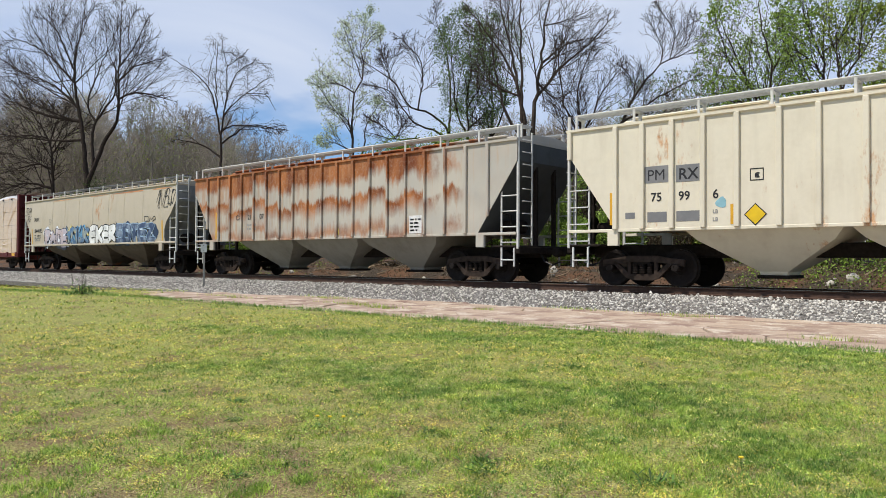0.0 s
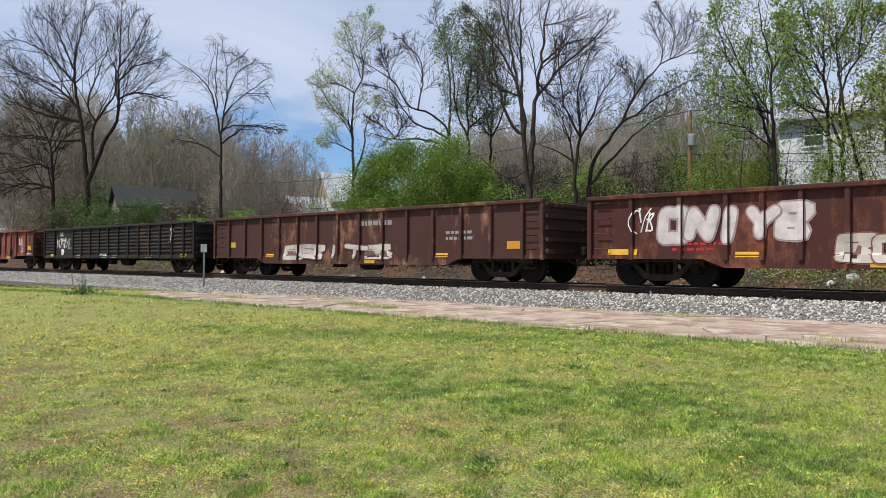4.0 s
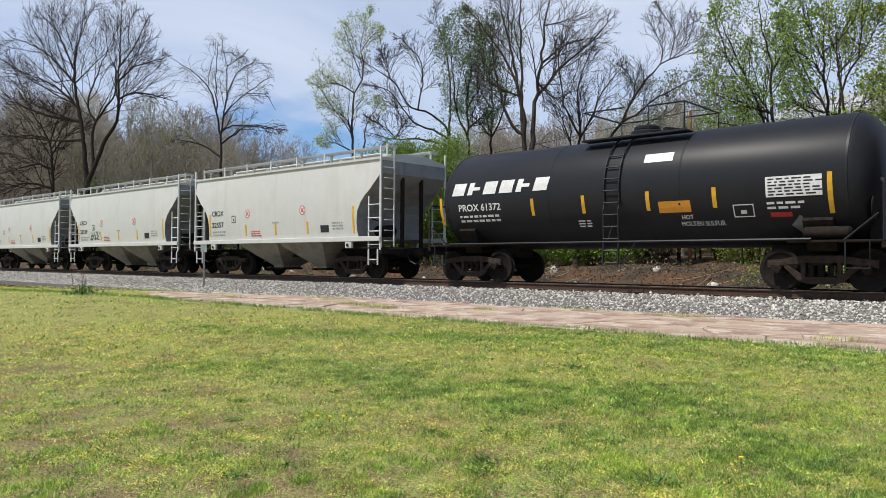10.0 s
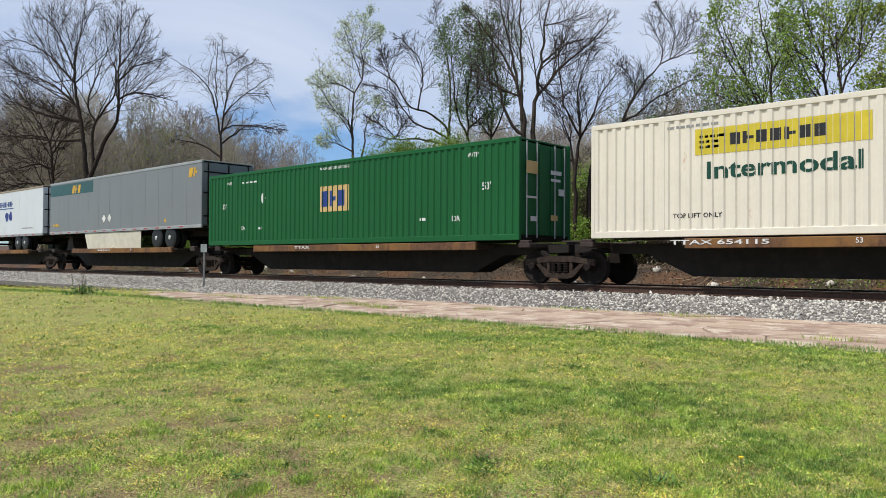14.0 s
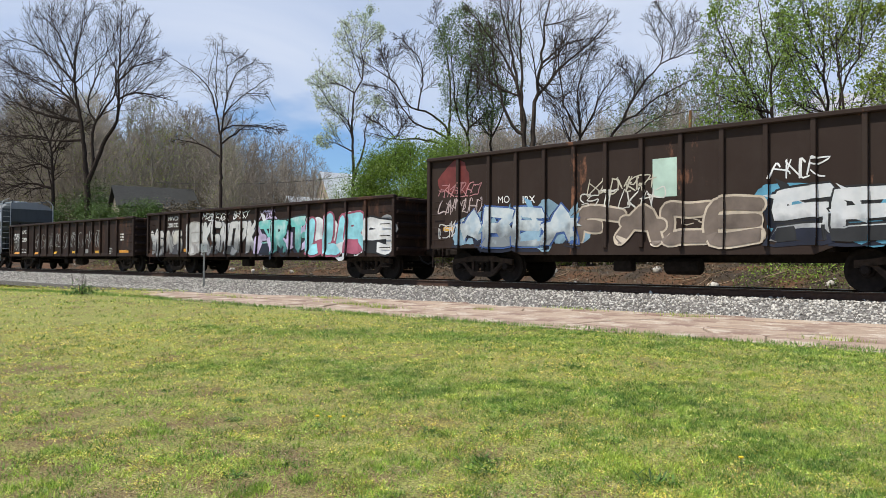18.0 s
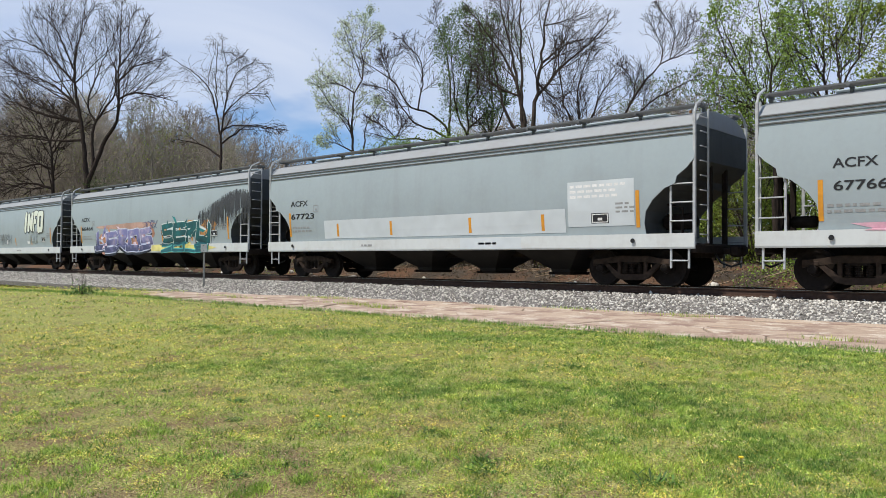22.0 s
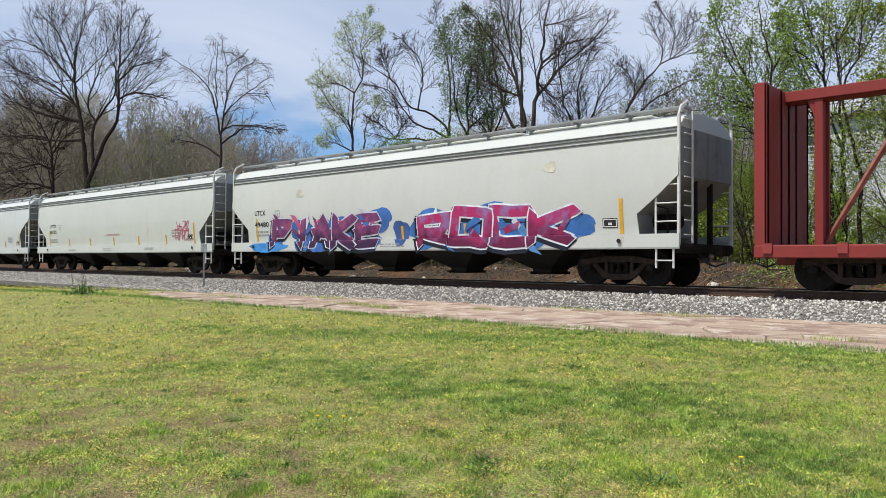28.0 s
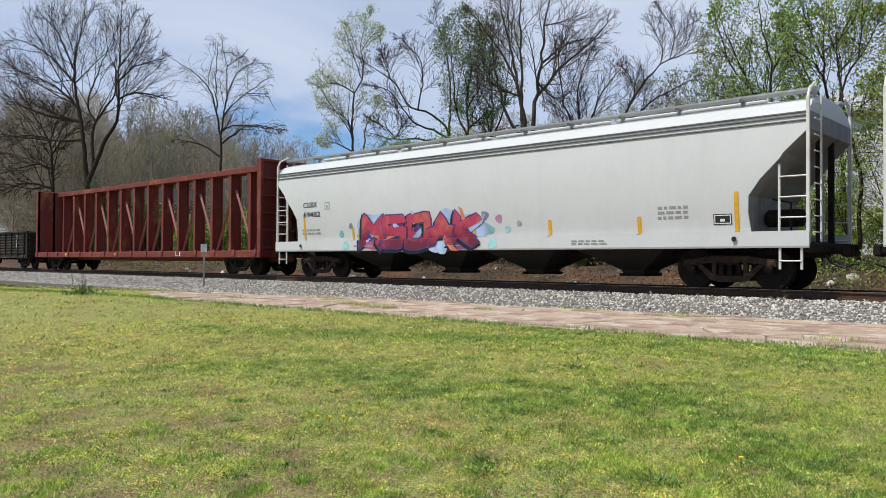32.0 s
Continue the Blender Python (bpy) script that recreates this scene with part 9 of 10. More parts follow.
container(-366.5, -350.3, "ivory corrugated container with faded blue lettering", M["cont_white"], items=[
    ("w", 5.85, 1.45, 4.4, 0.78, 5, "pale_blue", 0.28), ("t", "INTERMODAL", 7.25, 0.86, 0.26, "ink", 3.05), ("l", 12.3, 2.45, 1.5, 0.14, 1, "faint_ink"), ("t", "DA", 13.65, 0.62, 0.18, "faint_ink"), ("t", "DA", 2.1, 0.5, 0.14, "faint_ink"), ("t", "53'", 0.7, 0.5, 0.16, "faint_ink")]
    + [("r", 0.5 + 1.05 * k, 0.06, 0.28, 0.05, "red", "reflective_tape") for k in range(15)], door=M["door_brown"], end_items=[(0.2, 2.2, 0.35, 0.38, "patch_grey"), (0.65, 2.2, 0.4, 0.38, "patch_grey"), (1.15, 2.2, 0.3, 0.38, "patch_grey")])
NM = [0.9, 2.07, 3.03, 3.97, 4.90, 5.83, 6.82, 7.83, 8.81, 9.78, 10.75, 11.72, 12.7, 13.5]
gondola(-383.3, -368.76, "tall dark brown gondola car with white and blue graffiti", M["moir"], 0.98, 3.72, NM, [
    ("t", "MO", 2.36, 2.24, 0.20, "white_ink"), ("t", "IRX", 3.22, 2.20, 0.20, "white_ink"), ("t", "55", 2.40, 1.92, 0.18, "white_ink"), ("r", 7.1, 2.16, 0.62, 0.92, "green_board"), ("b", 7.4, 2.75, 0.2, 0.2, (0.10, 0.36, 0.24)), ("y", 0.3, 1.50, 0.4, 0.12), ("y", 3.5, 1.4, 0.5, 0.14), ("y", 6.4, 1.38, 0.5, 0.14), ("y", 9.25, 1.36, 0.5, 0.14), ("y", 12.3, 1.36, 0.5, 0.14),
    ("g", "ABEA", 0.9, 0.95, 4.1, 1.2, (0.55, 0.60, 0.60), (0.05, 0.10, 0.26), (0.22, 0.34, 0.42), (0.16, 0.30, 0.42)), ("g", "FACE", 5.1, 1.0, 4.6, 1.05, (0.16, 0.125, 0.10), (0.50, 0.42, 0.32), None, None), ("c", 5.0, 1.9, 2.4, 0.5, (0.6, 0.58, 0.52), 12), ("c", 0.2, 2.0, 1.6, 0.45, (0.45, 0.36, 0.34), 10), ("b", 0.75, 3.05, 0.62, 0.5, (0.16, 0.035, 0.03)), ("c", 0.2, 2.5, 1.5, 0.4, (0.42, 0.2, 0.2), 9), ("c", 0.15, 1.3, 0.8, 0.5, (0.5, 0.48, 0.45), 6), ("c", 5.2, 2.3, 2.0, 0.4, (0.5, 0.46, 0.36), 11), ("g", "SE5", 9.95, 1.05, 3.6, 1.2, (0.62, 0.63, 0.62), BK, (0.10, 0.30, 0.42), (0.45, 0.50, 0.52)), ("c", 7.9, 1.5, 1.7, 0.5, (0.50, 0.42, 0.32), 9), ("c", 10.0, 2.4, 0.9, 0.4, WH, 6)])
N22 = [1.0, 1.5, 2.8, 3.5, 4.51, 5.59, 6.52, 7.56, 8.64, 9.69, 10.7, 11.8, 12.8, 13.9, 14.9]
gondola(-401.14, -384.77, "dark brown gondola car covered in white and turquoise graffiti", M["dark_gon"], 0.78, 2.72, N22, [
    ("t", "MWCX", 1.72, 2.33, 0.19, "white_ink", 0.95), ("t", "201022", 1.72, 2.04, 0.19, "white_ink", 0.95), ("g", "YENS", 0.15, 0.85, 2.8, 1.12, (0.55, 0.53, 0.50), (0.05, 0.045, 0.045), None, (0.5, 0.42, 0.3)), ("g", "E", 3.55, 0.85, 1.1, 1.35, (0.40, 0.39, 0.37), (0.30, 0.28, 0.26), None, None),
    ("g", "KSHDPK", 4.7, 0.84, 3.95, 1.35, (0.56, 0.55, 0.53), (0.03, 0.03, 0.03), None, (0.40, 0.39, 0.37)), ("g", "JRT", 8.7, 0.82, 3.0, 1.4, (0.16, 0.50, 0.46), BK, (0.48, 0.40, 0.56), (0.7, 0.7, 0.7)), ("g", "LUB", 11.8, 0.82, 3.0, 1.4, (0.25, 0.55, 0.60), (0.3, 0.08, 0.12), (0.58, 0.60, 0.60), None), ("g", "S", 14.9, 0.85, 1.2, 1.2, (0.62, 0.62, 0.60), BK, (0.3, 0.3, 0.3), None),
    ("c", 4.7, 2.25, 0.9, 0.3, WH, 6), ("c", 5.7, 2.2, 0.9, 0.3, WH, 6), ("c", 7.0, 2.25, 1.1, 0.3, WH, 7), ("c", 8.8, 2.15, 0.9, 0.35, (0.5, 0.42, 0.6), 6), ("y", 0.6, 1.28, 0.45, 0.24, "orange"), ("y", 3.1, 0.95, 0.5, 0.13, "orange")], belly=False)
N23 = [0.08, 1.46, 2.60, 3.55, 4.50, 5.5, 6.5, 7.55, 8.55, 9.55, 10.5, 11.5, 12.45, 13.35, 14.3]
gondola(-418.92, -402.5, "dark brown gondola car with thin white tags", M["dark_gon"], 0.80, 2.66, N23, [
    ("t", "AMGX", 1.60, 2.09, 0.24, "white_ink", 0.92), ("t", "2830", 1.64, 1.64, 0.23, "white_ink", 0.82), ("t", "LD LMT 219900", 1.6, 1.12, 0.085, "white_ink", 0.9), ("l", 1.6, 0.96, 0.7, 0.1, 1, "white_ink"), ("y", 0.46, 0.90, 0.85, 0.12, "orange"), ("y", 3.72, 0.88, 0.5, 0.12, "orange"), ("y", 6.4, 0.9, 0.5, 0.12), ("y", 8.9, 0.92, 0.5, 0.12), ("y", 11.75, 0.92, 0.55, 0.12), ("y", 14.5, 0.93, 0.95, 0.13, "orange"),
    ("c", 0.25, 1.75, 0.95, 0.35, WH, 7), ("c", 0.4, 1.0, 0.7, 0.9, (0.36, 0.36, 0.35), 4), ("q", 13.2, 0.9, 0.5, 0.24, "white_ink"), ("l", 14.6, 1.5, 0.4, 0.4, 3, "white_ink"), ("r", 10.6, 0.92, 0.35, 0.2, "faint_ink")] + [("c", 3.75 + 1.0 * k, 1.2, 0.6, 0.85, (0.26, 0.26, 0.25), 2) for k in range(9)], belly=False)


ROUND_CUT = ((1.26, 1.26), (1.55, 1.29), (1.83, 1.24), (2.1, 1.05), (2.35, 0.75), (2.45, 0.48), (2.62, 0.44), (2.8, 0.2), (3.0, 0.02))


def grey_car(a, b, num, more, label, style="blue_grey", mark="ACFX", one_line=False, bays=4, sill=None, at=(1.4, 0.72, 1.03)):
    L = b - a
    d = NUDGE.get(a, 0.0)
    u0 = at[0] - d
    it = [("t", mark, u0, 2.54, 0.20, "ink", at[1]), ("t", num, u0, 2.08, 0.20, "ink", at[2])] if not one_line else [("t", mark + " " + num, 1.12, 2.14, 0.21, "ink", 2.0)]
    it += [("l", 1.2, 1.6, 1.1, 0.24, 2, "faint_ink"), ("q", 2.45, 2.3, 0.27, 0.25, "faint_ink")]
    it += [("s", u, 1.42, 0.44, "orange") for u in (3.74, 6.35, 9.65, 12.2) if u < L - 3] + [("s", L - 1.7, 1.44, 0.9, "orange"), ("s", 1.08, 1.46, 0.85, "orange")]
    it += [("r", L - 3.0, 1.57, 0.5, 0.26, "ink"), ("q", L - 2.98, 1.59, 0.46, 0.22, "white_ink"), ("l", L - 2.3, 1.8, 0.5, 0.3, 3, "faint_ink"), ("l", 5.0, 1.05, 0.5, 0.12, 1, "faint_ink"), ("l", L * 0.6, 1.05, 0.6, 0.12, 1, "faint_ink")]
    it = it[:2] + moved(it[2:], 0.25 - d) if not one_line else it
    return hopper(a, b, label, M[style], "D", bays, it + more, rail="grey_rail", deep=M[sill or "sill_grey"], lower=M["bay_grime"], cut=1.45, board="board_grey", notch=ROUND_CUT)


# Near-black: grime, with the shade under the car put into the colour.
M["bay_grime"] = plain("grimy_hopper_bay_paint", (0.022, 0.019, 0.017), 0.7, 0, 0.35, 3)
grey_car(-436.95, -420.33, "66498", [("r", 13.2, 2.58, 0.85, 0.31, "sign_tan"), ("g", "BERLD", 4.45, 1.42, 2.9, 0.52, (0.40, 0.43, 0.44), BK, None, None), ("c", 0.3, 2.7, 1.2, 0.5, WH, 8), ("l", 12.6, 2.0, 1.1, 0.4, 3, "faint_ink"), ("r", 6.0, 0.97, 1.3, 0.28, "patch_pale")], "blue-grey long covered hopper car with a small tan patch")
grey_car(-455.02, -438.33, "67766", [("b", 8.0, 1.30, 6.8, 0.16, (0.62, 0.36, 0.42)), ("g", "b", 3.4, 0.98, 1.25, 1.15, (0.14, 0.36, 0.32), BK, None, (0.36, 0.44, 0.42)), ("g", "O", 5.0, 0.98, 1.95, 1.15, (0.14, 0.36, 0.32), BK, None, (0.30, 0.42, 0.40)), ("g", "M", 7.65, 0.95, 2.05, 1.25, (0.14, 0.36, 0.32), BK, None, (0.12, 0.14, 0.16)), ("g", "A", 10.3, 0.95, 2.25, 1.25, (0.14, 0.36, 0.32), BK, None, (0.25, 0.42, 0.38)), ("c", 12.6, 1.0, 2.0, 0.3, BK, 9), ("c", 11.7, 1.7, 0.8, 0.4, (0.6, 0.5, 0.1), 4), ("l", 12.7, 2.3, 2.0, 0.4, 3, "faint_ink"), ("l", 12.8, 1.02, 2.6, 0.18, 1, "faint_ink")], "blue-grey long covered hopper car with teal block-letter graffiti", at=(1.57, 0.84, 0.99))
grey_car(-473.07, -456.38, "67723", [("r", 2.9, 1.36, 9.9, 0.62, "patch_pale"), ("r", 12.88, 1.50, 1.9, 1.15, "patch_pale"), ("l", 12.95, 2.2, 1.6, 0.4, 3, "white_ink"), ("r", 9.2, 0.95, 2.2, 0.30, "patch_pale")], "blue-grey long covered hopper car with repainted pale patches", at=(1.39, 1.0, 1.33))
grey_car(-491.16, -474.43, "66464", [("g", "UEROS", 2.7, 0.94, 5.7, 1.15, (0.20, 0.20, 0.40), (0.58, 0.60, 0.72), (0.48, 0.24, 0.16), (0.7, 0.55, 0.6)), ("g", "SEPU", 9.45, 1.30, 3.95, 0.95, (0.015, 0.085, 0.09), (0.60, 0.66, 0.64), (0.52, 0.25, 0.08), (0.02, 0.20, 0.20)), ("g", "20US", 9.5, 0.95, 3.8, 0.42, (0.02, 0.12, 0.14), (0.12, 0.45, 0.42), (0.62, 0.55, 0.16), None), ("b", 10.8, 1.12, 3.0, 0.16, (0.62, 0.55, 0.2)),
    ("v", 12.5, 1.75, 3.9, 1.55, 260, (0.045, 0.045, 0.045)), ("v", 13.4, 1.6, 2.8, 1.8, 260, (0.06, 0.06, 0.06)), ("v", 13.6, 2.3, 2.6, 1.15, 240, (0.05, 0.05, 0.05)), ("c", 7.6, 2.0, 1.3, 0.4, (0.1, 0.1, 0.2), 7), ("b", 6.0, 2.2, 3.0, 0.14, (0.45, 0.28, 0.22))], "blue-grey covered hopper car with purple graffiti and black soot", at=(1.41, 0.99, 1.32))
grey_car(-509.24, -492.51, "67742", [("g", "INFO", 10.85, 2.10, 3.0, 1.30, (0.66, 0.68, 0.56), BK, None, (0.62, 0.67, 0.56)), ("t", "TK", 13.1, 2.72, 0.36, "ink", 0.4), ("c", 3.75, 1.5, 1.5, 0.7, (0.14, 0.14, 0.15), 9), ("c", 6.9, 1.5, 1.9, 0.62, (0.14, 0.14, 0.15), 10), ("c", 11.9, 1.5, 1.1, 0.7, (0.22, 0.25, 0.25), 7), ("r", 8.0, 1.5, 0.2, 0.25, "white_ink"), ("r", 11.4, 1.5, 0.4, 0.14, "white_ink"), ("l", 12.7, 2.1, 1.8, 0.1, 1, "faint_ink")], "blue-grey long covered hopper car with cream bubble-letter graffiti", at=(1.42, 0.83, 1.07))
grey_car(-527.31, -510.61, "68055", [("g", "RESIST", 4.2, 1.34, 3.4, 0.92, (0.66, 0.22, 0.36), BK, None, (0.74, 0.4, 0.5)), ("g", "NEMES", 8.65, 0.98, 4.1, 0.95, (0.06, 0.06, 0.06), (0.68, 0.66, 0.64), (0.66, 0.26, 0.30), (0.15, 0.45, 0.5)), ("t", "THE SUN SHINES EVEN ON A DOG", 3.85, 1.02, 0.17, "ink", 4.6), ("g", "DOSM", 11.9, 1.78, 2.2, 0.42, (0.12, 0.14, 0.15), (0.12, 0.14, 0.15), None, None), ("c", 7.4, 1.5, 0.8, 0.5, (0.15, 0.15, 0.16), 7), ("t", "BLM", 1.75, 0.98, 0.22, spray((0.10, 0.55, 0.50)), 0.8), ("b", 0.9, 1.12, 0.3, 0.14, (0.4, 0.6, 0.7)), ("b", 6.2, 2.75, 0.8, 0.03, (0.5, 0.2, 0.1), "rust_mark"), ("b", 9.7, 2.72, 0.9, 0.03, (0.5, 0.25, 0.15), "rust_mark")], "blue-grey long covered hopper car with pink and black graffiti", one_line=True)
centerbeam(-551.45, -528.7, "empty dark green centre-beam flat car", M["green_car"], [
    ("y", 5.9, 0.78, 0.5, 0.14), ("y", 8.5, 0.78, 0.5, 0.14), ("y", 10.6, 0.78, 0.5, 0.14), ("y", 14.4, 0.76, 0.6, 0.17), ("y", 17.0, 0.76, 0.6, 0.17), ("y", 19.7, 0.76, 0.6, 0.17), ("r", 15.4, 0.74, 0.5, 0.2, "white_ink"), ("q", 15.45, 0.76, 0.4, 0.16, "ink")] + [("r", 1.3 + 2.6 * k, 0.80, 0.6, 0.12, "faint_ink") for k in range(7)], light=M["diag_green"], end_items=[(0.5, 3.9, 1.2, 0.1, "faint_ink"), (0.6, 3.3, 0.9, 0.1, "faint_ink"), (0.6, 2.6, 0.9, 0.25, "faint_ink"), (2.3, 1.4, 0.3, 2.6, "faint_ink")])
centerbeam(-577.51, -552.95, "empty brick-red centre-beam flat car", M["red_car"], [
    ("t", "IANR", 3.0, 0.78, 0.16, "white_ink", 0.7), ("l", 4.2, 0.78, 1.0, 0.15, 1, "white_ink"), ("l", 11.5, 0.80, 1.2, 0.1, 1, "white_ink"), ("r", 19.0, 0.76, 0.5, 0.2, "white_ink"), ("y", 14.0, 0.82, 0.5, 0.1), ("c", 16.5, 0.98, 0.5, 0.3, WH, 2)], light=M["diag_pale"], end_items=[(0.3, 3.9, 2.2, 0.1, "white_ink"), (0.5, 3.55, 1.2, 0.12, "white_ink"), (0.9, 3.0, 0.3, 0.35, "white_ink"), (0.4, 2.6, 1.6, 0.1, "white_ink"), (0.4, 2.3, 1.5, 0.06, "white_ink"), (0.4, 2.1, 1.6, 0.06, "white_ink"), (0.6, 1.65, 1.2, 0.12, "white_ink"), (0.4, 1.4, 1.6, 0.06, "white_ink"), (0.4, 1.2, 1.4, 0.06, "white_ink")])


def white_car(a, b, mark, num, more, label, style="utility", z1=2.36, z2=1.98, sill=None, uu=1.65, wide=(0.78, 0.95), round_cut=False):
    L = b - a
    uu -= NUDGE.get(a, 0.0)
    it = [("t", mark, uu, z1, 0.19, "ink", wide[0]), ("t", num, uu, z2, 0.19, "ink", wide[1]), ("l", uu, 1.5, 1.0, 0.24, 2, "faint_ink"), ("q", uu + 1.3, z1 - 0.1, 0.26, 0.25, "faint_ink")]
    it += [("s", u, 1.28, 0.42) for u in (4.1, 6.7, 9.4, 12.0, 14.6) if u < L - 2.5] + [("s", L - 1.72, 1.29, 0.88), ("s", 1.5, 1.32, 0.85)]
    it += [("r", L - 2.25, 1.45, 0.42, 0.24, "ink"), ("q", L - 2.23, 1.47, 0.38, 0.20, "white_ink"), ("l", L - 3.6, 1.6, 0.8, 0.35, 3, "faint_ink"), ("l", L * 0.45, 1.03, 1.0, 0.14, 2, "faint_ink"), ("l", L * 0.68, 1.03, 0.9, 0.14, 2, "faint_ink"), ("l", 4.2, 1.03, 0.8, 0.12, 1, "faint_ink")]
    it = it[:2] + moved(it[2:], 0.2 - NUDGE.get(a, 0.0))
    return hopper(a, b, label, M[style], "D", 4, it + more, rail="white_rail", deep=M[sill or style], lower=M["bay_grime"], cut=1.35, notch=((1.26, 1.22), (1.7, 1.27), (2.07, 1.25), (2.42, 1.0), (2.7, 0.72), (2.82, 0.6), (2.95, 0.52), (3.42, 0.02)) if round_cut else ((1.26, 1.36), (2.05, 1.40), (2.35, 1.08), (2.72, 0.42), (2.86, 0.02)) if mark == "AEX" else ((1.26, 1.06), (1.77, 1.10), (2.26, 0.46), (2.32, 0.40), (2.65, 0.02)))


white_car(-597.96, -579.16, "UTCX", "49480", [("g", "PIAKE", 2.6, 0.96, 5.8, 1.25, (0.15, 0.04, 0.13), (0.55, 0.56, 0.64), (0.05, 0.14, 0.40), (0.50, 0.10, 0.22)), ("g", "ROCK", 10.2, 0.98, 5.6, 1.22, (0.42, 0.03, 0.13), (0.68, 0.70, 0.74), (0.05, 0.16, 0.42), (0.12, 0.3, 0.6)), ("b", 2.3, 1.08, 1.2, 0.17, (0.06, 0.26, 0.62)), ("b", 9.4, 1.5, 0.35, 0.4, (0.05, 0.10, 0.28)), ("b", 4.2, 3.0, 0.22, 0.14, (0.60, 0.57, 0.46), "rust_stain"), ("b", 15.0, 3.1, 0.22, 0.14, (0.60, 0.57, 0.46), "rust_stain")], "off-white long covered hopper car with magenta and blue graffiti", z1=2.30, z2=1.86, uu=1.58, wide=(0.69, 0.90))
white_car(-618.14, -599.4, "UTCX", "50155", [("c", 15.4, 1.45, 1.15, 0.5, (0.5, 0.05, 0.14), 8), ("c", 15.6, 1.85, 0.9, 0.42, (0.5, 0.05, 0.14), 6), ("t", "DO NOT HAMMER ON CAR", 8.55, 1.76, 0.10, "red", 1.5)], "off-white long covered hopper car with a small red tag", z1=2.32, z2=2.0, uu=1.74, wide=(0.87, 0.9))
white_car(-638.38, -619.63, "AEX", "23097", [], "clean white long covered hopper car", style="white_hopper", z1=2.2, z2=1.86, uu=1.69, wide=(0.5, 0.93))
white_car(-656.54, -639.74, "DAKX", "252419", [("c", 8.0, 1.85, 3.2, 0.32, (0.55, 0.06, 0.12), 16), ("c", 2.9, 1.35, 1.4, 0.35, (0.55, 0.06, 0.12), 9), ("c", 6.7, 1.5, 1.0, 0.38, (0.55, 0.06, 0.12), 6), ("c", 13.9, 1.40, 1.7, 0.42, (0.55, 0.06, 0.12), 9), ("c", 12.2, 1.32, 1.2, 0.4, (0.12, 0.12, 0.12), 3), ("t", "ARI CENTER FLOW ARI", 4.7, 1.05, 0.12, "ink", 1.9), ("t", "DO NOT HAMMER ON CAR", 8.2, 1.68, 0.10, "red", 1.5), ("l", 13.0, 2.05, 1.7, 0.5, 5, "faint_ink"),
    ("y", 0.6, 1.0, 0.9, 0.12), ("y", 4.3, 1.02, 0.55, 0.10), ("y", 7.6, 1.02, 0.55, 0.10), ("y", 10.4, 1.02, 0.55, 0.10), ("y", 12.6, 1.02, 0.6, 0.12), ("y", 15.2, 1.0, 0.9, 0.12)], "white long covered hopper car with thin red tags", style="white_hopper", z1=2.5, z2=2.06, uu=1.91, wide=(0.9, 1.16), round_cut=True)
white_car(-676.6, -657.91, "CUBX", "69482", [("g", "MSOAK", 4.5, 0.98, 5.0, 1.10, (0.46, 0.05, 0.10), (0.10, 0.05, 0.16), (0.35, 0.45, 0.62), (0.6, 0.2, 0.1)), ("b", 6.9, 1.3, 0.7, 0.4, (0.62, 0.12, 0.05)), ("b", 5.0, 1.1, 0.5, 0.14, (0.35, 0.08, 0.16)), ("b", 8.9, 1.08, 0.5, 0.14, (0.25, 0.06, 0.2))]
    + [("b", u, z, r, r, c) for u, z, r, c in ((3.4, 1.5, 0.12, (0.2, 0.5, 0.5)), (3.7, 1.1, 0.14, (0.25, 0.55, 0.55)), (3.9, 1.75, 0.1, (0.2, 0.25, 0.35)), (4.3, 1.4, 0.12, (0.6, 0.55, 0.2)), (9.7, 1.9, 0.13, (0.2, 0.25, 0.35)), (9.9, 1.5, 0.12, (0.25, 0.5, 0.52)), (10.2, 1.8, 0.12, (0.4, 0.2, 0.3)), (10.5, 1.5, 0.09, (0.25, 0.5, 0.52)), (10.0, 1.1, 0.14, (0.3, 0.6, 0.58)), (10.9, 1.65, 0.08, (0.3, 0.3, 0.35)))], "white long covered hopper car with red and purple graffiti", style="white_hopper", z1=2.47, z2=2.13, round_cut=True)
centerbeam(-700.6, -677.9, "empty maroon centre-beam flat car with pale worn diagonals", M["brick_car"], [("r", 16.0, 0.76, 0.4, 0.2, "white_ink"), ("y", 4.0, 0.8, 0.4, 0.12), ("y", 10.0, 0.8, 0.4, 0.12)], light=M["diag_pale"], end_items=[(0.4, 1.2 + 0.25 * k, 1.4, 0.07, "faint_ink") for k in range(11)])
gondola(-717.9, -701.6, "black gondola car with corrugated sides", M["black_gon"], 0.70, 2.28, N6, [("y", 15.0, 0.72, 0.5, 0.13), ("y", 11.9, 0.68, 0.52, 0.13), ("c", 13.9, 1.3, 0.5, 0.7, WH, 4)], louver=True, belly=False)
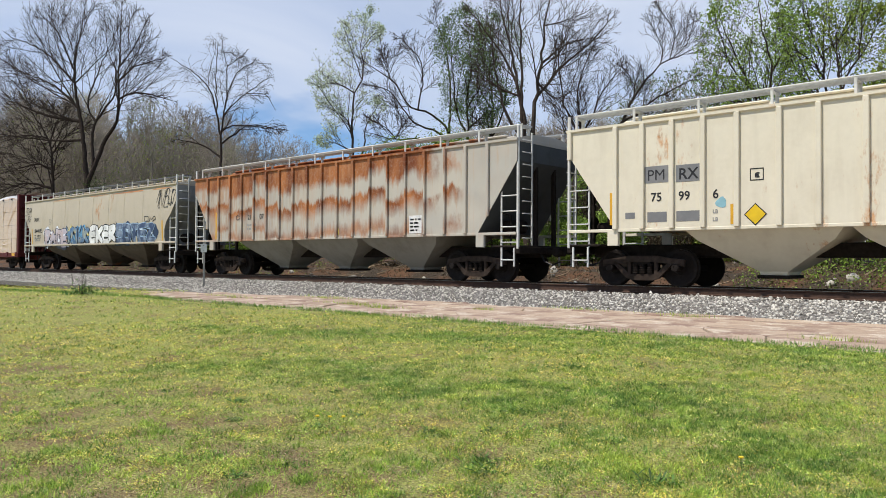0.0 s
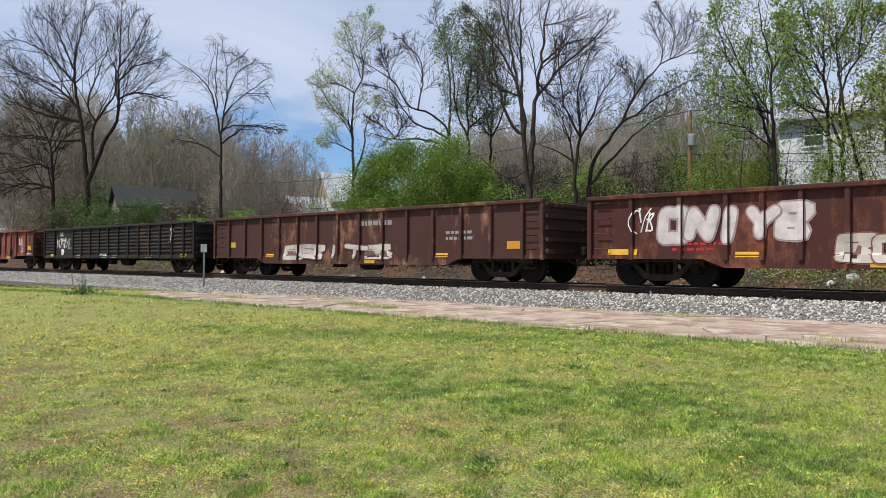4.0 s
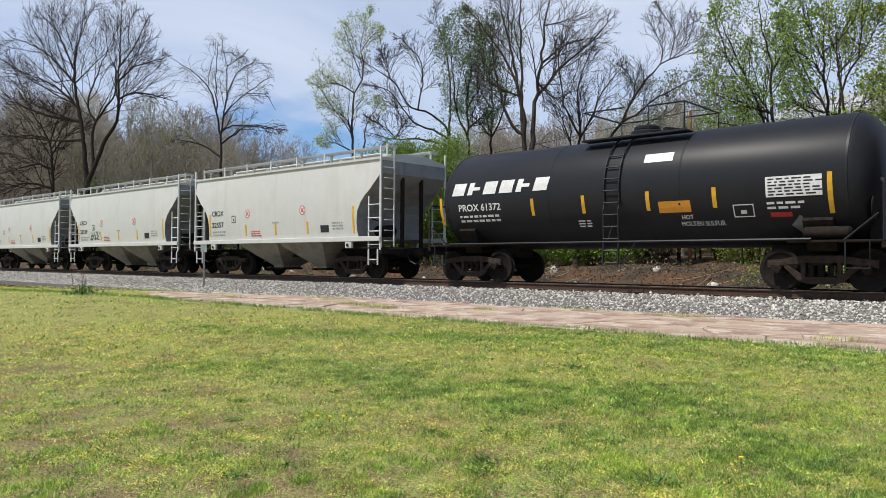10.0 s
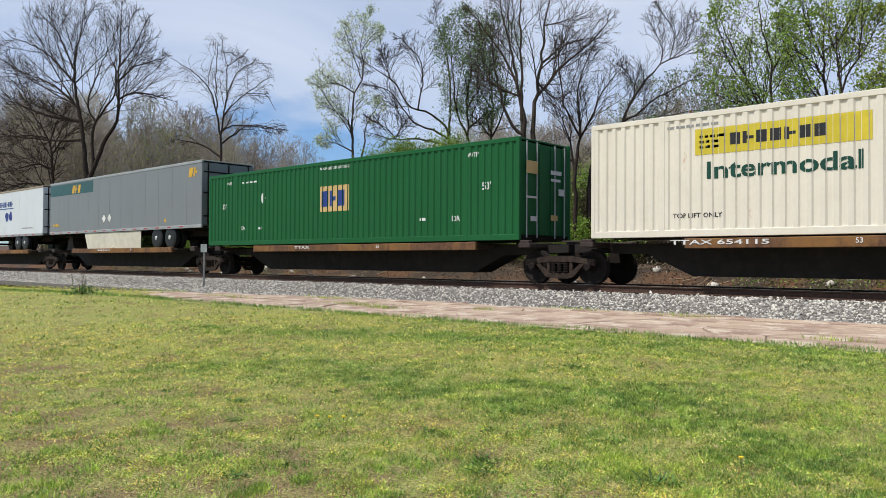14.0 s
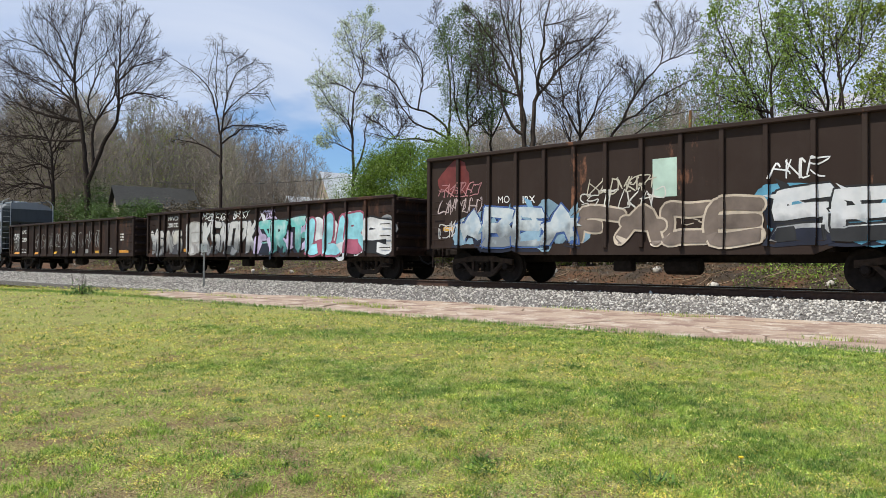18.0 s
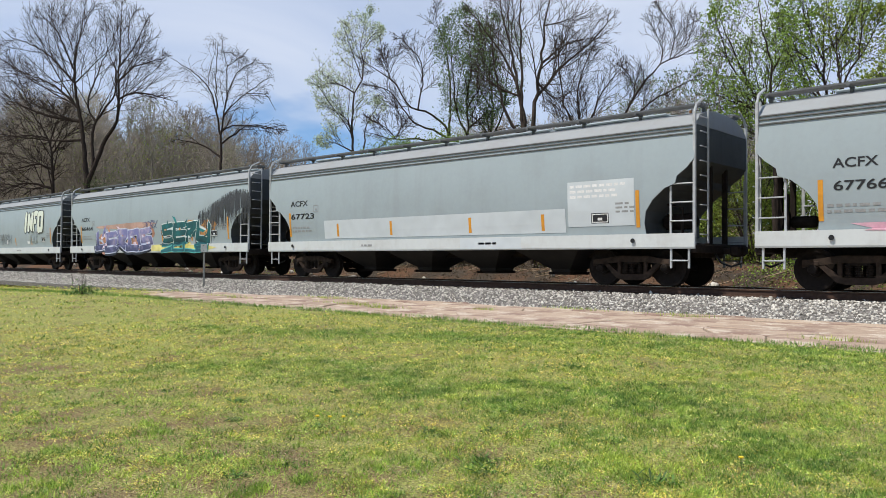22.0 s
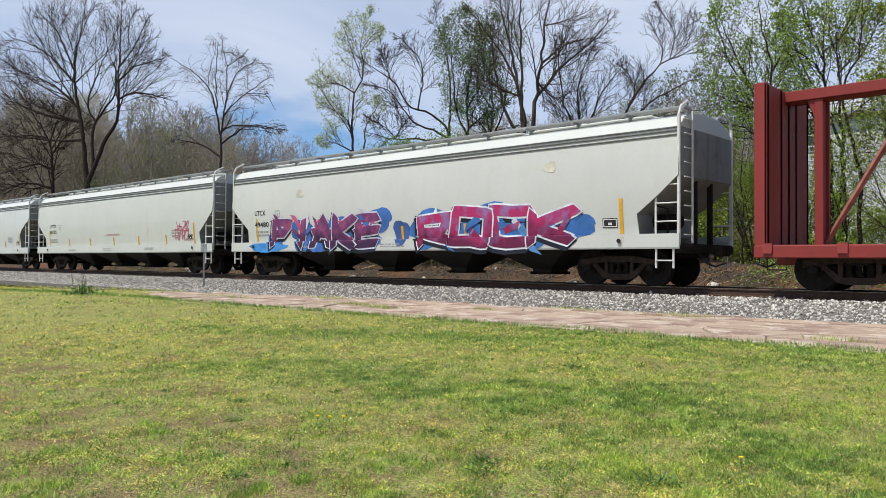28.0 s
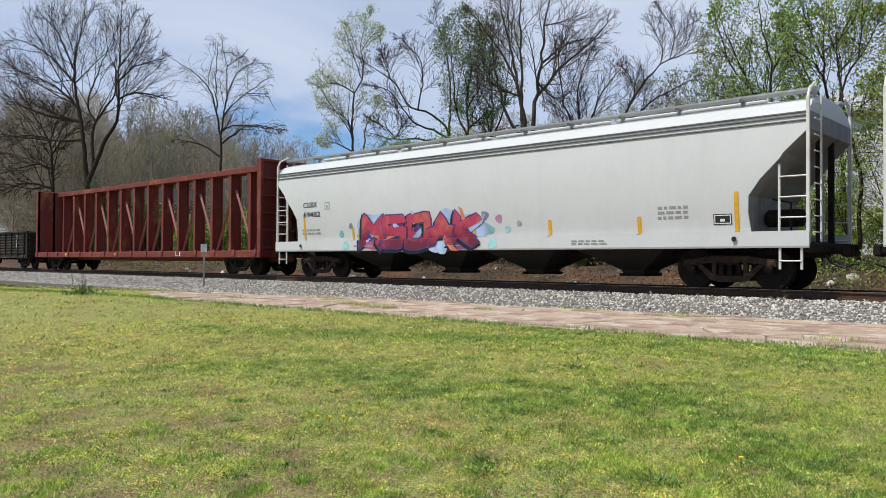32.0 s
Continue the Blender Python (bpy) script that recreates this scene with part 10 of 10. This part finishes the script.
# ---------------------------------------------------------------- pavement slabs beside the track
def m_slab():
    m, t, b = mat_base("weathered_pinkish_paving", 0.85, 0, 0.3)
    oi = t.nodes.new("ShaderNodeObjectInfo")
    big = n_noise(t, 0.7, 6, offset=3, rough=0.65)
    fine = n_noise(t, 22, 6, offset=6, rough=0.7)
    c = n_mix(t, oi.outputs["Random"], (0.36, 0.26, 0.185), (0.48, 0.365, 0.265))
    c = n_mix(t, n_ramp(t, big, 0.46, 0.56), c, (0.27, 0.175, 0.13))
    c = n_mix(t, n_ramp(t, n_noise(t, 1.6, 7, offset=12, rough=0.7), 0.54, 0.60, 0, 0.85), c, (0.60, 0.51, 0.40))
    c = n_mix(t, n_ramp(t, fine, 0.45, 0.75, 0, 0.5), c, (0.19, 0.15, 0.12))
    t.links.new(c, b.inputs["Base Color"])
    n_bump(t, b, fine, 0.5, 0.012)
    return m


M["slab"] = m_slab()
pave = tagged(new("pavement"), "strip of old cracked pinkish paving between lawn and track", "pavement", kind="structure")
rp = random.Random(12)
rows_y = [10.55, 11.5, 12.5, 13.5, 14.35, 15.05]
cols_x = [-25 + 1.75 * k for k in range(18)]
jit = {}
for a in range(len(cols_x)):
    for b in range(len(rows_y)):
        jit[a, b] = (cols_x[a] + rp.uniform(-0.5, 0.5) + 0.35 * b * (b % 2), rows_y[b] + rp.uniform(-0.14, 0.14) + (b > 2) * (b - 2) / 3 * (float(toe(cols_x[a])) - 15.05))
for a in range(len(cols_x) - 1):
    for b in range(len(rows_y) - 1):
        if cols_x[a] < -21 and b in (0, 4) or cols_x[a] < -23.5 and b != 2:
            continue
        q = [jit[a, b], jit[a + 1, b], jit[a + 1, b + 1], jit[a, b + 1]]
        cx, cy = sum(p[0] for p in q) / 4, sum(p[1] for p in q) / 4
        z = float(ground_z(cx, cy)) + 0.012 + rp.uniform(-0.012, 0.012)
        tl = rp.uniform(-0.012, 0.012)
        g = G()
        rings = []
        for dz, k in ((-0.11, 0.985), (-0.012, 0.985), (0.0, 0.965)):
            ring = []
            for m_ in range(4):
                p, p2 = q[m_], q[(m_ + 1) % 4]
                for f_ in (0.03, 0.35, 0.7, 0.97):
                    x = p[0] + (p2[0] - p[0]) * f_
                    y = p[1] + (p2[1] - p[1]) * f_
                    w = 0.02 * math.sin(x * 9 + y * 5)
                    ring.append(((x - cx) * k + w, (y - cy) * k + w, dz + tl * (x - cx)))
            rings.append(ring)
        g.loft(rings)
        part("slab", g, M["slab"], pave, at=(cx, cy, z))

# ---------------------------------------------------------------- grass
def m_grass(name, cols, trans=0.3):
    """Leaves in a few related colours, one for each leaf."""
    m, t, b = mat_base(name, 0.6, 0, 0.3)
    g = t.nodes.new("ShaderNodeNewGeometry")
    ramp = t.nodes.new("ShaderNodeValToRGB")
    for k, col in enumerate(cols):
        p = k / (len(cols) - 1)
        e = ramp.color_ramp.elements[k] if k < 2 else ramp.color_ramp.elements.new(p)
        e.position, e.color = p, col + (1,)
    tuft = n_ramp(t, n_noise(t, 13.0, 4, offset=8, rough=0.7), 0.30, 0.70)
    t.links.new(n_mul(t, n_mul(t, g.outputs["Random Per Island"], 0.45), n_mul(t, tuft, 0.55), "ADD"), ramp.inputs[0])
    c = n_mix(t, n_ramp(t, n_noise(t, 2.5, 4, offset=3), 0.4, 0.62), ramp.outputs[0], n_mix(t, 1.0, ramp.outputs[0], (0.74, 0.85, 0.9), "MULTIPLY"))
    c = n_mix(t, 1.0, c, n_mix(t, n_ramp(t, n_noise(t, 5.5, 5, offset=13, rough=0.72), 0.38, 0.62), (0.60, 0.64, 0.58), (1.50, 1.42, 1.36)), "MULTIPLY")
    t.links.new(c, b.inputs["Base Color"])
    tr = t.nodes.new("ShaderNodeBsdfTranslucent")
    t.links.new(c, tr.inputs[0])
    mx = t.nodes.new("ShaderNodeMixShader")
    mx.inputs[0].default_value = trans
    t.links.new(b.outputs[0], mx.inputs[1])
    t.links.new(tr.outputs[0], mx.inputs[2])
    t.links.new(mx.outputs[0], t.nodes["Material Output"].inputs[0])
    return m


M["grass"] = m_grass("lawn_blades", ((0.05, 0.085, 0.014), (0.24, 0.33, 0.05), (0.48, 0.55, 0.11), (0.76, 0.74, 0.30)))
M["deep_grass"] = m_grass("deep_green_blades", ((0.028, 0.075, 0.014), (0.12, 0.24, 0.04), (0.27, 0.41, 0.085), (0.50, 0.58, 0.20)))
M["moss"] = m_grass("yellow_green_moss", ((0.085, 0.066, 0.018), (0.46, 0.375, 0.063), (0.80, 0.67, 0.15), (0.93, 0.81, 0.41)))
M["clover"] = m_grass("light_green_clover", ((0.08, 0.16, 0.02), (0.28, 0.41, 0.055), (0.48, 0.58, 0.11), (0.70, 0.74, 0.26)))
M["straw"] = m_grass("dead_straw", ((0.20, 0.14, 0.075), (0.46, 0.37, 0.20), (0.66, 0.56, 0.36)), 0.1)


def blades(name, pts, h, w, mat, label, seed, lean=0.5, cat="grass"):
    rg = np.random.default_rng(seed)
    n = len(pts)
    a = rg.uniform(0, 6.28, n)
    hh = h * rg.uniform(0.5, 1.25, n)
    ww = w * rg.uniform(0.7, 1.3, n)
    ld = rg.uniform(0, 6.28, n)
    ln = hh * lean * rg.uniform(0.2, 1.2, n)
    base = np.stack([pts[:, 0], pts[:, 1], ground_z(pts[:, 0], pts[:, 1]) - 0.004], 1)
    dx = np.stack([np.cos(a) * ww, np.sin(a) * ww, np.zeros(n)], 1)
    tip = base + np.stack([np.cos(ld) * ln, np.sin(ld) * ln, hh], 1)
    v = np.stack([base - dx, base + dx, tip], 1).reshape(-1, 3)
    f = np.arange(n * 3).reshape(-1, 3)
    return tagged(new(name, np_mesh(name, v, f, mat)), label, cat, kind="stuff")


def vnoise(x, y, seed):
    """Smooth value noise from 0 to 1."""
    xi, yi = np.floor(x).astype(int), np.floor(y).astype(int)
    u, v = x - xi, y - yi
    u, v = u * u * (3 - 2 * u), v * v * (3 - 2 * v)
    h = lambda a, b: (np.abs(np.sin(a * 127.1 + b * 311.7 + seed * 74.7)) * 43758.5453) % 1.0
    return (h(xi, yi) * (1 - u) + h(xi + 1, yi) * u) * (1 - v) + (h(xi, yi + 1) * (1 - u) + h(xi + 1, yi + 1) * u) * v


def fractal(x, y, scale, seed):
    return (vnoise(x * scale, y * scale, seed) + 0.55 * vnoise(x * scale * 2.3, y * scale * 2.3, seed + 1) + 0.3 * vnoise(x * scale * 5.1, y * scale * 5.1, seed + 2)) / 1.85


def deep(x, y):
    """Share of deep green grass: a band across the lawn that widens to one side, and the edge along the paving."""
    mid = np.interp(x, [-8.6, -7.6, -5.1, -3.5, -2.0], [4.8, 5.9, 5.5, 6.0, 5.6])
    band = np.exp(-((y - mid) / (0.62 + 0.35 * smooth(-5.0, -2.5, x))) ** 2) * smooth(-9.6, -8.0, x) * (1 - 0.35 * smooth(-3.2, -1.8, x))
    far = np.exp(-((y - np.interp(x, [-20, -13, -10.8, -8.8, -5.4], [7.9, 6.7, 7.2, 8.0, 9.2])) / 0.55) ** 2) * (0.55 + 0.35 * smooth(-14, -11, x)) * (1 - 0.5 * smooth(-7.5, -5.0, x))
    return np.clip(band + far + 0.5 * np.exp(-((y - 10.2) / 0.5) ** 2) + 0.22 * smooth(7.0, 9.5, y), 0, 1)


def worn(x, y):
    """Share of worn ground with soil and clover, at the near end."""
    return smooth(4.7, 3.4, y) * smooth(-1.9, -3.0, x)


rg = np.random.default_rng(21)


def lawn_points(n, r0, r1, seed, weight):
    """Points on the lawn, thinning out evenly with the distance from its near end."""
    q = np.random.default_rng(seed)
    r = r0 * (r1 / r0) ** q.random(n)
    a = np.radians(q.uniform(-78, -4, n))
    x, y = r * np.sin(a), r * np.cos(a)
    w = weight(x, y)
    keep = (q.random(n) < w) & (y < 10.75 + 3.6 * smooth(-21, -26, x))
    return np.stack([x, y], 1)[keep], r[keep]


def leaflets(name, n, r0, r1, size, tilt, seed, mat, label, weight, wide=(0.16, 0.5), lift=0.022):
    """Low leaves that lie nearly flat in the lawn."""
    pts, r = lawn_points(n, r0, r1, seed, weight)
    q = np.random.default_rng(seed + 40)
    n = len(pts)
    s = size * (0.55 + 0.09 * r) * q.uniform(0.5, 1.4, n)
    a = q.uniform(0, 6.28, n)
    el = np.abs(q.normal(0, tilt, n))
    d = np.stack([np.cos(a) * np.cos(el), np.sin(a) * np.cos(el), np.sin(el)], 1) * s[:, None]
    w = np.stack([-np.sin(a), np.cos(a), q.normal(0, 0.25, n)], 1) * (s * q.uniform(*wide, n))[:, None]
    b = np.stack([pts[:, 0], pts[:, 1], ground_z(pts[:, 0], pts[:, 1]) + q.uniform(0.0, lift, n)], 1)
    v = np.stack([b - d * 0.5, b + w, b + d, b - w], 1).reshape(-1, 3)
    return tagged(new(name, np_mesh(name, v, np.arange(n * 4).reshape(-1, 4), M[mat])), label, "grass", kind="stuff")


def clump(x, y, scale, seed, lo, hi):
    return smooth(lo, hi, fractal(x, y, scale, seed))


def bare(x, y):
    """Share of open soil in the worn part."""
    return worn(x, y) * clump(x, y, 2.9, 4, 0.44, 0.53)


def w_moss(x, y):
    return (1 - 0.92 * deep(x, y)) * (1 - 0.95 * bare(x, y)) * (0.2 + 0.8 * clump(x, y, 6, 6, 0.38, 0.56))


def w_clover(x, y):
    return np.clip(0.42 + 0.58 * worn(x, y), 0, 1) * clump(x, y, 3.2, 14, 0.42, 0.58) * (1 - 0.8 * bare(x, y)) * (1 - 0.6 * deep(x, y))


def w_green(x, y):
    return (0.25 + 0.7 * deep(x, y)) * (0.3 + 0.7 * clump(x, y, 7, 24, 0.4, 0.6)) * (1 - 0.85 * bare(x, y))


def w_tuft(x, y):
    return (0.10 + 0.90 * deep(x, y)) * (0.12 * deep(x, y) + clump(x, y, 3.4, 34, 0.42, 0.54))


leaflets("lawn_moss", 330000, 2.6, 16, 0.0100, 0.5, 1, "moss", "yellow-green moss and low leaves of the lawn", w_moss)
leaflets("lawn_moss", 110000, 9, 52, 0.011, 0.5, 2, "moss", "yellow-green low lawn farther off", w_moss)
leaflets("lawn_clover", 210000, 2.6, 12, 0.0098, 0.6, 3, "clover", "patches of light green clover", w_clover, (0.35, 0.6), 0.03)
leaflets("lawn_leaves", 190000, 2.6, 16, 0.0125, 0.6, 5, "grass", "short green grass of the lawn", w_green)
leaflets("lawn_leaves", 40000, 9, 52, 0.02, 0.6, 6, "grass", "short green grass farther off", lambda x, y: 0.35 + 0.6 * w_green(x, y))
leaflets("dead_straw", 150000, 2.6, 14, 0.017, 0.25, 7, "straw", "dead straw lying in the lawn", lambda x, y: 0.16 + 0.84 * clump(x, y, 2.2, 44, 0.46, 0.58) + 0.6 * smooth(-4.5, -2.5, x) * clump(x, y, 3.0, 47, 0.42, 0.56), (0.05, 0.14), 0.03)
for sd, n, r0, r1, h, w in ((3, 100000, 2.8, 12, 0.042, 0.0034), (4, 40000, 8, 48, 0.05, 0.008)):
    pts, r = lawn_points(n, r0, r1, sd, w_green)
    blades("lawn_grass", pts, h, w, M["grass"], "upright blades of short grass", sd, lean=1.3)
# thicker tufts where the lawn is greenest
tq = np.random.default_rng(90)
for sd, n, r0, r1, per, h, w in ((91, 36000, 2.9, 14, 24, 0.033, 0.0035), (95, 5000, 10, 40, 16, 0.05, 0.009)):
    pts, r = lawn_points(n, r0, r1, sd, w_tuft)
    cen = np.repeat(pts, per, 0)
    cr = np.repeat(0.022 + 0.006 * r, per)
    tp = cen + tq.normal(0, 1, cen.shape) * cr[:, None]
    blades("grass_tufts", tp[tp[:, 1] < 10.7 + 3.5 * smooth(-21, -26, tp[:, 0])], h, w, M["deep_grass"], "thicker deep green tufts in the lawn", sd + 1, lean=0.9)
pts, r = lawn_points(5200, 2.8, 13, 97, lambda x, y: (0.25 + 0.75 * smooth(-6.5, -3.0, x)) * clump(x, y, 5.5, 54, 0.42, 0.60))
cen = np.repeat(pts, 30, 0)
tp = cen + tq.normal(0, 1, cen.shape) * np.repeat(0.018 + 0.004 * r, 30)[:, None]
blades("grass_tufts", tp[tp[:, 1] < 10.6], 0.045, 0.0042, M["clover"], "small separate light green tufts in the lawn", 98, lean=1.0)
pts, r = lawn_points(1500, 2.8, 15, 99, lambda x, y: (0.12 + 0.88 * clump(x, y, 4.6, 64, 0.44, 0.56)) * (0.45 + 0.55 * smooth(-8.5, -4.5, x)))
cen = np.repeat(pts, 24, 0)
tp = cen + tq.normal(0, 1, cen.shape) * np.repeat(0.016 + 0.0045 * r, 24)[:, None]
blades("grass_tufts", tp[tp[:, 1] < 10.6], 0.042, 0.0046, M["deep_grass"], "small separate deep green tufts in the lawn", 100, lean=1.0)
# ragged edge of the lawn along the paving, and tufts in its joints
ex = rg.uniform(-40, 1, 9000)
blades("grass_fringe", np.stack([ex, 10.55 + 0.10 * np.sin(ex * 1.7) + rg.normal(0, 0.12, 9000)], 1), 0.085, 0.006, M["deep_grass"], "longer grass fringe along the paving", 4)
tuft = []
for x, y, s, n in ((-14.6, 12.6, 0.35, 260), (-12.9, 12.2, 0.25, 160), (-3.2, 11.6, 0.15, 120), (-9.5, 14.9, 0.3, 160), (-7.0, 14.8, 0.25, 120), (-17.5, 14.2, 0.4, 200), (-20, 12.5, 0.5, 220), (-11, 13.4, 0.12, 60)):
    tuft.append(rg.normal(0, 1, (n, 2)) * s * np.array([1.6, 0.35]) + np.array([x, y]))
blades("joint_tufts", np.concatenate(tuft), 0.10, 0.007, M["grass"], "tufts growing in the paving joints", 5)
M["weed"] = leaf_mat("weed_leaf", (0.12, 0.21, 0.045), 0.5)
M["dandelion"] = plain("dandelion_yellow", (0.75, 0.52, 0.02), 0.6, 0, 0.15, 30, 0)
for k, (x, y, n, r) in enumerate(((-3.15, 3.85, 60, 0.13), (-5.65, 3.6, 40, 0.09), (-1.7, 3.5, 50, 0.12), (-4.3, 3.15, 30, 0.09), (-6.3, 4.4, 26, 0.08), (-3.5, 3.6, 26, 0.07), (-4.9, 3.9, 26, 0.09), (-1.35, 4.3, 36, 0.1), (-3.9, 5.2, 46, 0.14), (-7.4, 3.0, 30, 0.1), (-6.27, 4.02, 50, 0.12), (-7.31, 3.86, 24, 0.08), (-5.87, 4.87, 30, 0.09), (-4.93, 4.36, 36, 0.1), (-4.1, 4.33, 40, 0.11), (-7.36, 2.52, 36, 0.12), (-4.92, 2.92, 24, 0.07), (-5.34, 2.38, 24, 0.07), (-4.34, 2.76, 40, 0.1), (-3.27, 4.01, 60, 0.15), (-2.17, 4.29, 60, 0.15), (-3.73, 4.65, 36, 0.1), (-3.43, 6.81, 40, 0.14), (-4.64, 6.1, 44, 0.14), (-4.58, 7.15, 40, 0.15), (-2.82, 4.87, 36, 0.1))):
    w = tagged(new("weed_clump"), "low green weed clump in the lawn", "weed", "weeds in the lawn")
    w.location = (x, y, float(ground_z(x, y)))
    q = np.random.default_rng(50 + k)
    a = q.uniform(0, 6.28, n)
    el = q.uniform(0.05, 0.75, n)
    ln = r * q.uniform(0.25, 0.8, n)
    d = np.stack([np.cos(a) * np.cos(el), np.sin(a) * np.cos(el), np.sin(el)], 1)
    sd = np.stack([-np.sin(a), np.cos(a), np.zeros(n)], 1) * 0.008
    b0 = q.normal(0, r * 0.38, (n, 3)) * np.array([1, 1, 0])
    v = np.stack([b0, b0 + d * ln[:, None] * 0.6 + sd, b0 + d * ln[:, None] - np.array([0, 0, 0.01]), b0 + d * ln[:, None] * 0.6 - sd], 1).reshape(-1, 3)
    part("foliage", np_mesh("weed_leaves", v, np.arange(n * 4).reshape(-1, 4), M["weed"]), None, w)
for x, y in ((-4.95, 4.05), (-4.86, 4.12), (-5.05, 4.0), (-3.0, 3.05), (-3.06, 3.0), (-1.9, 4.9), (-8.0, 5.5)):
    w = tagged(new("dandelion"), "yellow dandelion flower in the lawn", "flower", "dandelions in the lawn")
    w.location = (x, y, float(ground_z(x, y)))
    g = G()
    g.tube([(0, 0, 0), (0.004, 0, 0.05)], 0.003, 5)
    part("stem", g, M["weed"], w)
    g = G()
    g.disc((0.004, 0, 0.056), 0.017, 0.012, "z", 12, 0.004)
    part("flower_head", g, M["dandelion"], w)
# tall dry weed clump at the lawn's far edge
w = tagged(new("tall_weed"), "tall dark weed clump with thin dry stalks", "weed")
w.location = (-24.6, 10.2, float(ground_z(-24.6, 10.2)))
g = G()
rr = random.Random(4)
for k in range(14):
    a = rr.uniform(0, 6.28)
    q = rr.uniform(0.0, 0.4)
    g.tube([(q * math.cos(a), q * math.sin(a), 0), (q * 1.3 * math.cos(a), q * 1.3 * math.sin(a), rr.uniform(0.3, 0.85))], 0.007, 4, 0.003)
part("stalks", g, M["bark_dark"], w)
q = np.random.default_rng(3)
part("foliage", np_mesh("weed_leaves", *leaves_at(np.abs(q.normal(0, 0.22, (260, 3))) * np.array([1, 1, 0.7]) * np.where(q.random((260, 3)) > 0.5, 1, [-1, -1, 1]), 1, 0.03, 0.05, 5), M["weed"]), None, w)

# ---------------------------------------------------------------- litter on the bank behind the track
M["stick"] = plain("pale_dry_stick", (0.30, 0.22, 0.14), 0.9, 0, 0.35, 8, 0.3, 0.004)
rr = random.Random(77)
for k in range(90):
    x = -4 - 50 * rr.random()
    y = rr.uniform(22.2, 24.4)
    g = G()
    a = rr.uniform(0, 3.14)
    ln = rr.uniform(0.5, 1.9)
    g.tube([(-ln / 2 * math.cos(a), -ln / 2 * math.sin(a), 0.0), (0.05, 0.08, rr.uniform(0.05, 0.22)), (ln / 2 * math.cos(a), ln / 2 * math.sin(a), rr.uniform(0.0, 0.5))], rr.uniform(0.012, 0.035), 5, 0.008)
    s = new("fallen_branch", g.mesh("fallen_branch", M["stick"]))
    s.location = (x, y, float(ground_z(x, y)))
    tagged(s, "dry fallen branch on the soil bank", "branch", "fallen branches on the bank")
q = np.random.default_rng(31)
n = 9000
px_, py_ = -60 * q.random(n), q.uniform(21.8, 25.5, n)
pz_ = ground_z(px_, py_) + np.abs(q.normal(0, 0.16, n))
tagged(new("leaf_litter", np_mesh("leaf_litter", *leaves_at(np.stack([px_, py_, pz_], 1), 3, 0.12, 0.042, 6), M["dry_leaf"])), "brown leaf litter and dead vines on the bank", "litter", kind="stuff")
n = 2000
px_ = np.concatenate([-4 - 5 * q.random(n // 2), -30 - 25 * q.random(n // 2)])
py_ = q.uniform(22.3, 26, n)
tagged(new("bank_weeds", np_mesh("bank_weeds", *leaves_at(np.stack([px_, py_, ground_z(px_, py_) + np.abs(q.normal(0, 0.3, n))], 1), 3, 0.12, 0.04, 7), M["leaf"])), "green weeds on the bank", "weeds", kind="stuff")
stones("bank_stones", 60, (-60, 0), (22, 24), (0.06, 0.22), lambda x, y: ground_z(x, y), M["stone"], "pale stones lying on the bank", 1.0)
# ---------------------------------------------------------------- everything that moves
def motions():
    """The train runs from left to right at a steady speed; its wheels turn."""
    for ob, x, z in CARS:
        walk(ob, [(t, pose(x + V * t, YC, z)) for t in (0, 8, 16, 24, 32)])
    rate = V / 0.457
    n = 32 * FPS
    first = {}
    for ob, s in SPIN:
        if s not in first:
            walk(ob, [(32 * k / n, pose(s * 0.89, 0, 0.457, 0, math.degrees(rate * 32 * k / n), 0)) for k in range(n + 1)])
            first[s] = ob
        else:
            ob.rotation_mode = "QUATERNION"
            ob.animation_data_create()
            ob.animation_data.action = first[s].animation_data.action
            ob.animation_data.action_slot = first[s].animation_data.action_slot


motions()
